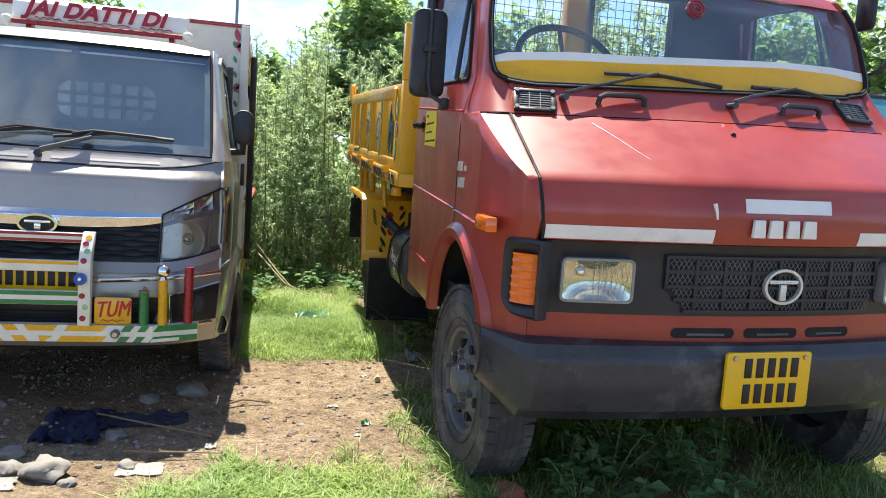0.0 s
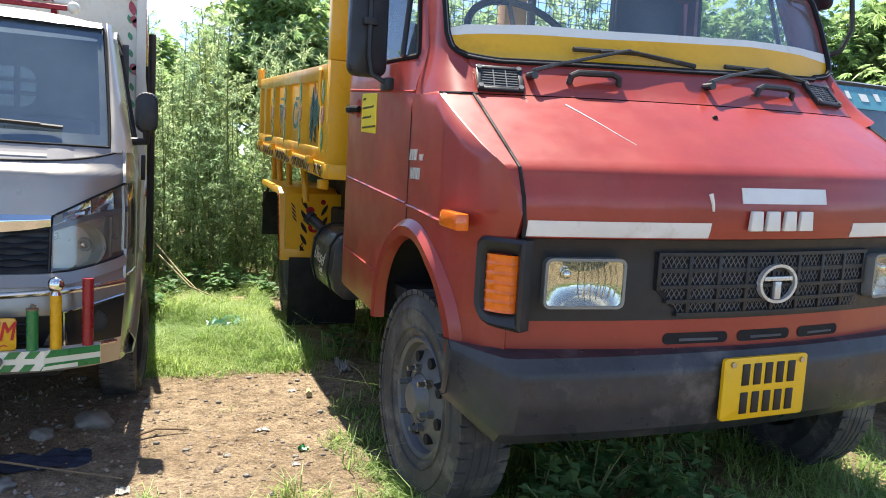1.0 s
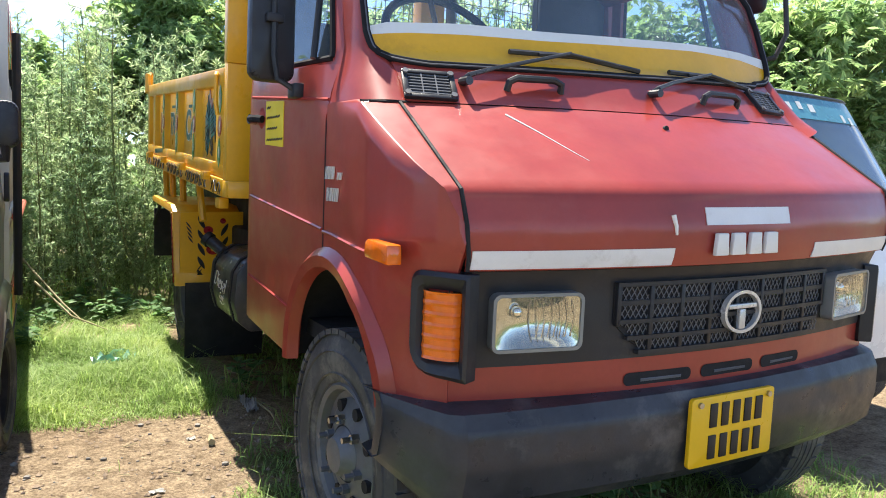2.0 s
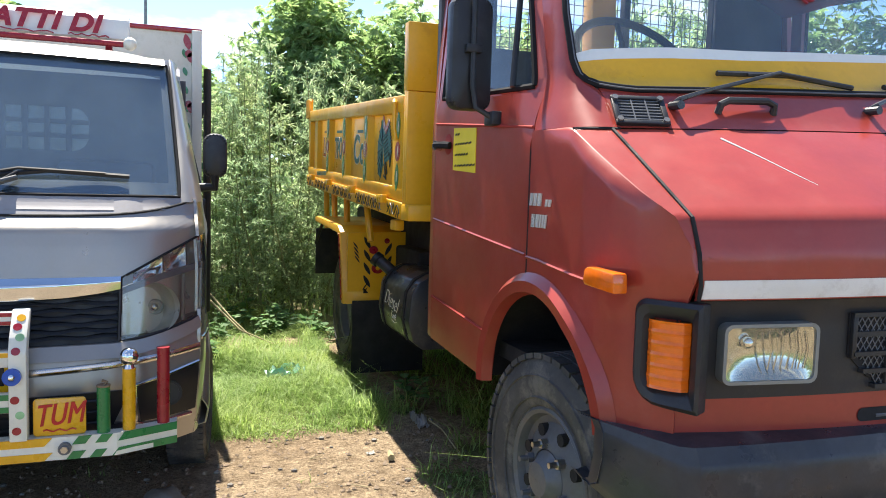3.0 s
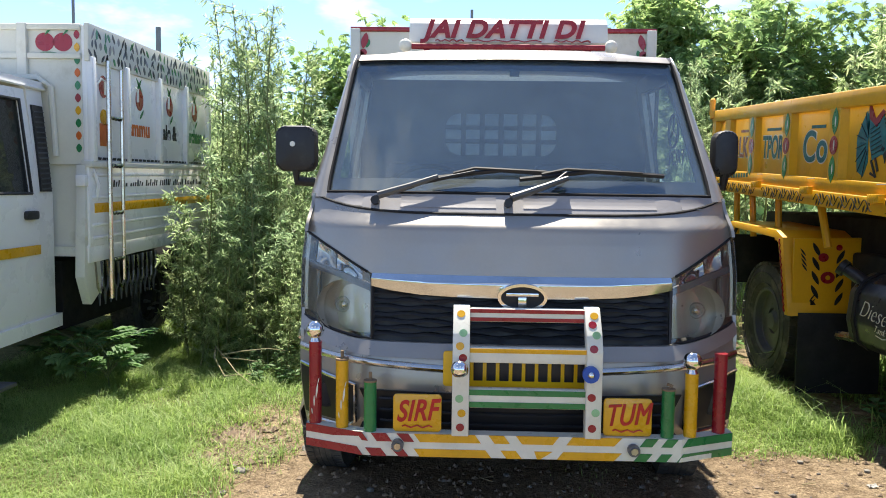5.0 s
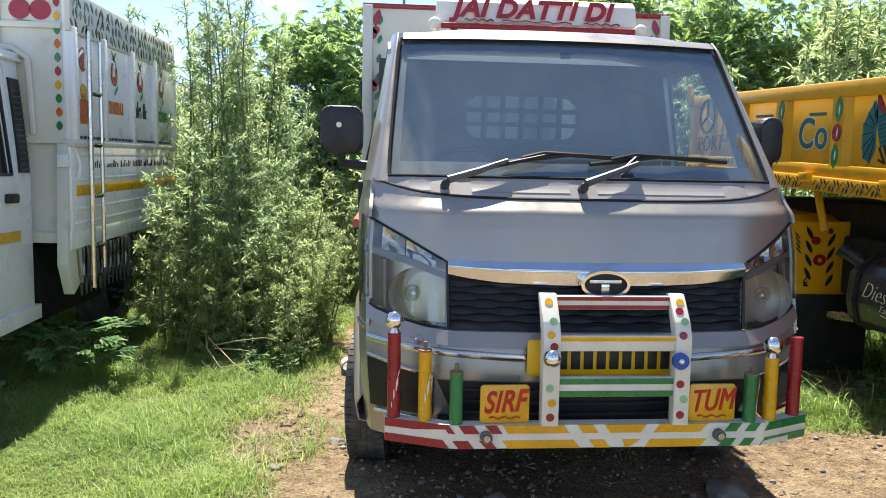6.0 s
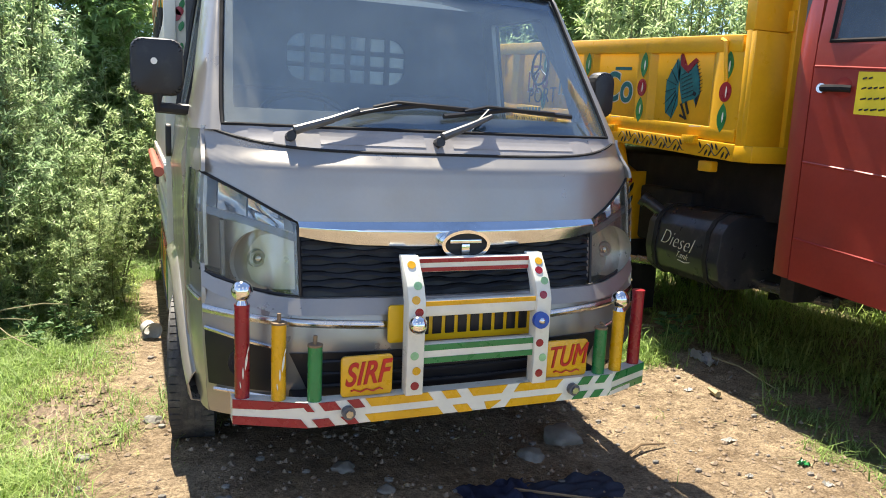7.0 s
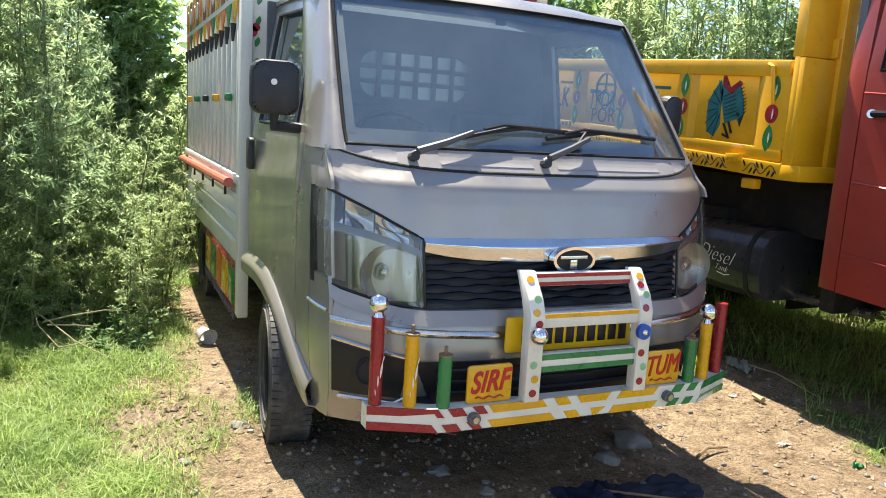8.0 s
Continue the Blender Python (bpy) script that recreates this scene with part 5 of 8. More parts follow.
# cowl below the windscreen with shallow troughs
cw = part("cowl", S(lambda u, v: (lambda s: i_front(s, lerp(min(1.262, GAPZ(s) + .004), 1.270, v), 0.002))(lerp(-0.77, 0.77, u)), 40, 8, (0, 0.02, 0)), M["silver_dark"], intra, "dark grey plastic cowl")
part("cowl_gap", T([i_front(s, GAPZ(s), .0005) for s in np.linspace(-.785, .785, 36)], .0055, 6), M["dark"], intra)
for a, b in ((-.66, -.585), (-.44, -.09), (.01, .50), (.60, .68)):
    part("cowl_trough", S(lambda u, v: i_front(lerp(a, b, u), lerp(1.214, 1.252, v) + .008 * max(0, abs(lerp(a, b, u)) - .45), 0.0045 - .003 * math.sin(math.pi * v)), 12, 4, (0, .006, 0)), M["silver_dark"], cw)
# windscreen with a black border, tinted glass
ws_rows = [(1.264, -.735, .735), (1.33, -.745, .745), (1.80, -.776, .776), (1.826, -.772, .772)]
part("windscreen", i_rows(ws_rows, -0.004, 22, 12, (0, .004, 0)), M["glass"], intra, "tinted windscreen with a black border").visible_shadow = False
wb = bmesh.new()
loop = [i_front(-rowed(ws_rows, v)[2], rowed(ws_rows, v)[0], .003) for v in np.linspace(1, 0, 12)] + [i_front(s, 1.265, .002) for s in np.linspace(-.70, .70, 14)] + [i_front(rowed(ws_rows, v)[2], rowed(ws_rows, v)[0], .003) for v in np.linspace(0, 1, 12)] + [i_front(s, 1.826, .003) for s in np.linspace(.70, -.70, 14)]
part("roof_header", S(lambda u, v: i_front(lerp(-.765, .765, u), lerp(1.826, 1.858, v), .016 - .006 * v), 24, 3, (0, .02, 0)), M["silver"], intra)
part("windscreen_seal", tube(wb, loop + loop[:1], .0065, 6), M["seal"], intra)
for rows in ([(1.268, -.735, .735), (1.318, -.740, .740)], [(1.775, -.772, .772), (1.825, -.770, .770)]):
    part("glass_border", i_rows(rows, -.0105, 20, 2, (0, .002, 0)), M["p_black"], intra, "black printed border of the glass")
for sg in (-1, 1):
    part("glass_border", S(lambda u, v: (lambda z: i_front(sg * (rowed(ws_rows, max(0, min(1, (z - 1.264) / .562)))[2] - lerp(.040, .003, u)), z, -.0105))(lerp(1.30, 1.80, v)), 3, 12, (0, .002, 0)), M["p_black"], intra)
part("inner_mirror", B(IX - .02, IX + .02, 4.505, 4.52, 1.752, 1.778, .002), M["black"], intra)
# pillars and roof
for sg in (-1, 1):
    part("front_pillar", S(lambda u, v: (lambda z: i_front(sg * lerp(float(np.interp(z, [1.26, 1.8], [.742, .782])), .80, u / .6), z, .002 + .010 * math.sin(math.pi * u / .6)) if u < .6 else i_front(sg * .80, z).lerp(i_side(float(np.interp(z, IZ, IF)) + .36, z, sg), (u - .6) / .4) + Vector((sg * .012 * math.sin(math.pi * (u - .6) / .4), -.006, 0)))(lerp(1.245, 1.86, v)), 12, 14, (-sg * .012, .02, 0)), M["silver"], intra, "grey pillar", 40)
part("roof", S(lambda u, v: Vector((IX + lerp(-1, 1, u) * .725, lerp(4.552, 5.42, v) + .10 * abs(2 * u - 1) ** 2.4 * (1 - v), float(np.interp(v, [0, .04, .1, .25, 1], [1.843, 1.868, 1.886, 1.905, 1.915])) - .055 * abs(2 * u - 1) ** 5)), 26, 14, (0, 0, -.02)), M["silver"], intra, "grey roof panel")

# chrome strip, badge, slatted grille
ch = lambda a: float(np.interp(abs(a), [0, .2, .35, .45, .525], [.902, .903, .909, .921, .936]))
crm = part("chrome_strip", S(lambda u, v: (lambda s: i_front(s, lerp(ch(s), .982, v), float(np.interp(v, [0, .06, .62, .70, 1], [.003, .012, .021, .021, .003]))))(lerp(-.522, .522, u)), 30, 16, (0, .012, 0)), M["chrome_strip"], intra, "chrome strip across the nose", 30)
be = bmesh.new()
ring(be, disc(IX, .916, .084, .047, 30), disc(IX, .916, .073, .037, 30), "y", 3.880, 3.846)
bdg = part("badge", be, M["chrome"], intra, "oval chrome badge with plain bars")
part("badge_field", P(disc(IX, .916, .074, .038, 24), "y", 3.862, 3.872), M["p_black"], bdg)
part("badge_bar", B(IX - .055, IX + .055, 3.850, 3.866, .920, .932, .002), M["chrome"], bdg)
part("badge_bar", B(IX - .014, IX + .014, 3.850, 3.866, .884, .918, .002), M["chrome"], bdg)
grl = part("grille", i_rows([(.748, -.52, .52), (.95, -.525, .525)], -.022, 24, 4), M["p_black"], intra, "black grille with waved slats")
for k in range(8):
    z = .768 + .0235 * k
    part("grille_slat", S(lambda u, v: i_front(lerp(-.512, .512, u), z + .004 * math.sin(26 * u * math.pi / 2 + k * math.pi) + lerp(0, .010, v), .004 - .01 * v), 40, 2, (0, .014, 0)), M["black"], grl)
# headlamps
TOPZ = lambda q: float(np.interp(abs(q), [.515, .60, .665, .785, .80], [.749, .757, .770, .803, .815]))
for sg in (-1, 1):

    def hl_(out, r0=0.0, r1=1.0, z0=.755, z1=1.116):
        def f(u, v):
            z = lerp(z0, z1, v)
            a = float(np.interp(z, [.755, .972, 1.018, 1.053, 1.118], [.518, .523, .600, .665, .80]))
            b = float(np.interp(z, [.755, .775, .803, .84, 1.12], [.580, .675, .785, .805, .805]))
            a, b = lerp(a, b, r0), lerp(a, b, r1)
            return i_front(sg * lerp(a, b, u), z, out)
        return f
    h = part("headlamp", S(hl_(-.085), 10, 16, (0, .01, 0)), M["lampgrey"], intra, "large swept-back headlamp")
    # side wall of the lamp, wrapping the corner
    part("lamp_side", S(lambda u, v: i_side(float(np.interp(lerp(.83, 1.118, v), IZ, IF)) + lerp(.19, .29, u), lerp(.83, 1.118, v), sg, -.012), 3, 8, (-sg * .01, 0, 0)), M["lamp_silver"], h)
    part("lens_side", S(lambda u, v: i_side(float(np.interp(lerp(.83, 1.118, v), IZ, IF)) + lerp(.19, .292, u), lerp(.83, 1.118, v), sg, .003), 3, 8, (-sg * .003, 0, 0)), M["lens_smoked"], h).visible_shadow = False
    DIV = lambda q: float(np.interp(q, [.52, .54, .666, .777, .81], [.926, .934, .976, 1.0, 1.006]))
    for a, b, mt in ((.56, .66, "reflector"), (.665, .745, "chrome_dull"), (.75, .80, "reflector")):
        part("lamp_upper_reflector", S(lambda u, v: (lambda q: i_front(sg * q, lerp(DIV(q) + .012, HLINE(q) - .008, v), -.022 - .03 * math.sin(math.pi * u) * math.sin(math.pi * v)))(lerp(a, b, u)), 8, 6, (0, .004, 0)), M[mt], h)
    part("lamp_outer_reflector", S(lambda u, v: (lambda q: i_front(sg * q, lerp(.818 + .10 * max(0, q - .76), DIV(q) - .014, v), -.030 - .02 * math.sin(math.pi * u)))(lerp(.742, .80, u)), 8, 6, (0, .004, 0)), M["lamp_silver"], h)
    part("lamp_inner_panel", S(lambda u, v: (lambda q: i_front(sg * q, lerp(.764, DIV(q) - .014, v), -.052))(lerp(.526, .728, u)), 8, 6, (0, .004, 0)), M["lamp_silver"], h)
    bm = bmesh.new()
    c = i_front(sg * .632, .858, -.020)
    lathe(bm, [(.094, -.004), (.090, .012), (.070, .036), (.040, .050), (.018, .054), (.001, .055)], 32, Matrix.Translation(c) @ pose(0, 0, 0, 0, 0, 90 - sg * 12), False)
    part("lamp_bowl", bm, M["lamp_silver"], h, "round headlamp reflector")
    bm = bmesh.new()
    lathe(bm, [(.026, .018), (.030, .030), (.020, .032), (.016, .020)], 20, Matrix.Translation(c) @ pose(0, 0, 0, 0, 0, 90 - sg * 12))
    part("bulb_ring", bm, M["lampgrey"], h)
    part("bulb_shield", ball(bmesh.new(), c + Vector((0, .020, 0)), .014), M["chrome_dull"], h)
    part("lamp_divider", S(lambda u, v: (lambda q: i_front(sg * q, DIV(q) + lerp(-.013, .011, v), -.010))(lerp(.524, .803, u)), 12, 2, (0, .03, 0)), M["interior"], h)
    part("lamp_divider", S(lambda u, v: i_front(sg * lerp(.729, .740, u), lerp(.800, .972, v), -.012), 2, 4, (0, .03, 0)), M["lampgrey"], h)
    part("lamp_rim", T([i_front(sg * q, z, .002) for q, z in [(.522, .974), (.519, .756)] + [(q, TOPZ(q) + .004) for q in (.58, .665, .73, .785, .80)]], .006, 6), M["p_black"], h)
    part("lens", S(hl_(.004, -.01, 1.01), 14, 20, (0, .003, 0)), M["lens_smoked"], h, "dusty clear lens").visible_shadow = False
    part("lamp_corner_trim", S(lambda u, v: i_side(float(np.interp(lerp(.80, 1.10, v), IZ, IF)) + lerp(.292, .318, u), lerp(.80, 1.122, v), sg, .003), 2, 8, (-sg * .012, 0, 0)), M["p_black"], intra)
    part("wing_front", S(lambda u, v: (lambda z: i_side(lerp(min(4.20, float(np.interp(z, IZ, IF)) + .165), 4.226, u), z, sg, -.001))(lerp(1.118, 1.258, v)), 6, 8, (-sg * .012, 0, 0)), M["silver"], intra, "", 40)

# bumper and lower nose


def nose(s, z, out=0.0):
    return i_front(s, z, out)


part("bumper", S(lambda u, v: (lambda s: nose(s, lerp(.335, TOPZ(s), v), .010 * math.sin(math.pi * v)))(lerp(-.80, .80, u)), 48, 18, (0, .015, 0)), M["silver"], intra, "grey bumper skin", 26)
part("bumper_shelf", S(lambda u, v: (lambda s: nose(s, lerp(TOPZ(s) - .046, TOPZ(s), v), .012 + .016 * (1 - v)))(lerp(-.80, .80, u)), 48, 3, (0, .01, 0)), M["silver"], intra, "", 20)
part("pale_trim_line", S(lambda u, v: (lambda s: nose(s, .650 + .038 * (abs(s) / .8) ** 2 + .024 * v, .014 + .006 * math.sin(math.pi * v)))(lerp(-.80, .80, u)), 40, 4, (0, .01, 0)), M["chrome_dull"], intra, "pale trim line along the bumper")
part("lower_grille", i_rows([(.44, -.50, .50), (.585, -.56, .56)], .018, 24, 3), M["p_black"], intra, "black lower intake")
for z in (.475, .515, .555):
    part("lower_grille_bar", T([nose(s, z, .022) for s in np.linspace(-.49, .49, 18)], .007, 6), M["black"], intra)
for sg in (-1, 1):
    part("fog_pocket", S(lambda u, v: (lambda q: nose(sg * q, lerp(.455, float(np.interp(q, [.575, .68, .795], [.592, .612, .636])), v), .017))(lerp(lerp(.60, .575, v), .795, u)), 8, 6, (0, .012, 0)), M["p_black"], intra, "black fog lamp pocket")
    part("fog_lamp", T([nose(sg * .69, .545, .008), nose(sg * .69, .545, .019)], .048, 18), M["black"], intra, "round dark fog lamp cover")
    part("fog_lens", T([nose(sg * .69, .545, .014), nose(sg * .69, .545, .021)], .038, 18), M["tank"], intra)
    part("fog_trim", T([nose(sg * s, z, .020) for s, z in ((.795, .642), (.68, .618), (.575, .598), (.585, .46), (.62, .435), (.78, .44))], .007, 6), M["chrome_dull"], intra)
    part("bumper_side", S(lambda u, v: i_side(lerp(float(np.interp(lerp(.335, .76, v), IZ, IF)) + .20, 4.215, u), lerp(.335, .835, v), sg, 0), 6, 14, (-sg * .012, 0, 0)), M["silver"], intra, "", 28)
    part("side_trim_line", T([i_side(y, .722 + .01 * (y - 4.0) / .2, sg, .005) for y in np.linspace(4.06, 4.212, 5)], .0065, 6), M["chrome_dull"], intra)

# number plate with plain dark bars
pl = part("number_plate", P(roundrect(IX - .264, .616, IX + .238, .736, .01), "y", 3.815, 3.825, .002), M["plate"], intra, "yellow number plate with black bars")
for k in range(10):
    part("plate_bar", B(IX - .205 + .0435 * k, IX - .174 + .0435 * k, 3.811, 3.816, .638, .714, .002), M["p_black"], pl)

# body sides: door, arch, rear corner
AY, AZ = [4.18, 4.30, 4.45, 4.60, 4.75, 4.90, 5.05, 5.20, 5.42], [.34, .375, .435, .505, .560, .595, .605, .600, .585]


def iarch(y):
    """Lower edge of the cab side: a long wheel arch that runs back to the rear of the cab."""
    return float(np.interp(y, AY, AZ))


for sg in (-1, 1):
    part("wing", S(lambda u, v: (lambda y: i_side(y, lerp(iarch(y), float(np.interp(y, [4.22, 4.35, 5.4], [1.255, 1.275, 1.275])), v), sg))(lerp(4.222, 4.40, u)), 8, 16, (-sg * .012, 0, 0)), M["silver"], intra)
    def lower(u, v):
        y = lerp(4.405, 5.30, u)
        return i_side(y, lerp(iarch(y), 1.285, v), sg, .003 + .010 * math.exp(-((lerp(iarch(y), 1.285, v) - (1.13 - .06 * u)) / .05) ** 2))
    d = part("door", S(lower, 26, 26, (-sg * .02, 0, 0)), M["silver"], intra, "grey cab door", 26)
    part("rear_corner", S(lambda u, v: i_side(lerp(5.305, 5.42, u), lerp(.585, 1.86, v), sg), 3, 16, (-sg * .02, 0, 0)), M["silver"], intra)
    part("arch_flare", S(lambda u, v: (lambda y: i_side(y, iarch(y) + lerp(-.012, .098, v), sg, float(np.interp(v, [0, .06, .6, .85, 1], [-.01, .030, .034, .018, .002]))))(lerp(4.20, 5.43, u)), 34, 10, (-sg * .006, 0, .002)), M["silver"], intra, "bulging wheel arch lip", 40)
    f = bmesh.new()
    out = [(4.40, 1.265), (4.43, 1.32), (4.60, 1.78), (4.70, 1.835), (5.30, 1.85), (5.315, 1.27)]
    inn = [(4.53, 1.305), (4.54, 1.33), (4.655, 1.72), (4.73, 1.765), (5.25, 1.785), (5.265, 1.31)]
    va = [[f.verts.new(i_side(y, z, sg, w)) for y, z in q] for q, w in ((out, .0), (inn, .0), (inn, -.03), (out, -.03))]
    for a, b in zip(va, va[1:] + va[:1]):
        for i in range(6):
            f.faces.new((a[i], a[(i + 1) % 6], b[(i + 1) % 6], b[i]))
    part("window_frame", f, M["silver"], d)
    part("window_seal", T([i_side(y, z, sg, .001) for y, z in inn + inn[:1]], .010, 6), M["black"], d)
    gl = bmesh.new()
    gl.faces.new([gl.verts.new(i_side(y, z, sg, -.012)) for y, z in inn])
    bmesh.ops.solidify(gl, geom=gl.faces[:], thickness=.004)
    part("window_pane", gl, M["glass_clear"], d).visible_shadow = False
    part("door_handle", P(roundrect(5.24, 1.09, 5.34, 1.235, .025), "x", IX + sg * .835, IX + sg * .858, .004), M["black"], d, "black door handle")
    mx = IX + sg * (.905 if sg < 0 else .868)
    w = .085 if sg < 0 else .05
    mr = part("mirror", P(roundrect(mx - w, 1.345, mx + w, 1.535, .042), "y", 4.44, 4.52, .018), M["black"], intra, "black door mirror on a short arm")
    part("mirror_arm", T([i_side(4.50, 1.30, sg, -.01), (mx, 4.48, 1.305), (mx, 4.46, 1.36)], .020, 8), M["black"], mr)
    if sg < 0:
        part("mirror_stud", T([(mx - .010, 4.434, 1.458), (mx - .010, 4.442, 1.458)], .011, 10), M["white"], mr)
    wheel("front_wheel", intra, (IX + sg * .775, 4.78, .285), .300, .170, .185, M["dark"], sg, steer=-6, nuts=5, lugs=60, label="front wheel with a black tyre", deep=.7)
    wheel("rear_wheel", intra, (IX + sg * .73, 7.42, .29), .305, .165, .185, M["dark"], sg, nuts=5, lugs=60, label="rear wheel with a black tyre", deep=.7)
    part("arch_liner", S(lambda u, v: Vector((IX + sg * lerp(.79, .50, v), 4.82 - .40 * math.cos(math.pi * u), .30 + .37 * math.sin(math.pi * u))), 14, 2, (0, 0, .01)), M["dark"], intra)
part("underbody", B(IX - .55, IX + .55, 4.0, 8.2, .30, .62, .02), M["dark"], intra)
part("front_axle", T([(IX - .7, 4.80, .285), (IX + .7, 4.80, .285)], .04, 8), M["dark"], intra)
part("rear_axle", T([(IX - .7, 7.42, .29), (IX + .7, 7.42, .29)], .05, 8), M["dark"], intra)

# wipers
for px, pz, tx, bx0, bx1 in ((-.535, 1.244, -.17, -.33, .18), (-.045, 1.240, .18, .0, .56)):
    w = part("wiper", T([i_front(px, pz, .018), i_front(px + .02, pz + .012, .040), i_front(px + .16, 1.300, .034), i_front(tx, 1.345, .030)], .010, 8, .006), M["p_black"], intra, "wiper with a grey arm and black blade")
    part("arm_cover", T([i_front(px + .01, pz + .010, .042), i_front(px + .12, 1.288, .044), i_front(px + .225, 1.325, .038)], .0145, 8, .009), M["arm_grey"], w)
    part("pivot", T([i_front(px, pz - .012, .0), i_front(px, pz - .006, .04)], .016, 8), M["black"], w)
    part("blade", T([i_front(bx0, 1.318, .014), i_front((bx0 + bx1) / 2, 1.352, .020), i_front(bx1, 1.338, .014)], .009, 6), M["p_black"], w)
    part("blade_bridge", T([i_front(lerp(bx0, bx1, .15), 1.338, .02), i_front(tx, 1.358, .032), i_front(lerp(bx0, bx1, .85), 1.347, .02)], .006, 6), M["p_black"], w)

# cab interior
part("cab_floor", B(IX - .78, IX + .78, 4.1, 5.4, .55, .62, 0), M["dark"], intra)
part("dashboard", S(lambda u, v: Vector((IX + lerp(-.72, .72, u), lerp(4.14, 4.52, v) + .12 * (2 * u - 1) ** 2, 1.235 - .03 * v)), 10, 4, (0, 0, -.4)), M["interior"], intra)
RWX = IX - .01
rw = bmesh.new()
hole = roundrect(RWX - .295, 1.465, RWX + .295, 1.685, .075, 6)
ring(rw, [(RWX + (-.75 if x < RWX else .77) if abs(x - RWX) > .22 else x, (.62 if z < 1.575 else 1.86)) for x, z in hole], hole, "y", 5.38, 5.41)
part("cab_rear_wall", rw, M["interior"], intra)
for k in range(5):
    part("rear_window_bar", B(RWX - .20 + .10 * k - .014, RWX - .20 + .10 * k + .014, 5.37, 5.384, 1.462, 1.688, .002), M["seat"], intra)
for k in range(2):
    part("rear_window_bar", B(RWX - .298, RWX + .298, 5.372, 5.386, 1.527 + .072 * k, 1.551 + .072 * k, .002), M["seat"], intra)
part("rear_window", P(roundrect(RWX - .297, 1.463, RWX + .297, 1.687, .075, 6), "y", 5.392, 5.397), M["glass_rear"], intra, "dusty rear window of the cab").visible_shadow = False
for a in (-.38, .38):
    st = part("seat", B(IX + a - .24, IX + a + .24, 4.75, 5.25, .95, 1.08, .04), M["seat"], intra)
    part("backrest", B(IX + a - .23, IX + a + .23, 5.18, 5.32, 1.0, 1.42, .05), M["seat"], st)
sm = axes((IX - .36, 4.62, 1.26), (1, 0, 0), (0, .75, .66))
stw = bmesh.new()
tube(stw, [sm @ Vector((.185 * math.cos(a), .185 * math.sin(a), 0)) for a in np.linspace(0, 2 * math.pi, 36)], .013, 8, caps=False)
stp = part("steering_wheel", stw, M["black"], intra)
part("steering_column", T([sm @ Vector((0, 0, .0)), (IX - .36, 4.3, 1.05)], .03, 8), M["black"], stp)
# ring emblem stuck on the far side window
dm = axes(i_side(4.80, 1.56, 1, -.018), (0, 1, 0), (0, 0, 1))
dc = bmesh.new()
tube(dc, [dm @ Vector((.075 * math.cos(a), .075 * math.sin(a), 0)) for a in np.linspace(0, 2 * math.pi, 28)], .006, 5, caps=False)
for a in (90, 210, 330):
    tube(dc, [dm @ Vector((0, 0, 0)), dm @ Vector((.073 * math.cos(radians(a)), .073 * math.sin(radians(a)), 0))], .005, 5)
part("window_sticker", dc, M["black"], intra, "dark ring sticker on the side window")
words("window_letters", "PORT", .10, axes(i_side(4.80, 1.435, 1, -.02), (0, -1, 0), (0, 0, 1)), M["black"], intra, bold=-.001)

# roof board and its red rail
bd = part("roof_sign", P([(5.10, 2.005), (5.12, 2.10), (5.17, 2.135), (5.21, 2.13), (5.21, 1.99), (5.16, 1.985)], "x", IX - .485, IX + .492, .004), M["white"], intra, "white sign board with red hand-painted words")
sgm = axes((IX + .005, 5.098, 2.068), (1, 0, 0), (0, .2, 1))
words("sign_letters", "JAI DATTI DI", .124, sgm @ pose(-.03, -.004, .002), M["p_red"], bd, shear=.28, bold=.005, wide=1.06)
wv = bmesh.new()
for a, b in ((-.36, -.22), (-.18, .16), (.22, .40)):
    tube(wv, [sgm @ Vector((lerp(a, b, k / 12), -.060 + .005 * math.sin(k * 1.9), .002)) for k in range(13)], .004, 4)
part("sign_flourish", wv, M["p_red"], bd)
part("roof_rail", T([(IX - .47, 5.06, 1.975), (IX + .47, 5.06, 1.975)], .014, 8), M["p_red"], intra, "red roof rail")
for a in (-.50, .50):
    part("roof_rail_ball", ball(bmesh.new(), (IX + a, 5.06, 1.98), .032), M["p_white"], intra)
    part("sign_post", B(IX + a * .8 - .015, IX + a * .8 + .015, 5.12, 5.2, 1.90, 2.0, .003), M["p_red"], intra)

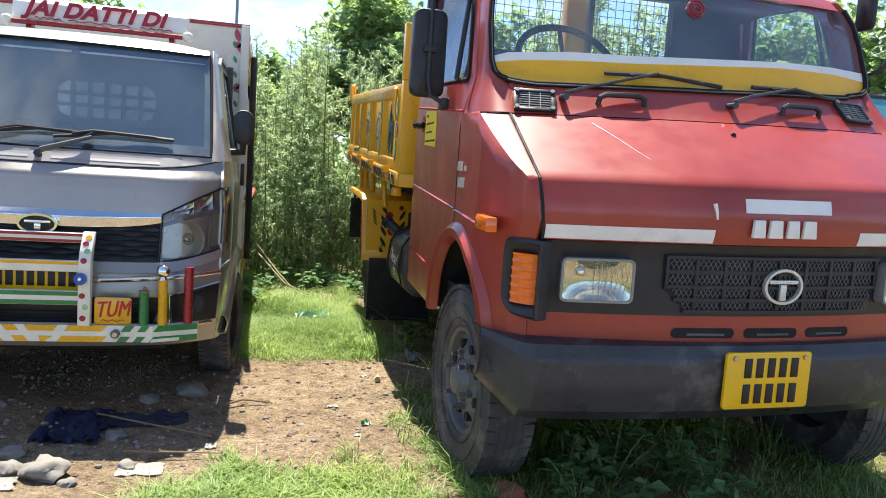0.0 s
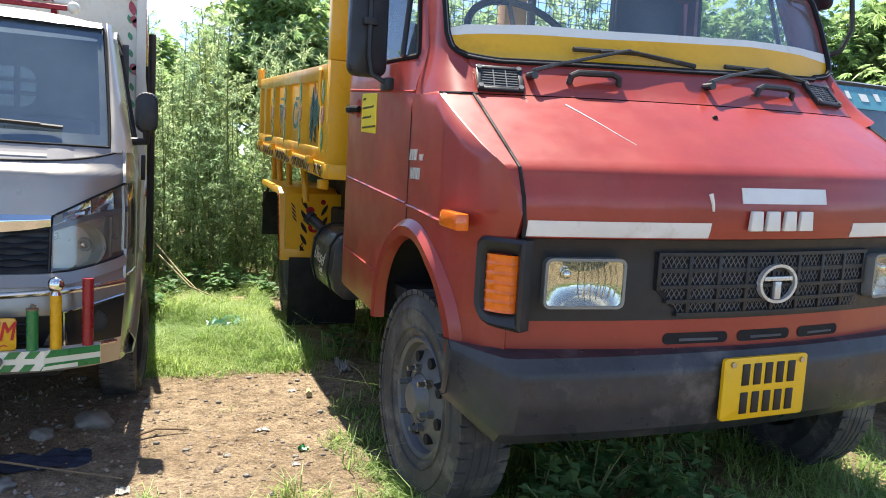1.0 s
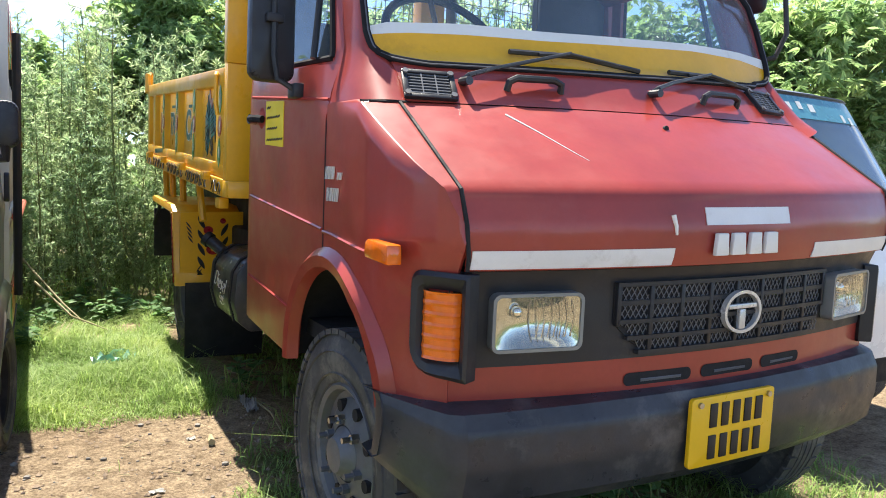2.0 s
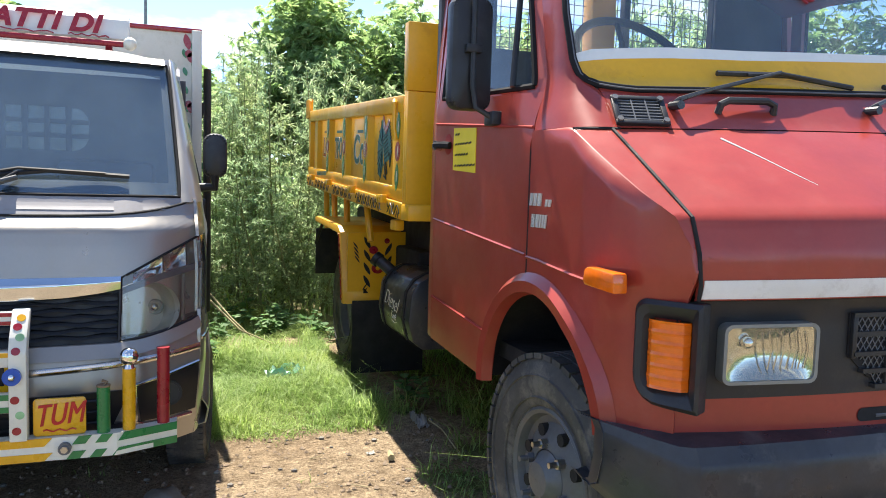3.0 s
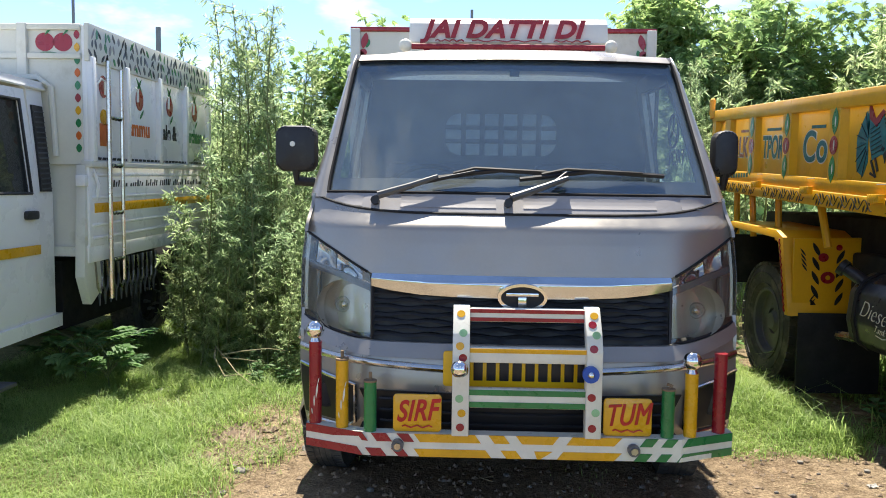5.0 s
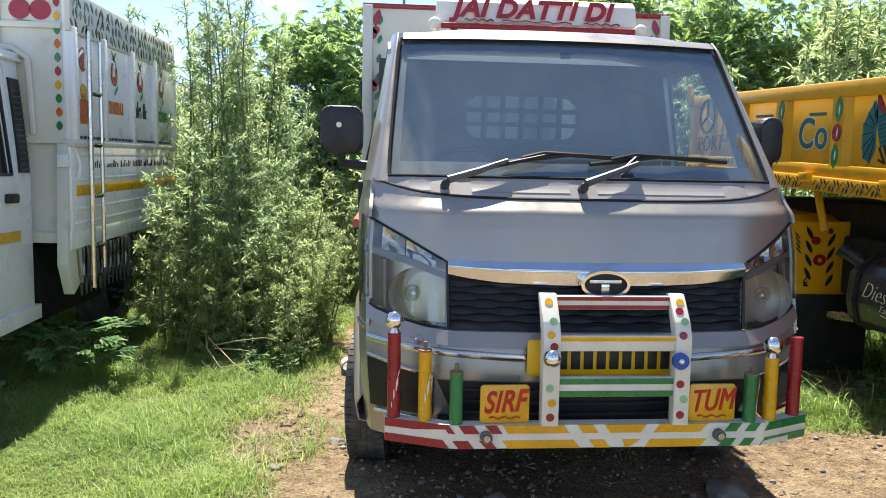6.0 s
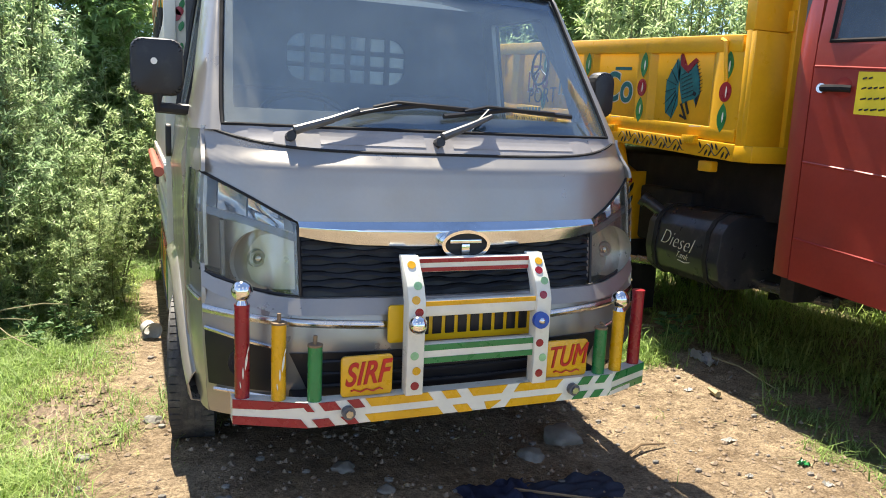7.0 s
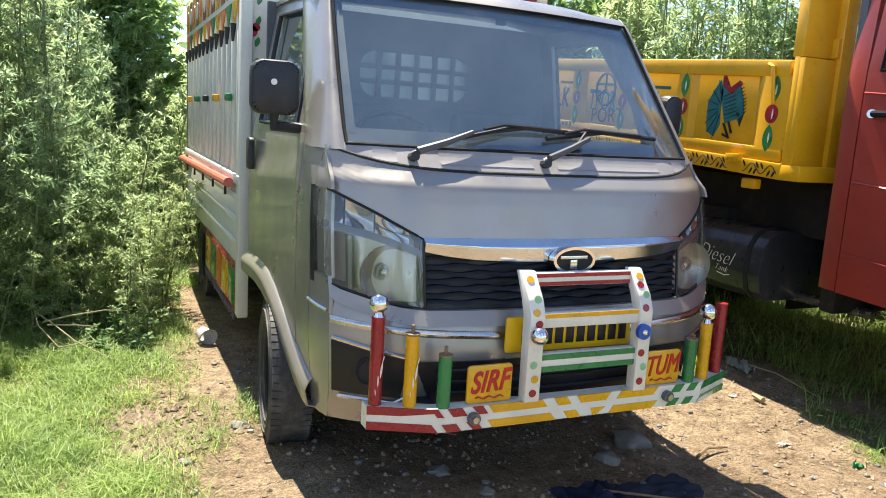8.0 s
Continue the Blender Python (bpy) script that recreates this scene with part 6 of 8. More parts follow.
# load body: cream front wall, ribbed sides, painted flowers and valance
lf_ = bmesh.new()
for a in ((-.845, .845, .62, 1.36), (-.845, -.36, 1.36, 1.74), (.36, .845, 1.36, 1.74), (-.845, .845, 1.74, 2.16)):
    box(lf_, IX + a[0], IX + a[1], 5.60, 5.64, a[2], a[3], 0)
lb = part("load_body_front", lf_, M["cream"], intra, "cream front wall of the load body")
part("front_wall_cap", B(IX - .85, IX + .85, 5.585, 5.66, 2.155, 2.18, .004), M["p_red"], lb)
for a in (-.80, .80):
    fm = axes((IX + a, 5.597, 1.52), (1, 0, 0), (0, 0, 1))
    sgn_ = 1 if a > 0 else -1
    for k in range(12):
        flat("painted_leaf", [leaf_outline(.018 * (1 if k % 2 else -1) - .002 * sgn_ * k, .02 + .05 * k, .026, .05, .25 if k % 2 else -.25)], fm, M["p_green"], lb)
    for zz in (.22, .50):
        for o in (disc(0, zz, .030), disc(.022, zz + .02, .02), disc(-.022, zz + .02, .02)):
            flat("painted_petal", [o], fm @ pose(0, 0, .002), M["p_red"], lb)
    flat("painted_bud", [leaf_outline(-.02 * sgn_, .585, .04, .09, -.2 * sgn_)], fm @ pose(0, 0, .002), M["p_red"], lb)
part("load_floor", B(IX - .83, IX + .83, 5.62, 8.28, .60, .68, 0), M["cream"], intra)
for sg in (-1, 1):
    x = IX + sg * .845
    o = lambda d: x - sg * d
    q = lambda a, b: (min(o(a), o(b)), max(o(a), o(b)))
    sd = part("load_side", B(*q(.02, .035), 5.62, 8.30, 1.00, 2.16, .002), M["cream"], intra, "ribbed cream side of the load body")
    for k in range(14):
        y = 5.72 + .19 * k
        part("side_rib", B(*q(.0, .024), y - .028, y + .028, 1.04, 1.78, .010), M["cream"], sd)
    part("side_lower", B(*q(.005, .035), 5.60, 8.30, .56, 1.005, .004), M["cream"], sd)
    for z in (.66, .78, .90):
        part("side_swage", B(*q(-.006, .01), 5.64, 8.28, z, z + .035, .006), M["cream"], sd)
    part("side_rail", B(*q(-.012, .035), 5.58, 8.32, .985, 1.03, .006), M["cream"], sd)
    part("corner_post", B(*q(-.004, .05), 5.575, 5.66, .30, 2.17, .006), M["cream"], sd)
    part("valance", B(*q(-.004, .03), 5.62, 8.30, 1.90, 2.16, .003), M["cream"], sd, "painted valance with hanging points")
    for k in range(12):
        y = 5.70 + .215 * k
        part("valance_point", P([(y, 1.90), (y + .20, 1.90), (y + .10, 1.775)], "x", o(-.006), o(.0)), M[("p_yellow", "p_green", "p_orange")[k % 3]], sd)
        part("valance_tassel", T([(o(-.010), y + .10, 1.79), (o(-.012), y + .10, 1.70)], .016, 6, .006), M["p_black"], sd)
        part("valance_motif", P(roundrect(y + .01, 1.93, y + .19, 2.14, .02), "x", o(-.006), o(-.003)), M[("p_red", "p_yellow")[k % 2]], sd)
        part("valance_motif_heart", P(disc(y + .10, 2.035, .055, .06), "x", o(-.008), o(-.0055)), M[("p_white", "p_orange")[k % 2]], sd)
    part("side_bar", T([(o(-.035), 5.72, .985), (o(-.035), 8.30, .945)], .026, 10), M["pipe_red"], sd, "salmon-red bumper pipe")
    for k in range(5):
        part("bar_hook", T([(o(.0), 5.80 + .5 * k, .985 - .008 * k), (o(-.04), 5.80 + .5 * k, .955 - .008 * k), (o(-.04), 5.80 + .5 * k, .915 - .008 * k)], .008, 6), M["black"], sd)
        part("side_latch", B(*q(-.035, .0), 5.86 + .5 * k, 5.93 + .5 * k, 1.40, 1.44, .008), M[("p_green", "p_yellow", "black", "p_green", "p_yellow")[k]], sd)
    br = part("skirt_board", B(*q(-.002, .02), 5.66, 6.95, .30, .57, .003), M["p_red"], sd, "painted skirt board")
    for k in range(5):
        part("skirt_panel", B(*q(-.006, .0), 5.68 + .25 * k, 5.90 + .25 * k, .33, .53, .002), M[("p_green", "p_yellow", "p_orange", "p_green", "p_yellow")[k]], br)
    for k in range(16):
        part("skirt_fringe", T([(o(-.004), 5.67 + .08 * k, .30), (o(-.004), 5.70 + .08 * k, .265), (o(-.004), 5.73 + .08 * k, .30)], .006, 5), M["rim"], br)
part("tailboard", B(IX - .845, IX + .845, 8.28, 8.32, .60, 2.16, .006), M["lampgrey"], intra)
for sg in (-1, 1):
    part("mud_flap", B(IX + sg * .70 - .1, IX + sg * .70 + .1, 7.80, 7.81, .15, .56, 0), M["dark"], intra)
# dark tarpaulin pole along the far side
part("tarpaulin_roll", T([(IX + .885, 5.72, 1.98), (IX + .885, 5.72, .55)], .022, 8), M["black"], intra, "black strap hanging down the load body")

# bull bar in painted stripes
def gy(s):
    return 3.735 + .44 * max(0, abs(s) - .52)


gd = part("bull_bar", S(lambda u, v: (lambda s: Vector((IX + s, gy(s), lerp(.400, .476, v))))(lerp(-.730, .711, u)), 30, 2, (0, .05, 0)), M["p_white"], intra, "bull bar painted in red, yellow and green stripes", 20)


def stripe(material, pts):
    """A painted panel on the bar: outline in (across, height)."""
    bm = bmesh.new()
    f = [bm.verts.new((IX + a, gy(a) - .0025, b)) for a, b in pts]
    k = [bm.verts.new((IX + a, gy(a) + .001, b)) for a, b in pts]
    bm.faces.new(f)
    n = len(pts)
    for i in range(n):
        bm.faces.new((f[i], f[(i + 1) % n], k[(i + 1) % n], k[i]))
    part("painted_stripe", bm, M[material], gd)


for z0, z1 in ((.400, .426), (.449, .476)):
    up = z0 > .44
    d = .018 if up else 0
    stripe("p_red", [(-.730, z0), (-.525 + d, z0), (-.545 + d, z1), (-.730, z1)])
    stripe("p_red", [(-.495 + d, z0), (-.445 + d, z0), (-.465 + d, z1), (-.515 + d, z1)])
    stripe("p_red", [(-.405 + d, z0), (-.372 + d, z0), (-.392 + d, z1), (-.430 + d, z1)])
    stripe("p_yellow", [(-.335, z0), (-.135 if up else -.10, z0), (-.155 if up else -.12, z1), (-.355, z1)])
    stripe("p_yellow", [(-.09 if up else -.05, z0), (-.04 if up else .0, z0), (-.06 if up else -.02, z1), (-.11 if up else -.07, z1)])
    stripe("p_yellow", [(.0 if up else .05, z0), (.08 if up else .06, z0), (.10 if up else .10, z1), (-.02 if up else .04, z1)] if not up else [(.0, z0), (.10, z0), (.12, z1), (-.02, z1)])
    stripe("p_yellow", [(.145 if up else .115, z0), (.30, z0), (.325, z1), (.165 if up else .135, z1)])
    stripe("p_green", [(.365 + d, z0), (.405 + d, z0), (.425 + d, z1), (.385 + d, z1)])
    stripe("p_green", [(.435 + d, z0), (.470 + d, z0), (.490 + d, z1), (.455 + d, z1)])
    stripe("p_green", [(.505 + d, z0), (.711, z0), (.711, z1), (.525 + d, z1)])
for a in (-.408, .362):
    bl = part("bar_bolt", T([(IX + a, 3.735, .440), (IX + a, 3.715, .440)], .020, 12), M["rim"], gd)
    part("bolt_head", T([(IX + a, 3.716, .440), (IX + a, 3.708, .440)], .012, 6), M["steel"], bl)
for a in (-.52, .50):
    part("bar_bracket", B(IX + a - .03, IX + a + .03, 3.76, 4.1, .40, .46, .004), M["dark"], gd)
for s, top, mt, knob in ((-.701, .753, "p_red", 1), (-.602, .706, "p_yellow", 2), (-.503, .643, "p_green", 2), (.477, .634, "p_green", 3), (.556, .683, "p_yellow", 1), (.665, .741, "p_red", 0)):
    y = gy(s) + .025
    tl = .012 if s < -.55 else 0
    ps = part("bar_post", T([(IX + s, y, .472), (IX + s, y, top)], .0215, 14), M[mt], gd, "painted upright post")
    for j_ in range(4 if s < -.6 else 0):
        flat("paint_chip", [leaf_outline(.002 * (j_ - 1), 0, .003 + .0015 * (j_ % 3), .022 + .016 * (j_ % 3), .12 * (j_ - 1))], axes((IX + s - .004 + .004 * j_, y - .0212, lerp(.50, .64, (j_ + .6) / 4)), (1, 0, 0), (0, 0, 1)), M["p_white"], ps)
    part("post_cap", T([(IX + s, y, top - .002), (IX + s, y, top + .004)], .0225, 14), M["wood"] if knob in (2, 3) else M[mt], ps)
    if knob == 1:
        part("chrome_collar", T([(IX + s, y, top), (IX + s, y, top + .022)], .021, 12, .012), M["chrome"], ps)
        part("chrome_ball", ball(bmesh.new(), (IX + s, y, top + .044), .031, 20), M["chrome"], ps, "polished chrome ball")
    elif knob == 2:
        part("post_rod", T([(IX + s, y, top), (IX + s, y, top + .030)], .006, 6), M["wood"], ps)
    elif knob == 3:
        part("post_splinter", T([(IX + s, y, top), (IX + s + .01, y, top + .014), (IX + s - .005, y, top + .018)], .006, 6), M["wood"], ps)
# centre frame
for s0, s1 in ((-.232, -.176), (.202, .254)):
    up_ = part("frame_upright", P([(3.722, .474), (3.722, .76), (3.742, .81), (3.806, .893), (3.838, .893), (3.785, .81), (3.765, .76), (3.765, .474)], "x", IX + s0, IX + s1, .004), M["p_white"], gd, "white upright with painted dots")
    dots = ((.505, "p_red", .0), (.552, "p_yellow", .004), (.600, "p_lightgreen", -.004), (.735, "p_red", .006), (.772, "p_yellow", -.004), (.812, "p_lightgreen", .006), (.868, "p_yellow", -.002)) if s0 < 0 else ((.510, "p_red", -.004), (.562, "p_lightgreen", .006), (.612, "p_red", -.008), (.770, "p_red", -.004), (.812, "p_lightgreen", .006), (.842, "p_red", -.004), (.868, "p_yellow", .004))
    for z, mt, dx in dots:
        y = float(np.interp(z, [.76, .81, .893], [3.722, 3.742, 3.806]))
        bm = P(disc(0, 0, .0135, .013, 14), "y", -.002, .0)
        bmesh.ops.transform(bm, matrix=Matrix.Translation((IX + (s0 + s1) / 2 + dx, y, z)) @ pose(0, 0, 0, float(np.interp(z, [.75, .78, .81, .82], [0, -22, -22, -37]))), verts=bm.verts[:])
        part("painted_dot", bm, M[mt], up_)
for z0, z1, ya, mats in ((.840, .886, 3.80, ("p_red", "p_white", "p_red")), (.716, .767, 3.735, ("p_white", "p_white", "p_yellow")), (.566, .631, 3.735, ("p_green", "p_white", "p_green"))):
    cb = part("cross_bar", B(IX - .178, IX + .204, ya, ya + .032, z0, z1, .006), M["p_white"], gd, "striped cross bar")
    h = z1 - z0
    for k, mt in enumerate(mats):
        if mt != "p_white":
            part("bar_stripe", B(IX - .176, IX + .202, ya - .002, ya + .004, z0 + h * (k / 3) + (.003 if k == 0 else 0), z0 + h * ((k + 1) / 3) - (.003 if k == 2 else 0), 0), M[mt], cb)
fb = part("frame_stud", ball(bmesh.new(), (IX - .208, 3.70, .703), .029, 18), M["chrome"], gd, "polished chrome ball stud")
sb_ = bmesh.new()
ring(sb_, disc(IX + .214, .690, .027, .027, 20), disc(IX + .214, .690, .010, .010, 20), "y", 3.722, 3.706)
part("blue_stud", sb_, M["p_blue"], gd, "blue washer with a chrome nut")
part("stud_nut", ball(bmesh.new(), (IX + .214, 3.706, .690), .012, 10), M["chrome"], gd)
for s0, s1, body in ((-.426, -.266, "SIRF"), (.266, .424, "TUM")):
    bo = part("word_plate", P(roundrect(IX + s0, .478, IX + s1, .603, .012), "y", 3.752, 3.762, .002), M["p_yellow"], gd, "yellow plate with a red hand-painted word")
    words("word_letters", body, .098 if body == "SIRF" else .104, axes((IX + (s0 + s1) / 2 - .004, 3.7505, .546), (1, 0, .06), (0, 0, 1)), M["p_letter"], bo, shear=.36, bold=.0022 if body == "SIRF" else 0.0, wide=.74 if body == "SIRF" else .66)
    if body == "TUM":
        words("word_letters", body, .104, axes((IX + (s0 + s1) / 2 - .001, 3.7512, .5465), (1, 0, .06), (0, 0, 1)), M["p_letter"], bo, shear=.36, wide=.66)
    wv = bmesh.new()
    tube(wv, [(IX + lerp(s0 + .03, s1 - .03, k / 10), 3.750, .496 + .004 * math.sin(k * 1.6)) for k in range(11)], .0028, 4)
    part("word_flourish", wv, M["p_letter"], bo)

# ---- white lorry with a painted load body ----
WX = -3.52
wt = thing("white_lorry", (-4.35, 6.2, 0), "white lorry with a painted high-sided load body, parked in weeds", "truck")
WY0, WY1 = 5.85, 8.00
wz = lambda y, z: z + .020 * (y - WY0)


def wbox(x0, x1, y0, y1, z0, z1, bev=.005):
    bm = B(x0, x1, y0, y1, z0, z1, bev)
    for v in bm.verts:
        v.co.z = wz(v.co.y, v.co.z)
    return bm


part("load_front", wbox(-5.25, WX, WY0, WY0 + .04, 1.40, 2.24), M["cream"], wt, "cream front wall of the load body")
part("load_front_panel", wbox(-5.2, WX - .035, WY0 + .03, WY0 + .05, .85, 1.42, 0), M["cream"], wt)
part("front_post", wbox(-3.90, -3.84, WY0 - .03, WY0 + .01, 1.72, 2.24, .006), M["cream"], wt)
for z in (2.03, 2.20):
    part("front_rail", wbox(-5.2, WX, WY0 - .02, WY0 + .01, z, z + .035, .006), M["cream"], wt)
part("front_pipe", T([(-4.6, WY0 - .02, 1.92), (-3.78, WY0 - .02, 1.92), (-3.70, WY0 - .02, 1.86), (-3.68, WY0 - .02, 1.45)], .018, 8), M["cream"], wt)
ap = axes((-3.685, WY0 - .004, 2.135), (1, 0, 0), (0, 0, 1))
for a in (-.055, .055):
    part("painted_apple", P([(-3.685 + x, 2.135 + z) for x, z in disc(a, -.005, .058, .055)], "y", WY0 - .003, WY0 - .001), M["p_red"], wt, "painted red apple")
    flat("painted_leaf", [leaf_outline(a, .062, .016, .06, .9)], ap, M["p_green"], wt)
flat("painted_leaf", [leaf_outline(0, -.075, .02, .16)], ap @ pose(0, 0, 0, 0, 0, 84) @ pose(-.075, .075, 0), M["p_green"], wt)
ws_ = part("load_side", wbox(WX, WX + .03, WY0, WY1, 1.42, 2.23, .003), M["whitetruck"], wt, "white load body side with painted panels")
part("top_valance", wbox(WX + .02, WX + .05, WY0 - .01, WY1, 2.02, 2.245, .004), M["cream"], ws_, "valance with rows of dark painted motifs")
gv = random.Random(12)
for r in range(3):
    for k in range(36):
        y = WY0 + .03 + .058 * k + gv.uniform(-.01, .01)
        part("valance_motif", P([(p, wz(y, 2.062 + .066 * r + q)) for p, q in leaf_outline(y, gv.uniform(-.008, .008), gv.uniform(.018, .034), gv.uniform(.045, .075), gv.uniform(-.9, .9))], "x", WX + .049, WX + .0525), M[gv.choice(("p_black", "rim", "rim", "silver_dark", "p_green"))], ws_)
for k, y in enumerate((5.85, 6.32, 6.86, 7.39, 7.93)):
    part("side_post", wbox(WX + .02, WX + .065, y, y + .055, 1.42, 2.05, .008), M["whitetruck"], ws_)
    part("load_hook", T([(WX + .04, y + .08, wz(y, 1.88)), (WX + .07, y + .10, wz(y, 1.93)), (WX + .07, y + .15, wz(y, 1.92)), (WX + .06, y + .17, wz(y, 1.84))], .008, 6), M["whitetruck"], ws_)
for k, (y, word, mt) in enumerate(((6.58, "Jammu", "p_orange"), (7.12, "Sale &", "p_black"), (7.66, "Purchase", "p_green"))):
    m_ = axes((WX + .0315, y, wz(y, 1.86)), (0, 1, .02), (0, 0, 1))
    flat("painted_fruit", [disc(0, 0, .062, .075)], m_, M["p_red"], ws_)
    for lf_o in (leaf_outline(-.04, .10, .03, .09, .9), leaf_outline(.04, .10, .03, .09, -.9), leaf_outline(0, -.10, .03, .07, .9)):
        flat("painted_leaf", [lf_o], m_, M["p_green"], ws_)
    if word:
        words("side_letters", word, .155, axes((WX + .0315, y - .03, wz(y, 1.655)), (0, 1, .02), (0, 0, 1)), M[mt], ws_, bold=.005, wide=.90 if len(word) < 6 else .80 if len(word) < 7 else .66)
m_ = axes((WX + .0315, 6.05, wz(6.05, 1.86)), (0, 1, .02), (0, 0, 1))
flat("painted_fruit", [disc(0, .03, .055, .07)], m_, M["p_red"], ws_)
flat("painted_basket", [rect(-.06, -.34, .06, -.20)], m_, M["p_orange"], ws_)
flat("painted_basket_fruit", [disc(0, -.16, .05)], m_, M["p_yellow"], ws_)
for k in range(10):
    part("corner_leaf", P([(-3.545 + a, 1.50 + .075 * k + b) for a, b in leaf_outline(0, 0, .035, .055)], "y", WY0 - .005, WY0 - .002), M[("p_green", "p_orange", "p_green", "p_yellow", "p_red")[k % 5]], wt)
lw = part("lower_side", wbox(WX - .005, WX + .035, WY0 - .01, WY1, .90, 1.40, .004), M["whitetruck"], wt, "white lower side with an orange stripe")
part("side_cap", wbox(WX - .01, WX + .06, WY0 - .02, WY1, 1.385, 1.425, .006), M["cream"], lw)
for k in range(31):
    y = WY0 + .066 * k
    part("edge_mark", P([(y, wz(y, 1.432)), (y + .04, wz(y, 1.432)), (y + .05, wz(y, 1.448)), (y + .01, wz(y, 1.448))], "x", WX + .050, WX + .055), M["p_black"], lw)
part("orange_stripe", wbox(WX + .03, WX + .038, WY0 + .05, WY1, 1.105, 1.165, .001), M["p_yellow"], lw)
for k in range(46):
    y = WY0 + .30 + .036 * k
    if k % 7 == 6:
        continue
    h_ = gv.uniform(.022, .048)
    part("lettering_bar", P([(y, wz(y, 1.262)), (y + gv.uniform(.010, .026), wz(y, 1.262)), (y + .026, wz(y, 1.262 + h_)), (y + .010, wz(y, 1.262 + h_))], "x", WX + .034, WX + .0375), M["p_black"], lw)
for z in (.94, 1.02, 1.19, 1.33):
    part("side_swage", wbox(WX + .03, WX + .042, WY0 + .02, WY1, z, z + .02, .004), M["whitetruck"], lw)
part("bottom_rail", wbox(WX - .02, WX + .03, WY0 - .02, WY1, .80, .91, .006), M["whitetruck"], wt)
part("load_floor", wbox(-5.2, WX, WY0, WY1, .84, .90, 0), M["cream"], wt)
part("far_side", wbox(-5.25, -5.20, WY0, WY1, .84, 2.24, 0), M["cream"], wt)
part("corner_gusset", P([(WY0 - .02, 1.40), (WY0 + .16, 1.40), (WY0 + .16, .62), (WY0 + .02, .54), (WY0 - .06, .72)], "x", WX - .04, WX + .02, .005), M["cream"], wt)
ld = part("ladder", T([(WX + .075, 6.02, .56), (WX + .075, 6.03, 2.05)], .016, 8), M["chrome_dull"], wt, "white ladder with chequered rungs")
part("ladder_rail", T([(WX + .075, 6.20, .66), (WX + .075, 6.21, 2.02)], .013, 8), M["chrome_dull"], ld)
for k in range(4):
    z = .80 + .30 * k
    part("ladder_rung", T([(WX + .075, 6.02, z), (WX + .075, 6.205, z + .01)], .011, 8), M["chrome_dull"], ld)
    for j in range(4):
        part("rung_band", T([(WX + .075, 6.03 + .045 * j, z + .001), (WX + .075, 6.05 + .045 * j, z + .003)], .0125, 8), M["p_black"], ld)
# hanging chain skirt
for k in range(12):
    y = 5.92 + .075 * k
    part("chain_loop", T([(WX + .02, y, .80), (WX + .025, y + .02, .64), (WX + .025, y + .05, .60), (WX + .025, y + .08, .64), (WX + .02, y + .10, .80)], .008, 5), M[("steel", "rim", "steel", "rim")[k % 4]], wt)
    part("chain_tassel", T([(WX + .02, y + .05, .60), (WX + .022, y + .05, .52)], .010, 5, .004), M["rim"], wt)
# latch gear on the gusset
part("latch_rod", T([(WX + .03, 5.90, 1.38), (WX + .06, 5.91, 1.28), (WX + .03, 5.93, 1.18)], .012, 6), M["whitetruck"], wt)
part("latch_plate", B(WX - .03, WX + .03, 5.80, 5.86, 1.27, 1.34, .005), M["whitetruck"], wt)
# cab
cab_s = lambda y, z: -3.70 - .10 * max(0, z - 1.2) ** 1.2


def wside(y, z, out=0.0):
    return Vector((cab_s(y, z) + out, y, z))


part("cab_side", S(lambda u, v: wside(lerp(4.20, 5.82, u), lerp(.42, 1.22, v)), 12, 12, (-.03, 0, 0)), M["whitetruck"], wt, "white cab side")
wd = part("door", S(lambda u, v: wside(lerp(4.45, 5.66, u), lerp(.52, 1.21, v), .008 + .006 * math.exp(-((v - .93) / .05) ** 2)), 12, 14, (-.01, 0, 0)), M["whitetruck"], wt, "white cab door")
part("door_stripe", S(lambda u, v: wside(lerp(4.46, 5.65, u), lerp(.87, .925, v), .0165), 4, 1, (-.004, 0, 0)), M["p_yellow"], wd)
part("door_handle", P(roundrect(5.50, 1.075, 5.62, 1.125, .015), "x", -3.695, -3.668, .004), M["black"], wd)
part("sill", S(lambda u, v: wside(lerp(4.2, 5.86, u), lerp(.38, .46, v) + .03 * u, .02), 8, 2, (-.1, 0, 0)), M["whitetruck"], wt)
wf = bmesh.new()
out_ = [(4.42, 1.20), (4.60, 1.80), (5.62, 1.82), (5.66, 1.20)]
in_ = [(4.55, 1.225), (4.70, 1.74), (5.56, 1.755), (5.58, 1.225)]
va = [[wf.verts.new(wside(y, z, w)) for y, z in q] for q, w in ((out_, .01), (in_, .01), (in_, -.03), (out_, -.03))]
for a, b in zip(va, va[1:] + va[:1]):
    for i in range(4):
        wf.faces.new((a[i], a[(i + 1) % 4], b[(i + 1) % 4], b[i]))
part("window_frame", wf, M["whitetruck"], wd)
wg = bmesh.new()
wg.faces.new([wg.verts.new(wside(y, z, -.005)) for y, z in in_])
bmesh.ops.solidify(wg, geom=wg.faces[:], thickness=.005)
part("window_pane", wg, M["glass_dark"], wd, "dark window glass")
part("window_seal", T([wside(y, z, .012) for y, z in in_ + in_[:1]], .010, 6), M["black"], wd)
vt = part("rear_vent", S(lambda u, v: wside(lerp(5.685, 5.795, u), lerp(1.235, 1.74, v), .012), 3, 8, (-.02, 0, 0)), M["black"], wt, "black louvred vent panel")
for k in range(16):
    part("louvre", T([wside(5.69, 1.25 + .03 * k, .014), wside(5.79, 1.255 + .03 * k, .014)], .005, 5), M["interior"], vt)
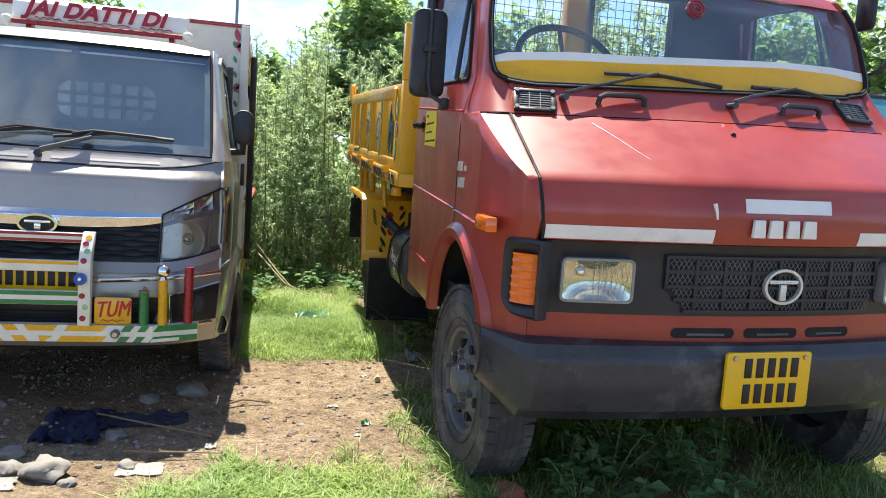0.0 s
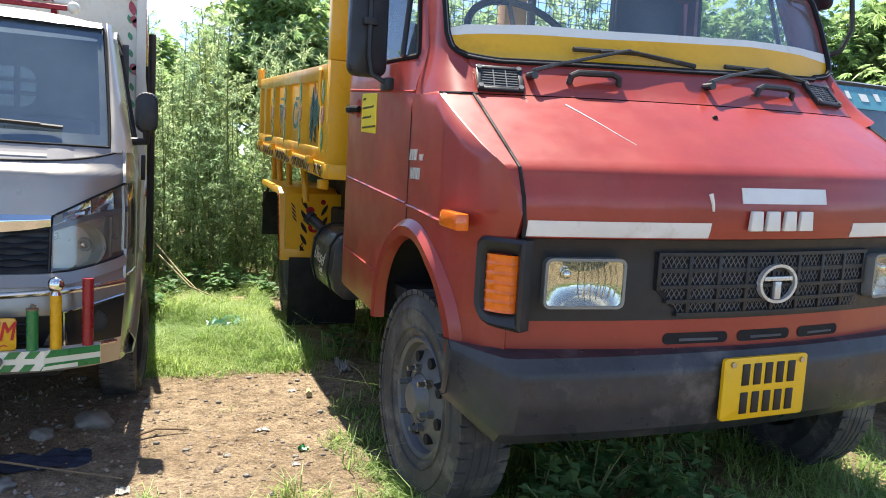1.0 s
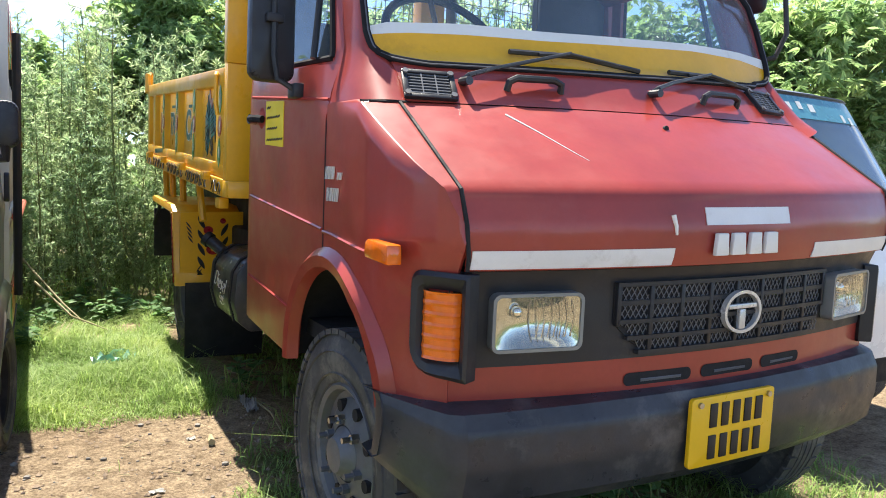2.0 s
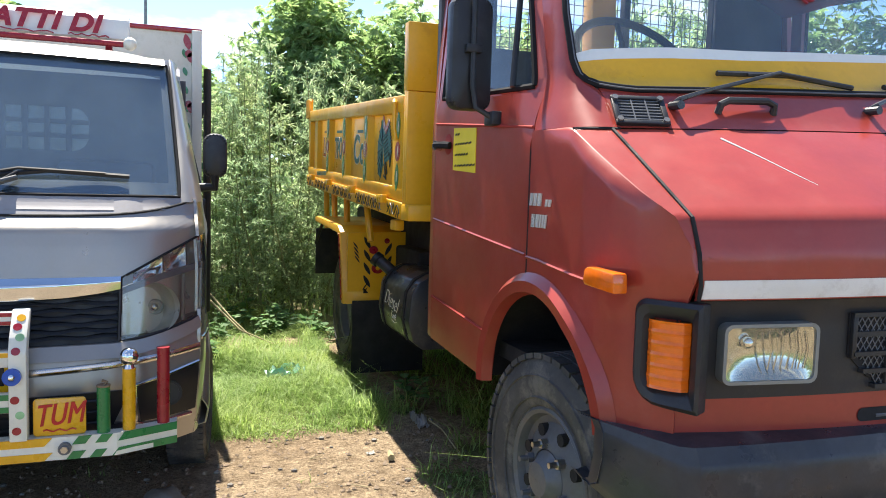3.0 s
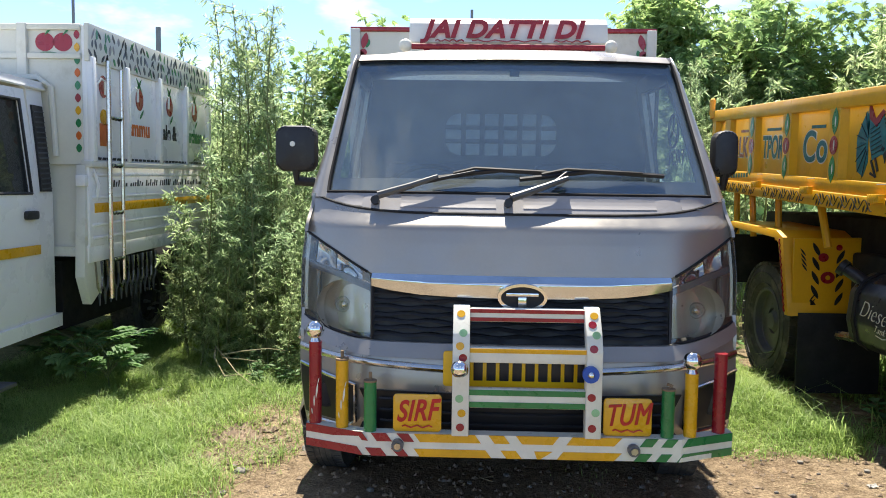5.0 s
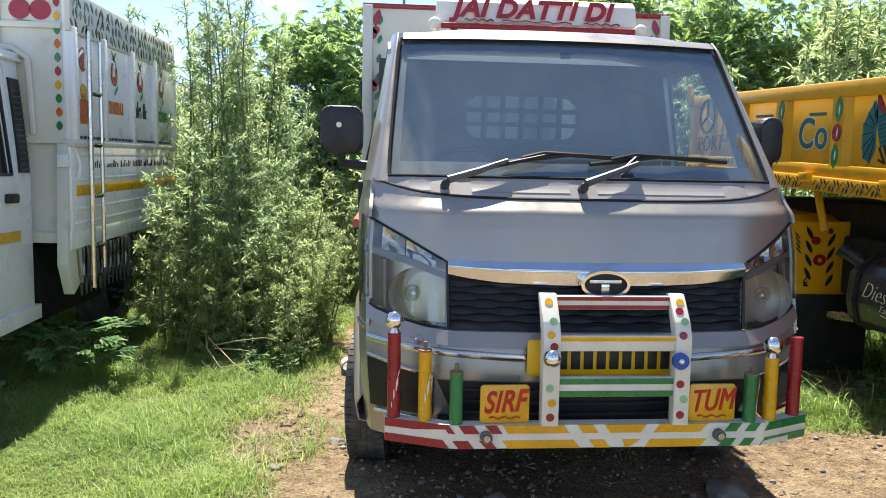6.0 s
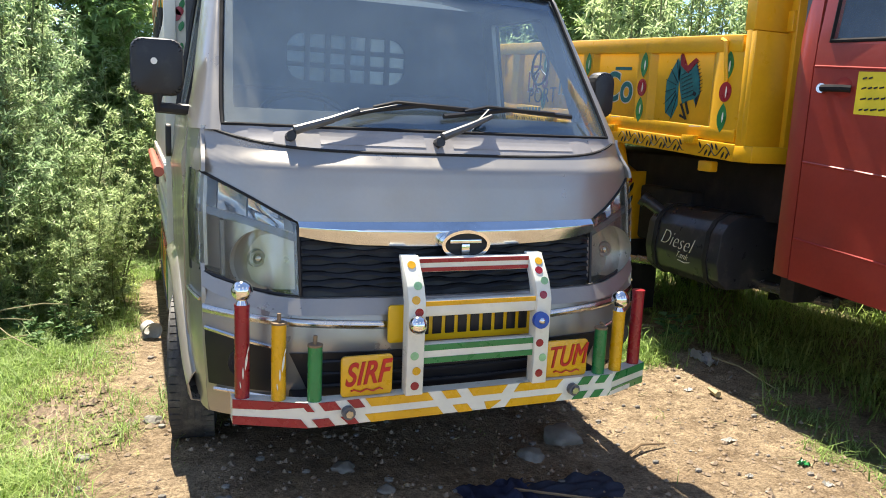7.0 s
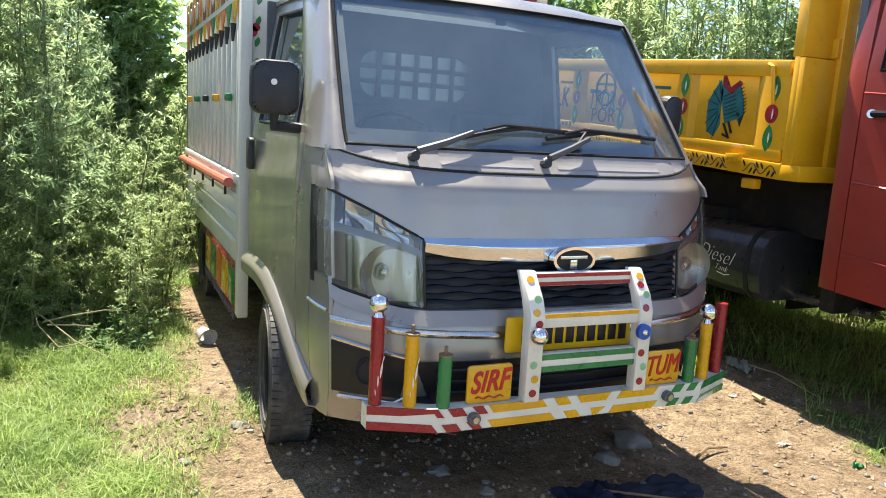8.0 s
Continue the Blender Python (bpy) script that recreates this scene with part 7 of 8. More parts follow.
part("cab_rear_pillar", S(lambda u, v: wside(lerp(5.66, 5.82, u), lerp(1.20, 1.84, v)), 3, 8, (-.03, 0, 0)), M["whitetruck"], wt)
part("cab_roof", S(lambda u, v: Vector((lerp(-3.745, -5.1, u), lerp(4.5, 5.84, v), 1.845 + .10 * math.sin(math.pi * min(1, max(0, u + .05))) ** .5 - .02 * (1 - v) ** 3)), 14, 10, (0, 0, -.03)), M["whitetruck"], wt, "rounded white cab roof")
part("roof_gutter", T([wside(y, 1.845, .012) for y in np.linspace(4.5, 5.84, 8)], .012, 6), M["whitetruck"], wt)
part("cab_back", B(-5.1, -3.76, 5.80, 5.83, .6, 1.86, 0), M["whitetruck"], wt)
part("bonnet", S(lambda u, v: Vector((lerp(-3.74, -5.05, u), lerp(3.0, 4.3, v), 1.12 + .1 * v + .05 * math.sin(math.pi * u))), 8, 8, (0, 0, -.7)), M["whitetruck"], wt, "white bonnet")
part("cab_mirror", P(roundrect(4.60, 1.20, 4.75, 1.42, .03), "x", -3.60, -3.55, .01), M["black"], wt)
for y in (4.62, 4.95):
    part("step", B(-3.78, -3.58, y, y + .26, .20, .225, .008), M["rim"], wt)
    part("step_hanger", T([(-3.70, y + .05, .22), (-3.76, y + .05, .45)], .012, 6), M["dark"], wt)
part("chassis", B(-4.75, -3.95, 3.1, 8.5, .45, .75, .02), M["dark"], wt)
for y in (3.75, 7.5):
    for x, sg in ((-3.90, 1), (-4.85, -1)):
        wheel("wheel", wt, (x, y, .36), .37, .2, .2, M["dark"], sg, nuts=6, lugs=40, label="black wheel")
# dark filler standing in for the deep shade beneath the load body
part("inner_shade_panel", B(-4.9, -3.75, 6.0, 7.0, .35, .80, .02), M["dark"], wt, "dark panel added under the body to stand for shade")

# ---- pale van beside the red truck ----
VX = 3.80
vn = thing("white_van", (VX, 5.2, 0), "white small van with a blue-green sun strip on the windscreen", "van")
vf = lambda z: float(np.interp(z, [.4, .8, 1.05, 1.2, 1.84, 1.90], [3.75, 3.70, 3.76, 3.86, 4.30, 4.42]))
vp = lambda s, z, o=0.0: Vector((VX + s, vf(z) + .12 * s * s + 1.2 * max(0, abs(s) - .48) ** 2 - o, z))
part("nose", S(lambda u, v: vp(lerp(-.74, .74, u), lerp(.42, 1.22, v)), 24, 14, (0, .02, 0)), M["whitetruck"], vn, "white nose panel")
part("windscreen", S(lambda u, v: vp(lerp(-.68, .68, u) * (1 - .06 * v), lerp(1.22, 1.84, v)), 18, 10, (0, .005, 0)), M["glass"], vn, "windscreen").visible_shadow = False
part("sun_strip", S(lambda u, v: vp(lerp(-.64, .64, u), lerp(1.70, 1.83, v), .003), 18, 3, (0, .002, 0)), mat("blue_green_film", (.10, .30, .36), .25, var=.1), vn, "blue-green sun strip with white bars")
for k, (a, w) in enumerate(((-.30, .05), (-.20, .03), (-.10, .06), (.02, .04), (.12, .05), (.42, .03), (.50, .035))):
    part("strip_mark", S(lambda u, v: vp(a + w * u, lerp(1.745, 1.79, v) + .01 * (k % 2) - .05 * (a > .4), .006), 2, 2, (0, .002, 0)), M["white"], vn)
part("windscreen_seal", T([vp(s * .66, 1.845, .004) for s in np.linspace(-1, 1, 14)], .012, 6), M["black"], vn)
for sg in (-1, 1):
    part("pillar", S(lambda u, v: vp(sg * lerp(.66, .75, u) * (1 - .06 * v), lerp(1.20, 1.87, v), .004), 4, 10, (0, .05, 0)), M["whitetruck"], vn)
    part("body_side", S(lambda u, v: Vector((VX + sg * (.76 - .07 * max(0, lerp(.35, 1.88, v) - 1.1)), lerp(vf(lerp(.35, 1.88, v)) + .16, 6.6, u), lerp(.35, 1.88, v))), 8, 14, (-sg * .03, 0, 0)), M["whitetruck"], vn)
    for y in (4.25, 6.1):
        wheel("wheel", vn, (VX + sg * .66, y, .27), .275, .15, .165, M["dark"], sg, nuts=4, lugs=40, label="black wheel")
part("roof", S(lambda u, v: Vector((VX + lerp(-.71, .71, u), lerp(4.30, 6.6, v) + .12 * (2 * u - 1) ** 2 * (1 - v), 1.86 + .05 * min(1, v * 6) - .05 * abs(2 * u - 1) ** 4)), 16, 12, (0, 0, -.02)), M["whitetruck"], vn, "white roof")
part("rear_wall", B(VX - .74, VX + .74, 6.57, 6.6, .4, 1.88, 0), M["whitetruck"], vn)
part("seats", B(VX - .6, VX + .6, 5.1, 5.3, .6, 1.5, .05), M["seat"], vn)
part("dashboard", B(VX - .66, VX + .66, 3.98, 4.35, .7, 1.18, .03), M["interior"], vn)
part("underbody", B(VX - .6, VX + .6, 3.9, 6.5, .22, .5, .02), M["dark"], vn)
vn.location = vn.location + Vector((0, -.40, 0))
vn.scale = (1, 1, 1.02)

# ---- ground ----
def soil_z(x, y):
    """Height of the ground: gently uneven earth."""
    h = 0.022 * math.sin(1.7 * x + .6) * math.sin(1.3 * y) + 0.012 * math.sin(4.1 * x + 2.0 * y)
    h += 0.05 * noise.noise(Vector((x * .8, y * .8, 0))) + 0.018 * noise.noise(Vector((x * 3.1, y * 3.1, 3)))
    k = min(1.0, math.hypot(x, y - 4) / 9.0)
    return h * .8 - .008 + k * k * .05


def grass_density(x, y):
    """How thick the turf is, from 0 to 1, over the plan."""
    d = 0.0
    n1 = noise.noise(Vector((x * 1.4, y * 1.4, 9))) * .5
    n2 = noise.noise(Vector((x * 4.0, y * 4.0, 5))) * .35
    if x > -.25 and x < .85 and y > 4.85 and y < 8.6:
        d = max(d, min(1, (y - 4.85) * 1.6) * .95)
    if x < -2.0 and y > 3.4:
        d = max(d, min(1.0, (-2.0 - x) * 1.0 + .22 * max(0, y - 5.6)) * min(1, (y - 3.4) * 1.3))
    if y < 3.25 and x > -.5 and x < .75:
        d = max(d, .75 - 1.3 * abs(y - 2.75) - .9 * abs(x - .05))
    if x > .80 and x < 3.4 and y < 3.2 and y > 1.9:
        d = max(d, .32)
    for cx, cy, r in ((.84, 3.50, .18), (.86, 3.85, .22), (.92, 4.15, .20), (1.12, 4.5, .22), (1.4, 4.8, .25), (1.0, 5.2, .12)):
        d = max(d, .9 - math.hypot(x - cx, y - cy) / r * .8)
    if 1.15 < x < 3.4 and 3.2 < y < 7.5:
        d = max(d, .42 if x > 1.6 else .2)
    if y > 7.5:
        d = max(d, .5)
    for cx, cy, r in ((.60, 7.40, .34), (.30, 6.95, .22), (.08, 6.95, .2), (.62, 6.45, .16)):
        d = min(d, max(.06, 1.3 * math.hypot(x - cx, (y - cy) * .7) / r - .35))
    return d + n1 * .7 + n2 if d > 0 else (n1 + n2) * .6 - .12


def ground_mesh():
    bm = bmesh.new()
    xs = np.concatenate([[-900, -200, -60, -25], np.linspace(-12, -5, 15), np.linspace(-4.9, 4.9, 140), np.linspace(5, 12, 15), [25, 60, 200, 900]])
    ys = np.concatenate([[-900, -150, -40, -12, -5], np.linspace(-2, 1.4, 8), np.linspace(1.5, 7.5, 110), np.linspace(7.6, 14, 26), [25, 60, 200, 900]])
    g = [[bm.verts.new((x, y, soil_z(x, y) if abs(x) < 13 and -3 < y < 15 else 0.02)) for x in xs] for y in ys]
    for j in range(len(ys) - 1):
        for i in range(len(xs) - 1):
            bm.faces.new((g[j][i], g[j][i + 1], g[j + 1][i + 1], g[j + 1][i]))
    return bm


gm_ = bpy.data.materials.new("bare_earth")
gm_.use_nodes = True
gn, gl_ = gm_.node_tree.nodes, gm_.node_tree.links
gb = gn["Principled BSDF"]
gb.inputs["Roughness"].default_value = 0.95
gb.inputs["Specular IOR Level"].default_value = 0.15
gco = gn.new("ShaderNodeTexCoord")


def gtex(s, d, r=.6, kind="ShaderNodeTexNoise"):
    t = gn.new(kind)
    t.inputs["Scale"].default_value = s
    if kind == "ShaderNodeTexNoise":
        t.inputs["Detail"].default_value, t.inputs["Roughness"].default_value = d, r
    gl_.new(gco.outputs["Object"], t.inputs["Vector"])
    return t


def gramp(src, *stops):
    r = gn.new("ShaderNodeValToRGB")
    while len(r.color_ramp.elements) < len(stops):
        r.color_ramp.elements.new(.5)
    for e, (p, c) in zip(r.color_ramp.elements, stops):
        e.position, e.color = p, tuple(c) + (1,)
    gl_.new(src, r.inputs["Fac"])
    return r.outputs["Color"]


def gmix(kind, f, a, b):
    x = gn.new("ShaderNodeMix")
    x.data_type, x.blend_type = "RGBA", kind
    for i, v in ((0, f), (6, a), (7, b)):
        if isinstance(v, (int, float, tuple)):
            x.inputs[i].default_value = v
        else:
            gl_.new(v, x.inputs[i])
    return x.outputs[2]


c1 = gramp(gtex(1.1, 6).outputs["Fac"], (.3, (.32, .240, .165)), (.5, (.45, .360, .255)), (.7, (.57, .47, .345)))
c2 = gramp(gtex(14, 8, .75).outputs["Fac"], (.32, (.45, .41, .37)), (.52, (.95, .93, .90)), (.72, (1.35, 1.30, 1.22)))
c3 = gramp(gtex(75, 5, .7).outputs["Fac"], (.35, (.58, .54, .50)), (.65, (1.20, 1.17, 1.12)))
cc = gmix("MULTIPLY", 1.0, gmix("MULTIPLY", 1.0, c1, c2), c3)
peb = gramp(gtex(38, 0, kind="ShaderNodeTexVoronoi").outputs["Distance"], (.10, (1, 1, 1)), (.2, (0, 0, 0)))
sel = gramp(gtex(9, 4).outputs["Fac"], (.52, (0, 0, 0)), (.60, (.8, .8, .8)))
cc = gmix("MIX", gmix("MULTIPLY", 1.0, peb, sel), cc, (.42, .37, .30, 1))
turf = gn.new("ShaderNodeAttribute")
turf.attribute_name = "turf"
tmask = gramp(gmix("ADD", 1.0, turf.outputs["Color"], gmix("MULTIPLY", 1.0, gtex(7, 6).outputs["Fac"], (.5, .5, .5, 1))), (.45, (0, 0, 0)), (.75, (.85, .85, .85)))
tcol = gramp(gtex(22, 5).outputs["Fac"], (.3, (.10, .13, .04)), (.7, (.22, .24, .09)))
cc = gmix("MIX", tmask, cc, tcol)
gl_.new(cc, gb.inputs["Base Color"])
gbp = gn.new("ShaderNodeBump")
gbp.inputs["Strength"].default_value, gbp.inputs["Distance"].default_value = 1.0, .05
gh = gmix("ADD", .5, gtex(26, 9, .72).outputs["Fac"], gtex(95, 5).outputs["Fac"])
gl_.new(gh, gbp.inputs["Height"])
gl_.new(gbp.outputs["Normal"], gb.inputs["Normal"])
GROUND = solo("ground", ground_mesh(), gm_, "bare brown earth with stones and worn patches", "ground", kind="structure", origin=(0, 0, 0), angle=80)

ta = GROUND.data.color_attributes.new("turf", "FLOAT_COLOR", "POINT")
tv = np.zeros((len(GROUND.data.vertices), 4), np.float32)
for i_, v_ in enumerate(GROUND.data.vertices):
    x_, y_ = v_.co.x, v_.co.y
    k_ = grass_density(x_, y_) if abs(x_) < 13 and -3 < y_ < 15 else .5
    tv[i_] = max(0.0, min(1.0, k_))
ta.data.foreach_set("color", tv.ravel())

# ---- plants ----
RNG = np.random.default_rng(7)


def leaf_quads(pos, direc, up, length, width, droop=.15):
    """Pointed leaves, each of two quads folded along the midrib line: base, two flanks, tip. Arrays n x 3."""
    n = len(pos)
    d = direc / np.linalg.norm(direc, axis=1, keepdims=True)
    s = np.cross(d, up)
    s /= np.linalg.norm(s, axis=1, keepdims=True) + 1e-9
    nn = np.cross(s, d)
    L, W = length[:, None], width[:, None]
    mid = pos + d * L * .45 + nn * L * .04
    tip = pos + d * L - np.array([0, 0, 1.0]) * L * droop
    v = np.stack([pos, mid + s * W * .5, tip, mid - s * W * .5], 1)
    f = np.arange(n * 4).reshape(n, 4)
    return v.reshape(-1, 3), f


def unit(a):
    return a / (np.linalg.norm(a, axis=-1, keepdims=True) + 1e-9)


def stem_tube(pts, r0, r1, n=5):
    """A tapering stem as arrays of verts and quads."""
    pts = np.asarray(pts)
    k = len(pts)
    t = unit(np.gradient(pts, axis=0))
    a = unit(np.cross(t, np.array([.3, .9, .1])))
    b = np.cross(t, a)
    r = np.linspace(r0, r1, k)[:, None, None]
    an = np.linspace(0, 2 * np.pi, n, endpoint=False)[None, :, None]
    v = pts[:, None, :] + r * (np.cos(an) * a[:, None, :] + np.sin(an) * b[:, None, :])
    f = []
    for i in range(k - 1):
        for j in range(n):
            f.append((i * n + j, i * n + (j + 1) % n, (i + 1) * n + (j + 1) % n, (i + 1) * n + j))
    return v.reshape(-1, 3), np.array(f)


class Heap:
    """Gathers arrays of verts and quads into one mesh."""

    def __init__(self):
        self.v, self.f, self.n = [], [], 0

    def add(self, v, f):
        self.v.append(v)
        self.f.append(f + self.n)
        self.n += len(v)

    def mesh(self, name, material):
        return mesh_np(name, np.concatenate(self.v), np.concatenate(self.f), material)


def weed_stalk(height, seed, leaf=.09, wide=.012, dens=1.0):
    """A tall narrow-leaved weed: stem, side twigs, whorls of thin leaves. Returns stem and leaf arrays."""
    g = np.random.default_rng(seed)
    st, lf = Heap(), Heap()
    k = 9
    z = np.linspace(0, height, k)
    lean_ = g.normal(0, .05, 2)
    px = np.stack([lean_[0] * z + .04 * np.sin(z * 2 + g.uniform(0, 6)), lean_[1] * z + .04 * np.sin(z * 1.7 + g.uniform(0, 6)), z], 1)
    st.add(*stem_tube(px, .009 + .003 * height, .003, 5))
    nt = int(height * 11 * dens)
    P_, D_, L_ = [], [], []
    for i in range(nt):
        h = height * (.10 + .90 * (i + g.uniform()) / nt)
        b = np.array([np.interp(h, z, px[:, 0]), np.interp(h, z, px[:, 1]), h])
        a = g.uniform(0, 2 * np.pi)
        ln = (.40 - .28 * h / height) * g.uniform(.6, 1.2) * (.75 if h < .3 * height else 1)
        d = np.array([np.cos(a), np.sin(a), g.uniform(.35, .95)])
        d /= np.linalg.norm(d)
        tw = b + d * np.linspace(0, ln, 4)[:, None] - np.array([0, 0, 1]) * (np.linspace(0, 1, 4)[:, None] ** 2) * ln * .18
        st.add(*stem_tube(tw, .0035, .0015, 3))
        m = int(12 + 30 * ln / .4)
        q = g.uniform(.25, 1.0, m)
        pp = b + d * (q * ln)[:, None] - np.array([0, 0, 1]) * (q[:, None] ** 2) * ln * .18
        dd = unit(d[None] * .5 + g.normal(0, .75, (m, 3)) + np.array([0, 0, -.05]))
        P_.append(pp)
        D_.append(dd)
        L_.append(leaf * g.uniform(.55, 1.25, m))
    # a tuft at the top
    m = 40
    P_.append(px[-1] - np.array([0, 0, 1]) * g.uniform(0, .22, m)[:, None])
    D_.append(unit(g.normal(0, .6, (m, 3)) + np.array([0, 0, .7])))
    L_.append(leaf * g.uniform(.5, 1.0, m))
    P_, D_, L_ = np.concatenate(P_), np.concatenate(D_), np.concatenate(L_)
    up = unit(g.normal(0, .5, P_.shape) + np.array([0, 0, 1.0]))
    lf.add(*leaf_quads(P_, D_, up, L_, wide * g.uniform(.7, 1.5, len(P_)), .12))
    return st, lf


STALKS = [weed_stalk(h, 10 + i, lf, w, d) for i, (h, lf, w, d) in enumerate(((2.3, .070, .0095, 1.7), (2.0, .068, .010, 1.7), (2.6, .072, .0095, 1.7), (1.6, .062, .0115, 2.2), (2.2, .074, .010, 1.7), (1.2, .058, .0125, 2.6), (2.3, .10, .015, .9), (2.0, .10, .014, .9)))]


def thicket(name, spots, label, mat_leaf="leaf_bamboo"):
    """Many tall weeds as one stand: spots are (x, y, kind, scale)."""
    st, lf = Heap(), Heap()
    for x, y, k, s in spots:
        a = RNG.uniform(0, 2 * np.pi)
        R = np.array([[np.cos(a), -np.sin(a), 0], [np.sin(a), np.cos(a), 0], [0, 0, 1]]) * s
        for h, src in ((st, STALKS[k][0]), (lf, STALKS[k][1])):
            v = np.concatenate(src.v) @ R.T + np.array([x, y, -.02])
            h.add(v, np.concatenate(src.f))
    ob = tagged(new(name, lf.mesh(name, M[mat_leaf])), label, "weeds", kind="stuff")
    s_ = new("stems", st.mesh("stems", M["stem"]))
    s_.parent = ob
    return ob


def scatter(n, x0, x1, y0, y1, kinds, lo, hi, keep=lambda x, y: True):
    out = []
    while len(out) < n:
        x, y = RNG.uniform(x0, x1), RNG.uniform(y0, y1)
        if keep(x, y):
            out.append((x, y, int(RNG.choice(kinds)), RNG.uniform(lo, hi)))
    return out


# behind the gap between the trucks
thicket("weed_thicket", scatter(60, -.6, 1.6, 8.7, 11.0, (0, 1, 2, 4), .85, 1.2), "dense stand of tall narrow-leaved weeds behind the trucks")
thicket("weed_thicket", scatter(26, -.9, 1.3, 8.3, 8.9, (3, 5, 1), .7, 1.0), "shorter weeds along the foot of the thicket")
# to the side of the pickup: a bank of brambles rising to tall weeds behind
thicket("low_weeds", scatter(46, -3.3, -2.05, 6.5, 7.5, (5, 3), .35, .60), "low sunlit weeds at the foot of the thicket")
thicket("weed_thicket", scatter(40, -3.7, -2.15, 7.5, 8.5, (5, 3, 5), .65, .95, lambda x, y: x < -2.25), "leafy brambles beside the pickup")
thicket("weed_thicket", scatter(40, -4.3, -2.0, 8.5, 9.8, (3, 1, 5), .85, 1.1), "bank of leafy brambles beside the pickup")
thicket("weed_thicket", scatter(34, -4.6, -2.0, 9.8, 11.2, (0, 1, 2, 4), .85, 1.05), "tall weeds behind the brambles")
# the tall bush by the white lorry
thicket("weed_bush", scatter(20, -3.32, -2.75, 7.4, 8.5, (0, 2, 4), 1.0, 1.18), "tall feathery bush beside the white lorry")
thicket("weed_bush", scatter(18, -3.22, -2.5, 6.5, 7.3, (3, 5), .75, .95), "leafy bush beside the white lorry")
# far rows
thicket("far_weeds", scatter(60, -9.5, -4.0, 9.5, 13.0, (6, 7), 1.0, 1.35), "far row of tall weeds")
thicket("far_weeds", scatter(30, 6.3, 10.5, 5.6, 9.0, (6, 7), .6, .95), "tall weeds beyond the white van")
thicket("far_weeds", scatter(90, 3.4, 8.8, 9.3, 11.5, (6, 7), 1.4, 1.8), "tall weeds behind the tipper body")
thicket("far_weeds", scatter(70, 1.2, 9.0, 9.0, 12.5, (6, 7), .85, 1.2), "far row of tall weeds behind the tipper")

thicket("weed_thicket", scatter(26, -2.15, -.7, 8.9, 10.4, (3, 1, 0), .75, 1.0), "weeds growing behind the pickup")
thicket("low_weeds", scatter(26, -3.0, -2.2, 6.2, 7.2, (5, 3), .35, .55), "low sunlit weeds at the edge of the grass")


def tree(name, base, height, spread, seed, n_leaf, label, size=.15, lobes=7, crown0=.35):
    """A young broad-leaved tree: tapered trunk, limbs, twigs, and fingered leaves in clumps."""
    g = np.random.default_rng(seed)
    wood, lf = Heap(), Heap()
    k = 8
    z = np.linspace(0, height * .85, k)
    tr = np.stack([.10 * np.sin(z * .9 + seed), .10 * np.cos(z * 1.1 + seed), z], 1)
    wood.add(*stem_tube(tr, .05 + .012 * height, .02, 8))
    tips = []
    for i in range(int(16 + 4 * height)):
        h = g.uniform(crown0, .98) * height * .85
        b = np.array([np.interp(h, z, tr[:, 0]), np.interp(h, z, tr[:, 1]), h])
        a = g.uniform(0, 2 * np.pi)
        rel = (h / (height * .85) - crown0) / (1 - crown0)
        ln = spread * (1.0 - .55 * rel ** 2) * g.uniform(.55, 1.1)
        d = unit(np.array([np.cos(a), np.sin(a), g.uniform(.2, .8)]))
        q = np.linspace(0, 1, 5)[:, None]
        lb = b + d * q * ln + np.array([0, 0, 1]) * q ** 2 * ln * .25
        wood.add(*stem_tube(lb, .018, .006, 5))
        for j in range(7):
            qq = g.uniform(.35, 1.0)
            c = b + d * qq * ln + np.array([0, 0, 1]) * qq ** 2 * ln * .25
            e = c + unit(g.normal(0, 1, 3) + np.array([0, 0, .4])) * spread * g.uniform(.12, .30)
            wood.add(*stem_tube(np.stack([c, (c + e) / 2 + g.normal(0, .01, 3), e]), .006, .003, 3))
            tips.append(e)
    tips = np.array(tips)
    n = int(n_leaf * 1.4)
    c = tips[g.integers(0, len(tips), n)] + g.normal(0, .10 * spread, (n, 3)) * np.array([1, 1, .8])
    # each leaf: fingers spread from one stalk end, hanging a little
    nrm = unit(g.normal(0, .55, (n, 3)) + np.array([0, 0, 1.0]))
    ax = unit(np.cross(nrm, g.normal(0, 1, (n, 3))))
    ay = np.cross(nrm, ax)
    for i in range(lobes):
        a = (i - (lobes - 1) / 2) * (2.0 / lobes) * 1.45
        d = np.cos(a) * ax + np.sin(a) * ay - nrm * .12
        L = size * g.uniform(.75, 1.2, n) * (1.0 - .35 * abs(a) / 1.6)
        v, f = leaf_quads(c, d, nrm, L, L * .30, .16)
        lf.add(v, f)
    e = thing(name, (base[0], base[1], 0), label, "tree")
    t = new("trunk", wood.mesh("trunk", M["stem"]))
    t.parent = e
    cr = new("crown", lf.mesh("crown", M["leaf_tree"]))
    cr.parent = e
    return e


tree("broadleaf_tree", (1.55, 12.0), 4.1, 1.5, 3, 5000, "young broad-leaved tree with fingered leaves behind the tipper", size=0.129)
tree("broadleaf_tree", (-.25, 12.6), 3.0, 1.0, 19, 1500, "small broad-leaved tree among tall weeds", size=0.114)
tree("broadleaf_tree", (3.3, 12.5), 4.0, 1.6, 8, 4200, "broad-leaved tree behind the tipper body", size=0.129)
tree("broadleaf_tree", (-2.55, 10.6), 3.4, 1.2, 5, 3200, "broad-leaved tree with glossy fingered leaves beside the pickup", size=0.122, crown0=.2)
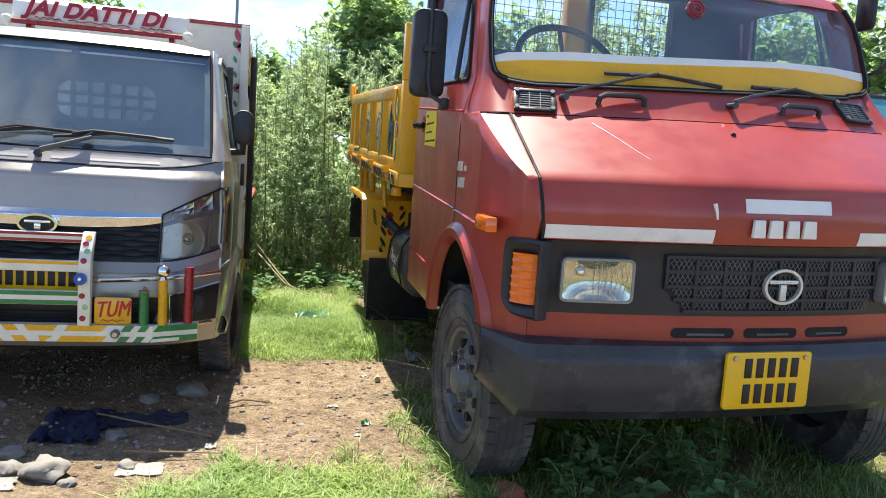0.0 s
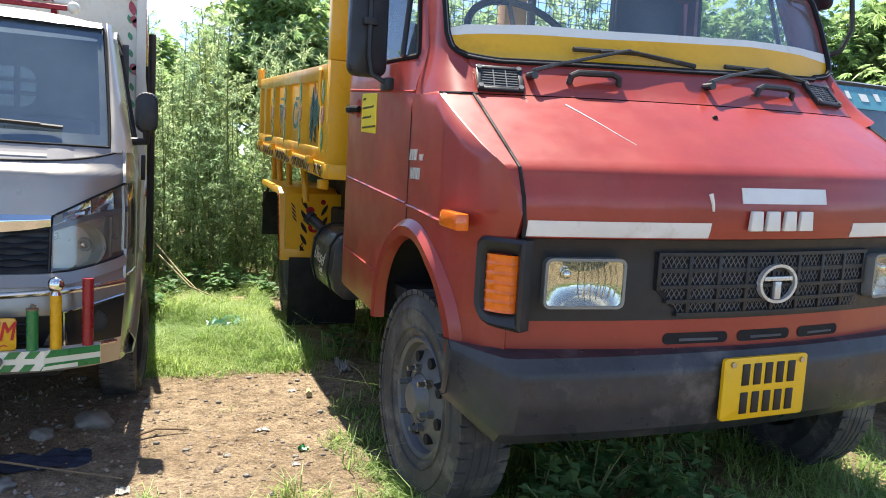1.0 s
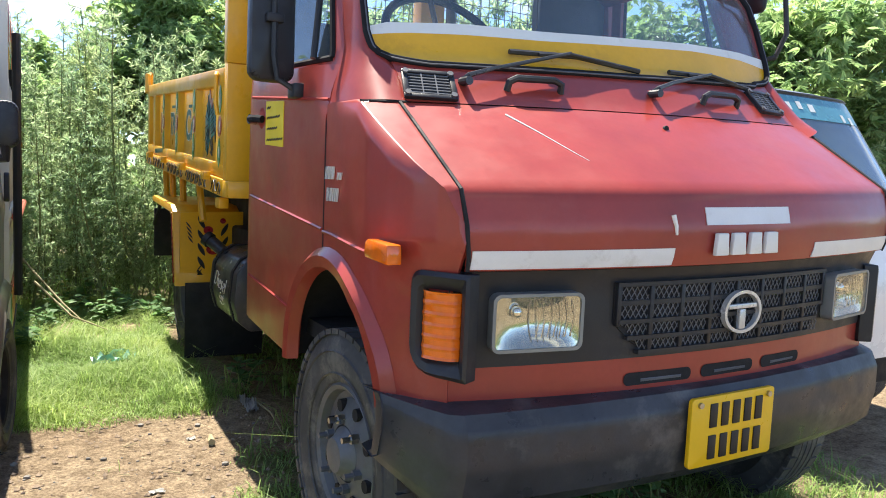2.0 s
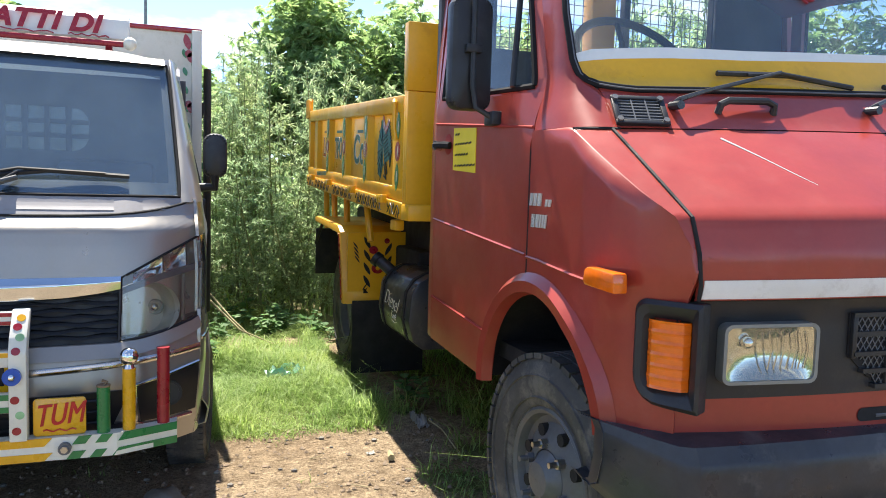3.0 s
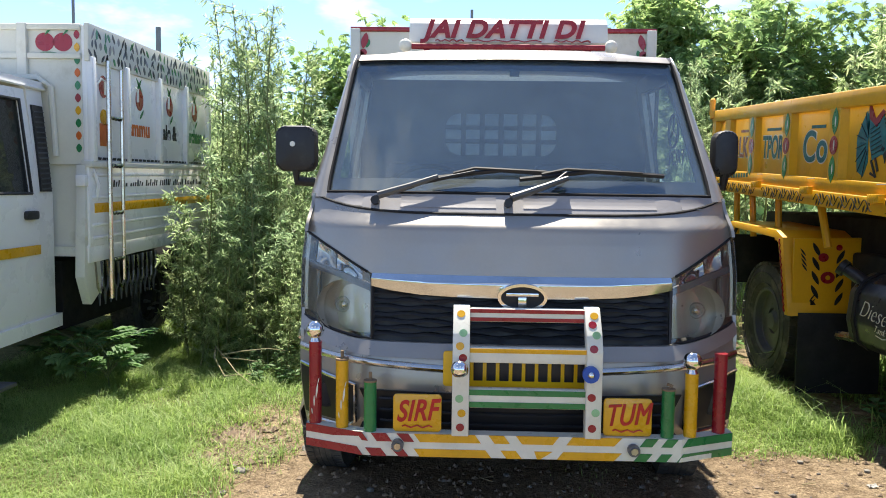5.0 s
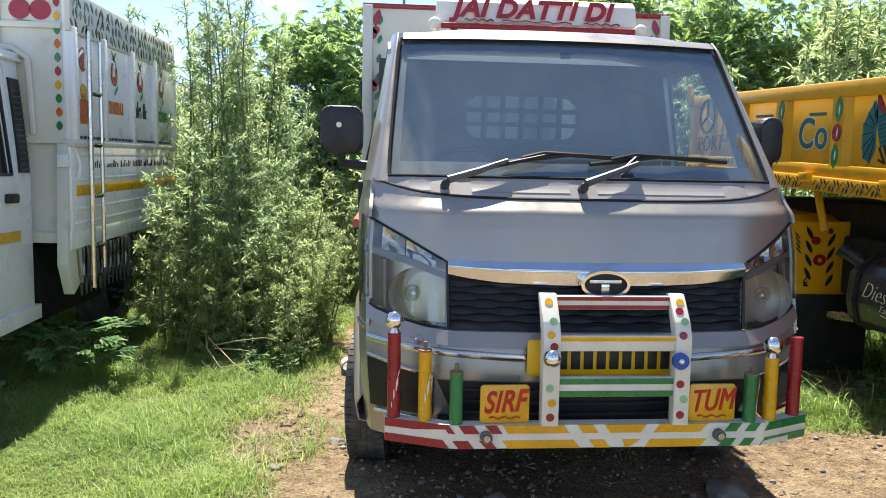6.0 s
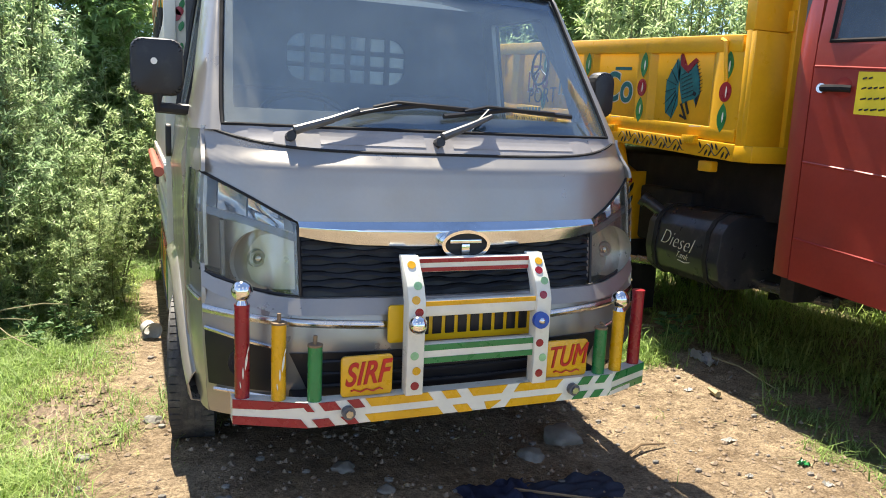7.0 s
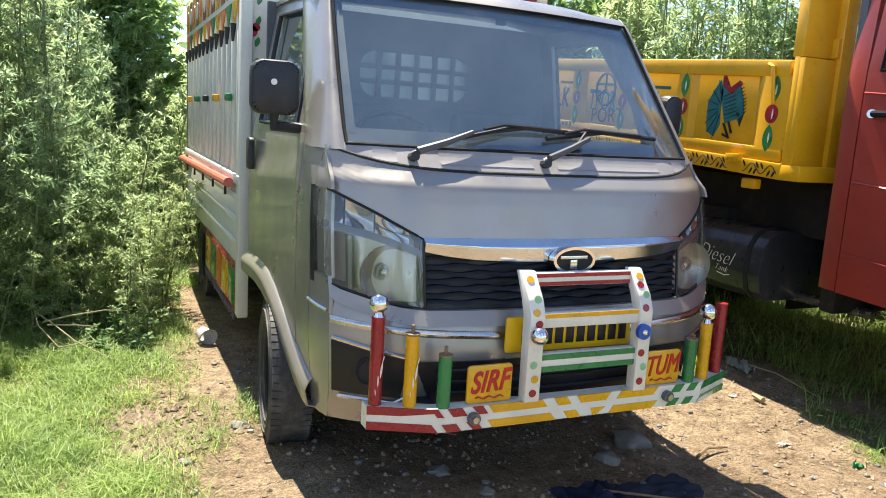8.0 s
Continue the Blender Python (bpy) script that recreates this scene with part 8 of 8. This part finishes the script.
tree("broadleaf_tree", (8.2, 7.0), 3.7, 1.6, 13, 4200, "broad-leaved tree beyond the white van", size=0.137, crown0=.2)
tree("broadleaf_tree", (9.9, 7.6), 3.8, 1.6, 14, 3000, "broad-leaved tree at the edge of the yard", size=0.137, crown0=.2)
tree("broadleaf_tree", (7.3, 8.9), 3.8, 1.6, 16, 3500, "broad-leaved tree beyond the white van", size=0.129, crown0=.25)
tree("broadleaf_tree", (5.2, 12.5), 3.9, 1.6, 15, 3200, "broad-leaved tree behind the tipper body", size=0.129, crown0=.25)


# ---- grass and low weeds ----
def grass_patch(name, n, x0, x1, y0, y1, lo, hi, label, width=.0028):
    g = np.random.default_rng(int(abs(x0 * 37 + y0 * 11) + n) % 9973)
    pts = []
    tries = 0
    while len(pts) < n and tries < n * 14:
        tries += 1
        x, y = g.uniform(x0, x1), g.uniform(y0, y1)
        if g.uniform() < grass_density(x, y):
            pts.append((x, y, soil_z(x, y) - .005))
    p = np.array(pts)
    m = len(p)
    a = g.uniform(0, 2 * np.pi, m)
    cl = np.array([noise.noise(Vector((q[0] * 1.7, q[1] * 1.7, 2))) + .6 * noise.noise(Vector((q[0] * 6, q[1] * 6, 4))) for q in p])
    h = g.uniform(lo, hi, m) * (.6 + .8 * g.uniform(0, 1, m) ** 2) * np.clip(1 + 1.1 * cl, .45, 2.0)
    bend = np.stack([np.cos(a), np.sin(a), np.zeros(m)], 1) * (h * g.uniform(.5, 1.8, m))[:, None]
    side = np.stack([-np.sin(a), np.cos(a), np.zeros(m)], 1) * (width * g.uniform(.7, 1.4, m))[:, None]
    mid = p + bend * .28 + np.array([0, 0, 1]) * (h * .62)[:, None]
    tip = p + bend + np.array([0, 0, 1]) * (h * g.uniform(.62, 1.0, m))[:, None]
    v = np.stack([p - side, p + side, mid + side * .8, mid - side * .8, tip + side * .1, tip - side * .1], 1).reshape(-1, 3)
    i = np.arange(m)[:, None] * 6
    f = np.concatenate([i + np.array([0, 1, 2, 3]), i + np.array([3, 2, 4, 5])])
    return tagged(new(name, mesh_np(name, v, f, M["grass"])), label, "grass", kind="stuff")


grass_patch("grass", 60000, -.3, .95, 4.7, 8.8, .04, .10, "green grass between the parked trucks", .0019)
grass_patch("grass", 165000, -4.4, -1.85, 3.3, 8.4, .028, .075, "lush green grass beside the pickup", .0017)
grass_patch("grass", 14000, -.8, .9, 2.0, 3.4, .03, .08, "short grass tuft at the edge of the bare earth", .0025)
grass_patch("grass", 9000, .75, 3.4, 1.7, 3.4, .04, .10, "shaded grass under the red bumper")
grass_patch("grass", 1500, .65, 1.7, 3.2, 5.4, .06, .18, "long grass beside the truck wheel")
grass_patch("grass", 7000, 1.15, 3.4, 3.2, 7.5, .08, .24, "long shaded grass under the tipper", .004)
grass_patch("grass", 5000, -1.9, .8, 3.0, 5.2, .02, .05, "sparse grass on the bare earth", .002)
grass_patch("grass", 9000, -9, 9, 8.3, 12.0, .1, .35, "rough grass under the thicket", .006)


def broad_weed(name, x, y, h, n, seed, label, size=.07):
    """A low weed with broad oval leaves on a few stems."""
    g = np.random.default_rng(seed)
    st, lf = Heap(), Heap()
    P_, D_ = [], []
    for i in range(max(3, n // 14)):
        a, r = g.uniform(0, 2 * np.pi), g.uniform(.02, .6 * h)
        e = np.array([r * np.cos(a), r * np.sin(a), h * g.uniform(.55, 1.0)])
        q = np.linspace(0, 1, 4)[:, None]
        st.add(*stem_tube(e * q + np.array([0, 0, 1]) * np.sin(q * np.pi) * .03, .004, .002, 4))
        m = 14
        t = g.uniform(.25, 1.0, m)
        P_.append(e[None] * t[:, None] + g.normal(0, .008, (m, 3)))
        D_.append(unit(np.stack([np.cos(b := g.uniform(0, 2 * np.pi, m)), np.sin(b), g.uniform(-.1, .5, m)], 1)))
    P_, D_ = np.concatenate(P_), np.concatenate(D_)
    L = size * g.uniform(.6, 1.3, len(P_))
    lf.add(*leaf_quads(P_, D_, unit(g.normal(0, .3, P_.shape) + np.array([0, 0, 1.0])), L, L * .62, .15))
    e = thing(name, (x, y, soil_z(x, y) - .01), label, "weed", group="low weeds")
    for nm, hh, mt in (("stem", st, "stem"), ("foliage", lf, "leaf_weed")):
        o = tagged(new(nm, hh.mesh(nm, M[mt])), kind="stuff")
        o.parent = e
    return e


for i, (x, y, h, n) in enumerate(((1.26, 2.95, .30, 90), (1.42, 2.86, .36, 120), (1.55, 3.0, .40, 130), (1.68, 2.82, .34, 110), (1.22, 2.72, .22, 80), (1.95, 2.88, .36, 60), (1.42, 2.62, .22, 90), (1.62, 2.58, .20, 90), (1.78, 2.68, .22, 80), (1.34, 2.48, .14, 60))):
    broad_weed("broadleaf_weed", x, y, h, n, 40 + i, "low broad-leaved weed growing under the red bumper")
for i, (x, y, h, n) in enumerate(((1.02, 5.30, .30, 30), (.15, 7.9, .30, 70), (.45, 7.6, .25, 70), (-.1, 7.4, .25, 50), (.62, 8.1, .35, 80), (.3, 8.4, .35, 80), (.82, 7.70, .26, 70), (.60, 7.85, .24, 60), (.95, 7.35, .2, 50), (0.0, 7.1, .22, 60), (-.05, 6.6, .16, 40), (-2.4, 6.9, .28, 70), (-2.75, 6.6, .30, 70), (-2.3, 7.4, .35, 80))):
    broad_weed("broadleaf_weed", x, y, h, n, 60 + i, "leafy weed with pale green leaves in the grass", .085)


def lobed_weed(name, x, y, h, n, seed, label, size=.16):
    """A low plant whose large leaves are cut into pointed lobes along a midrib."""
    g = np.random.default_rng(seed)
    st, lf = Heap(), Heap()
    for i in range(n):
        a = g.uniform(0, 2 * np.pi)
        d = np.array([np.cos(a), np.sin(a), g.uniform(.0, .35)])
        d /= np.linalg.norm(d)
        foot = np.array([0, 0, h * g.uniform(.2, .75)])
        base = foot + d * g.uniform(.06, .16) + np.array([0, 0, h * .25])
        st.add(*stem_tube(np.stack([np.zeros(3), foot, (foot + base) / 2 + np.array([0, 0, .02]), base]), .005, .002, 4))
        L = size * g.uniform(.8, 1.25)
        up = unit((np.array([0, 0, 1.0]) + g.normal(0, .22, 3))[None])[0]
        sd = np.cross(up, d)
        P_, D_, Q_ = [base], [d], [L * 1.1]
        for k in range(4):
            for e in (-1, 1):
                P_.append(base + d * L * (.12 + .19 * k))
                D_.append(d * .75 + sd * e * .66 - up * .08)
                Q_.append(L * (.50, .56, .46, .32)[k])
        Q_ = np.array(Q_)
        lf.add(*leaf_quads(np.array(P_), unit(np.array(D_)), np.repeat(up[None], len(Q_), 0), Q_, Q_ * .42, .12))
    e = thing(name, (x, y, soil_z(x, y) - .01), label, "weed", group="low weeds")
    for nm, hh, mt in (("stem", st, "stem"), ("foliage", lf, "leaf_weed")):
        o = tagged(new(nm, hh.mesh(nm, M[mt])), kind="stuff")
        o.parent = e
    return e


for i, (x, y, h, n) in enumerate(((-3.58, 5.93, .34, 22), (-3.40, 5.86, .30, 18), (-3.78, 6.02, .34, 14))):
    lobed_weed("lobed_weed", x, y, h, n, 80 + i, "weed with large cut leaves growing beside the white lorry")
for i, (x, y, h, n) in enumerate(((-2.56, 6.12, .16, 90), (-2.42, 6.18, .20, 110), (-2.48, 5.98, .12, 80), (-2.32, 6.02, .14, 90), (-2.26, 6.24, .18, 90), (-2.62, 6.34, .24, 90), (-2.40, 6.42, .22, 90))):
    broad_weed("broadleaf_weed", x, y, h, n, 90 + i, "low creeping weed with small leaves at the edge of the grass", .042)

# far backdrop of woods, low on the horizon; its unseen rear half is added to darken reflections
fw = Heap()
gfw = np.random.default_rng(3)
n_ = 20000
ang = gfw.uniform(0, 2 * math.pi, n_)
rad = gfw.uniform(22, 30, n_)
pc = np.stack([rad * np.cos(ang), rad * np.sin(ang), gfw.uniform(0, 1, n_) ** 1.3 * (2.2 + .9 * np.sin(ang * 17) + .6 * np.sin(ang * 41))], 1)
fw.add(*leaf_quads(pc, unit(gfw.normal(0, 1, (n_, 3))), unit(gfw.normal(0, .5, (n_, 3)) + np.array([0, 0, 1.0])), gfw.uniform(.5, 1.0, n_), gfw.uniform(.3, .6, n_)))
tagged(new("far_woods", fw.mesh("far_woods", M["leaf_tree"])), "far low line of green woods, closed behind the camera to darken reflections", "woods", kind="stuff")

# ---- small things on the ground, poles ----
def rock(name, x, y, r, seed, material, label, category, sz=.6, sink=.3, group=""):
    g = random.Random(seed)
    bm = bmesh.new()
    bmesh.ops.create_icosphere(bm, subdivisions=3, radius=r)
    for v in bm.verts:
        v.co *= 1 + .38 * noise.noise(v.co * (1.5 / r) + Vector((seed, 0, 0))) + .14 * noise.noise(v.co * (4.5 / r) + Vector((0, seed, 0)))
        v.co.z *= sz
    bmesh.ops.rotate(bm, cent=(0, 0, 0), matrix=Matrix.Rotation(g.uniform(0, 6), 3, "Z"), verts=bm.verts[:])
    bmesh.ops.translate(bm, vec=(x, y, soil_z(x, y) + r * sz * (1 - sink) - .01), verts=bm.verts[:])
    return solo(name, bm, M[material], label, category, group=group, angle=50)


rock("brick", .98, 2.86, .075, 3, "brick", "broken red brick wedged against the front tyre", "brick", .55, .2)
for i, (x, y, r) in enumerate(((-.80, 3.20, .085), (-.94, 3.22, .06), (-.70, 3.12, .035), (-.52, 3.30, .04), (-.98, 3.42, .05), (-.62, 3.65, .05), (-.35, 4.25, .08), (-.55, 4.15, .05), (-1.75, 4.05, .03), (-1.55, 3.9, .035), (-1.3, 4.2, .04), (-1.2, 4.0, .03), (-1.95, 4.9, .04), (-2.2, 4.6, .03))):
    rock("stone", x, y, r, 20 + i, "stone", "grey stone lying on the bare earth", "stone", .55, .35, "stones")
gst = np.random.default_rng(5)
peb = bmesh.new()
for i in range(520):
    x, y = gst.uniform(-2.4, 1.1), gst.uniform(2.6, 5.9)
    r = .004 + .016 * gst.uniform() ** 3
    vs = bmesh.ops.create_icosphere(peb, subdivisions=1, radius=r)["verts"]
    bmesh.ops.scale(peb, vec=(1, gst.uniform(.6, 1), .6), verts=vs)
    bmesh.ops.translate(peb, vec=(x, y, soil_z(x, y) + r * .3), verts=vs)
clod = bmesh.new()
for i in range(4600):
    if i < 4150:
        x, y, r = gst.uniform(-2.6, 1.1), gst.uniform(2.6, 6.0), .003 + .014 * gst.uniform() ** 2.5
    else:
        a, b = ((-2.36, 5.08), (-2.26, 4.84))[i % 2]
        x, y, r = a + gst.normal(0, .10), b + gst.normal(0, .09), gst.uniform(.008, .028)
    o = Vector((x, y, soil_z(x, y) + r * .25))
    pv = [clod.verts.new(o + Vector((math.cos(a) * r * gst.uniform(.7, 1.2), math.sin(a) * r * gst.uniform(.7, 1.2), 0))) for a in (0, 1.2, 2.5, 3.8, 5.0)]
    tp_, bt_ = clod.verts.new(o + Vector((gst.uniform(-.3, .3) * r, gst.uniform(-.3, .3) * r, r * gst.uniform(.5, .9)))), clod.verts.new(o - Vector((0, 0, r * .6)))
    for j in range(5):
        clod.faces.new((pv[j], pv[(j + 1) % 5], tp_))
        clod.faces.new((pv[(j + 1) % 5], pv[j], bt_))
solo("clods", clod, M["earth"], "crumbled earth clods strewn over the ground", "clods", kind="stuff", origin=(0, 0, 0))
solo("pebbles", peb, M["stone"], "small pebbles strewn over the bare earth", "pebbles", kind="stuff", origin=(0, 0, 0))


def crumple(name, x, y, w, d, h, seed, material, label, category, n=10, f=.45):
    """A crumpled piece of cloth, paper or film."""
    bm = bmesh.new()
    g = [[bm.verts.new((x + w * (i / n - .5) * (1 + .25 * noise.noise(Vector((j * f, seed, 0)))), y + d * (j / n - .5) * (1 + .25 * noise.noise(Vector((seed, i * f, 0)))),
                        soil_z(x, y) + .004 + h * abs(noise.noise(Vector((i * f, j * f, seed)))) * 1.6)) for i in range(n + 1)] for j in range(n + 1)]
    for j in range(n):
        for i in range(n):
            bm.faces.new((g[j][i], g[j][i + 1], g[j + 1][i + 1], g[j + 1][i]))
    bmesh.ops.solidify(bm, geom=bm.faces[:], thickness=.003)
    return solo(name, bm, M[material], label, category, angle=60)


crumple("cloth", -.82, 3.76, .28, .44, .045, 4, "blue_cloth", "crumpled dark blue cloth on the earth", "cloth", 30, .17)
crumple("cloth", -.52, 3.86, .38, .18, .02, 7, "rag", "flattened grey-blue rag under the pickup", "cloth", 24, .16)
crumple("scrap", .535, 3.80, .05, .03, .03, 3, "p_green", "small green plastic scrap", "litter", 6)
crumple("plastic_bag", .40, 6.12, .26, .14, .07, 2, "bag", "pale teal plastic bag lying in the grass", "bag", 10)
crumple("wrapper", .98, 4.93, .06, .18, .06, 5, "litter", "torn clear wrapper beside the truck", "wrapper")
for i, (x, y, w, d) in enumerate(((-.46, 3.27, .18, .12), (-.98, 3.08, .22, .10), (.39, 4.07, .06, .035), (.47, 3.62, .035, .03), (.20, 3.75, .03, .02), (-1.75, 3.7, .05, .04), (-3.0, 5.9, .22, .10), (.62, 4.62, .04, .03), (-.2, 3.5, .05, .06))):
    crumple("paper_scrap", x, y, w, d, .012, 11 + i, "litter", "dirty white paper scrap on the ground", "litter", 7)
can = bmesh.new()
lathe(can, [(.022, -.05), (.042, -.03), (.048, .03), (.060, .045), (.048, .04), (.036, -.015), (.018, -.04)], 12, Matrix.Translation((-1.95, 6.17, .045)) @ pose(0, 0, 0, 0, 12, -68))
solo("old_tin", can, M["litter"], "old white tin lying open on its side", "tin")


def stick(pts, r, label, material="wood", name="stick"):
    return solo(name, T([(x, y, soil_z(x, y) + z) for x, y, z in pts], r, 6, r * .5), M[material], label, "stick", group="sticks")


stick([(.69, 4.48, .02), (.70, 4.56, .025)], .018, "short yellow bamboo offcut on the earth", "stem_dry")
stick([(-.17, 4.03, .02), (-.08, 4.07, .03), (.06, 4.09, .015)], .008, "dark twig on the bare earth")
stick([(-.55, 3.42, .02), (-.3, 3.38, .03), (-.15, 3.36, .02)], .006, "thin dry twig on the earth")
stick([(1.02, 4.95, .03), (1.03, 4.7, .04), (1.02, 4.41, .02)], .006, "dry cane beside the truck", "stem_dry")
stick([(1.0, 5.55, .03), (1.4, 5.45, .06), (1.75, 5.5, .04)], .018, "fallen grey branch under the tipper")
stick([(-.05, 7.6, .35), (.2, 7.3, .12), (.45, 7.1, .03)], .010, "pale dry cane leaning in the weeds", "stem_dry")
stick([(-.15, 8.2, .5), (.15, 7.6, .18), (.3, 7.4, .05)], .010, "pale dry cane leaning in the weeds", "stem_dry")
stick([(-2.52, 6.02, .07), (-2.70, 5.94, .07), (-2.80, 6.05, .17), (-2.82, 6.14, .22), (-2.74, 6.05, .18), (-2.62, 5.92, .10), (-2.42, 5.76, .02)], .0055, "long bent stalk over the grass", "stem_dry")
stick([(-2.78, 6.11, .17), (-2.66, 6.13, .19), (-2.48, 6.15, .21), (-2.36, 6.16, .20)], .006, "long bent stalk over the grass", "stem_dry")
stick([(-2.76, 6.08, .16), (-2.62, 6.07, .15), (-2.52, 6.05, .14)], .005, "short broken stalk over the grass", "stem_dry")
for i in range(9):
    stick([(-.02 + .02 * i, 6.86 + .02 * (i % 3), .01), (.06 + .018 * i, 7.08 + .03 * (i % 4), .06 + .02 * (i % 3))], .004, "broken pale straw lying in the grass", "stem_dry", "straw")
stick([(-.75, 3.9, .02), (-.2, 3.55, .03)], .006, "thin twig in the shade")
for i in range(5):
    stick([(-2.72 + .05 * i, 7.55, .25), (-2.73 + .06 * i, 7.6, .62)], .009, "cut pale cane stump among the weeds", "stem_dry")
for i in range(26):
    x, y, a = gst.uniform(-2.1, .9), gst.uniform(3.0, 5.2), gst.uniform(0, 3.1)
    l_ = gst.uniform(.03, .10)
    stick([(x, y, .006), (x + l_ * math.cos(a), y + l_ * math.sin(a), .01)], .003, "scrap of dry straw on the earth", "stem_dry", "straw")
for x, y, h, r in ((-1.05, 24.0, 6.6, .06), (-9.6, 22.0, 5.6, .10), (-10.9, 20.0, 6.4, .05), (9.6, 22.0, 5.6, .07), (8.6, 21.5, 5.2, .06)):
    solo("pole", T([(x, y, 0), (x, y, h)], r, 10, r * .7), M["pole"], "thin grey steel pole standing beyond the yard", "pole", group="far poles")
solo("wire", T([(-14, 19, 3.75), (-5, 19.5, 3.55), (5, 20, 3.6), (16, 21, 3.9)], .012, 5), M["black"], "thin black wire strung beyond the yard", "wire")
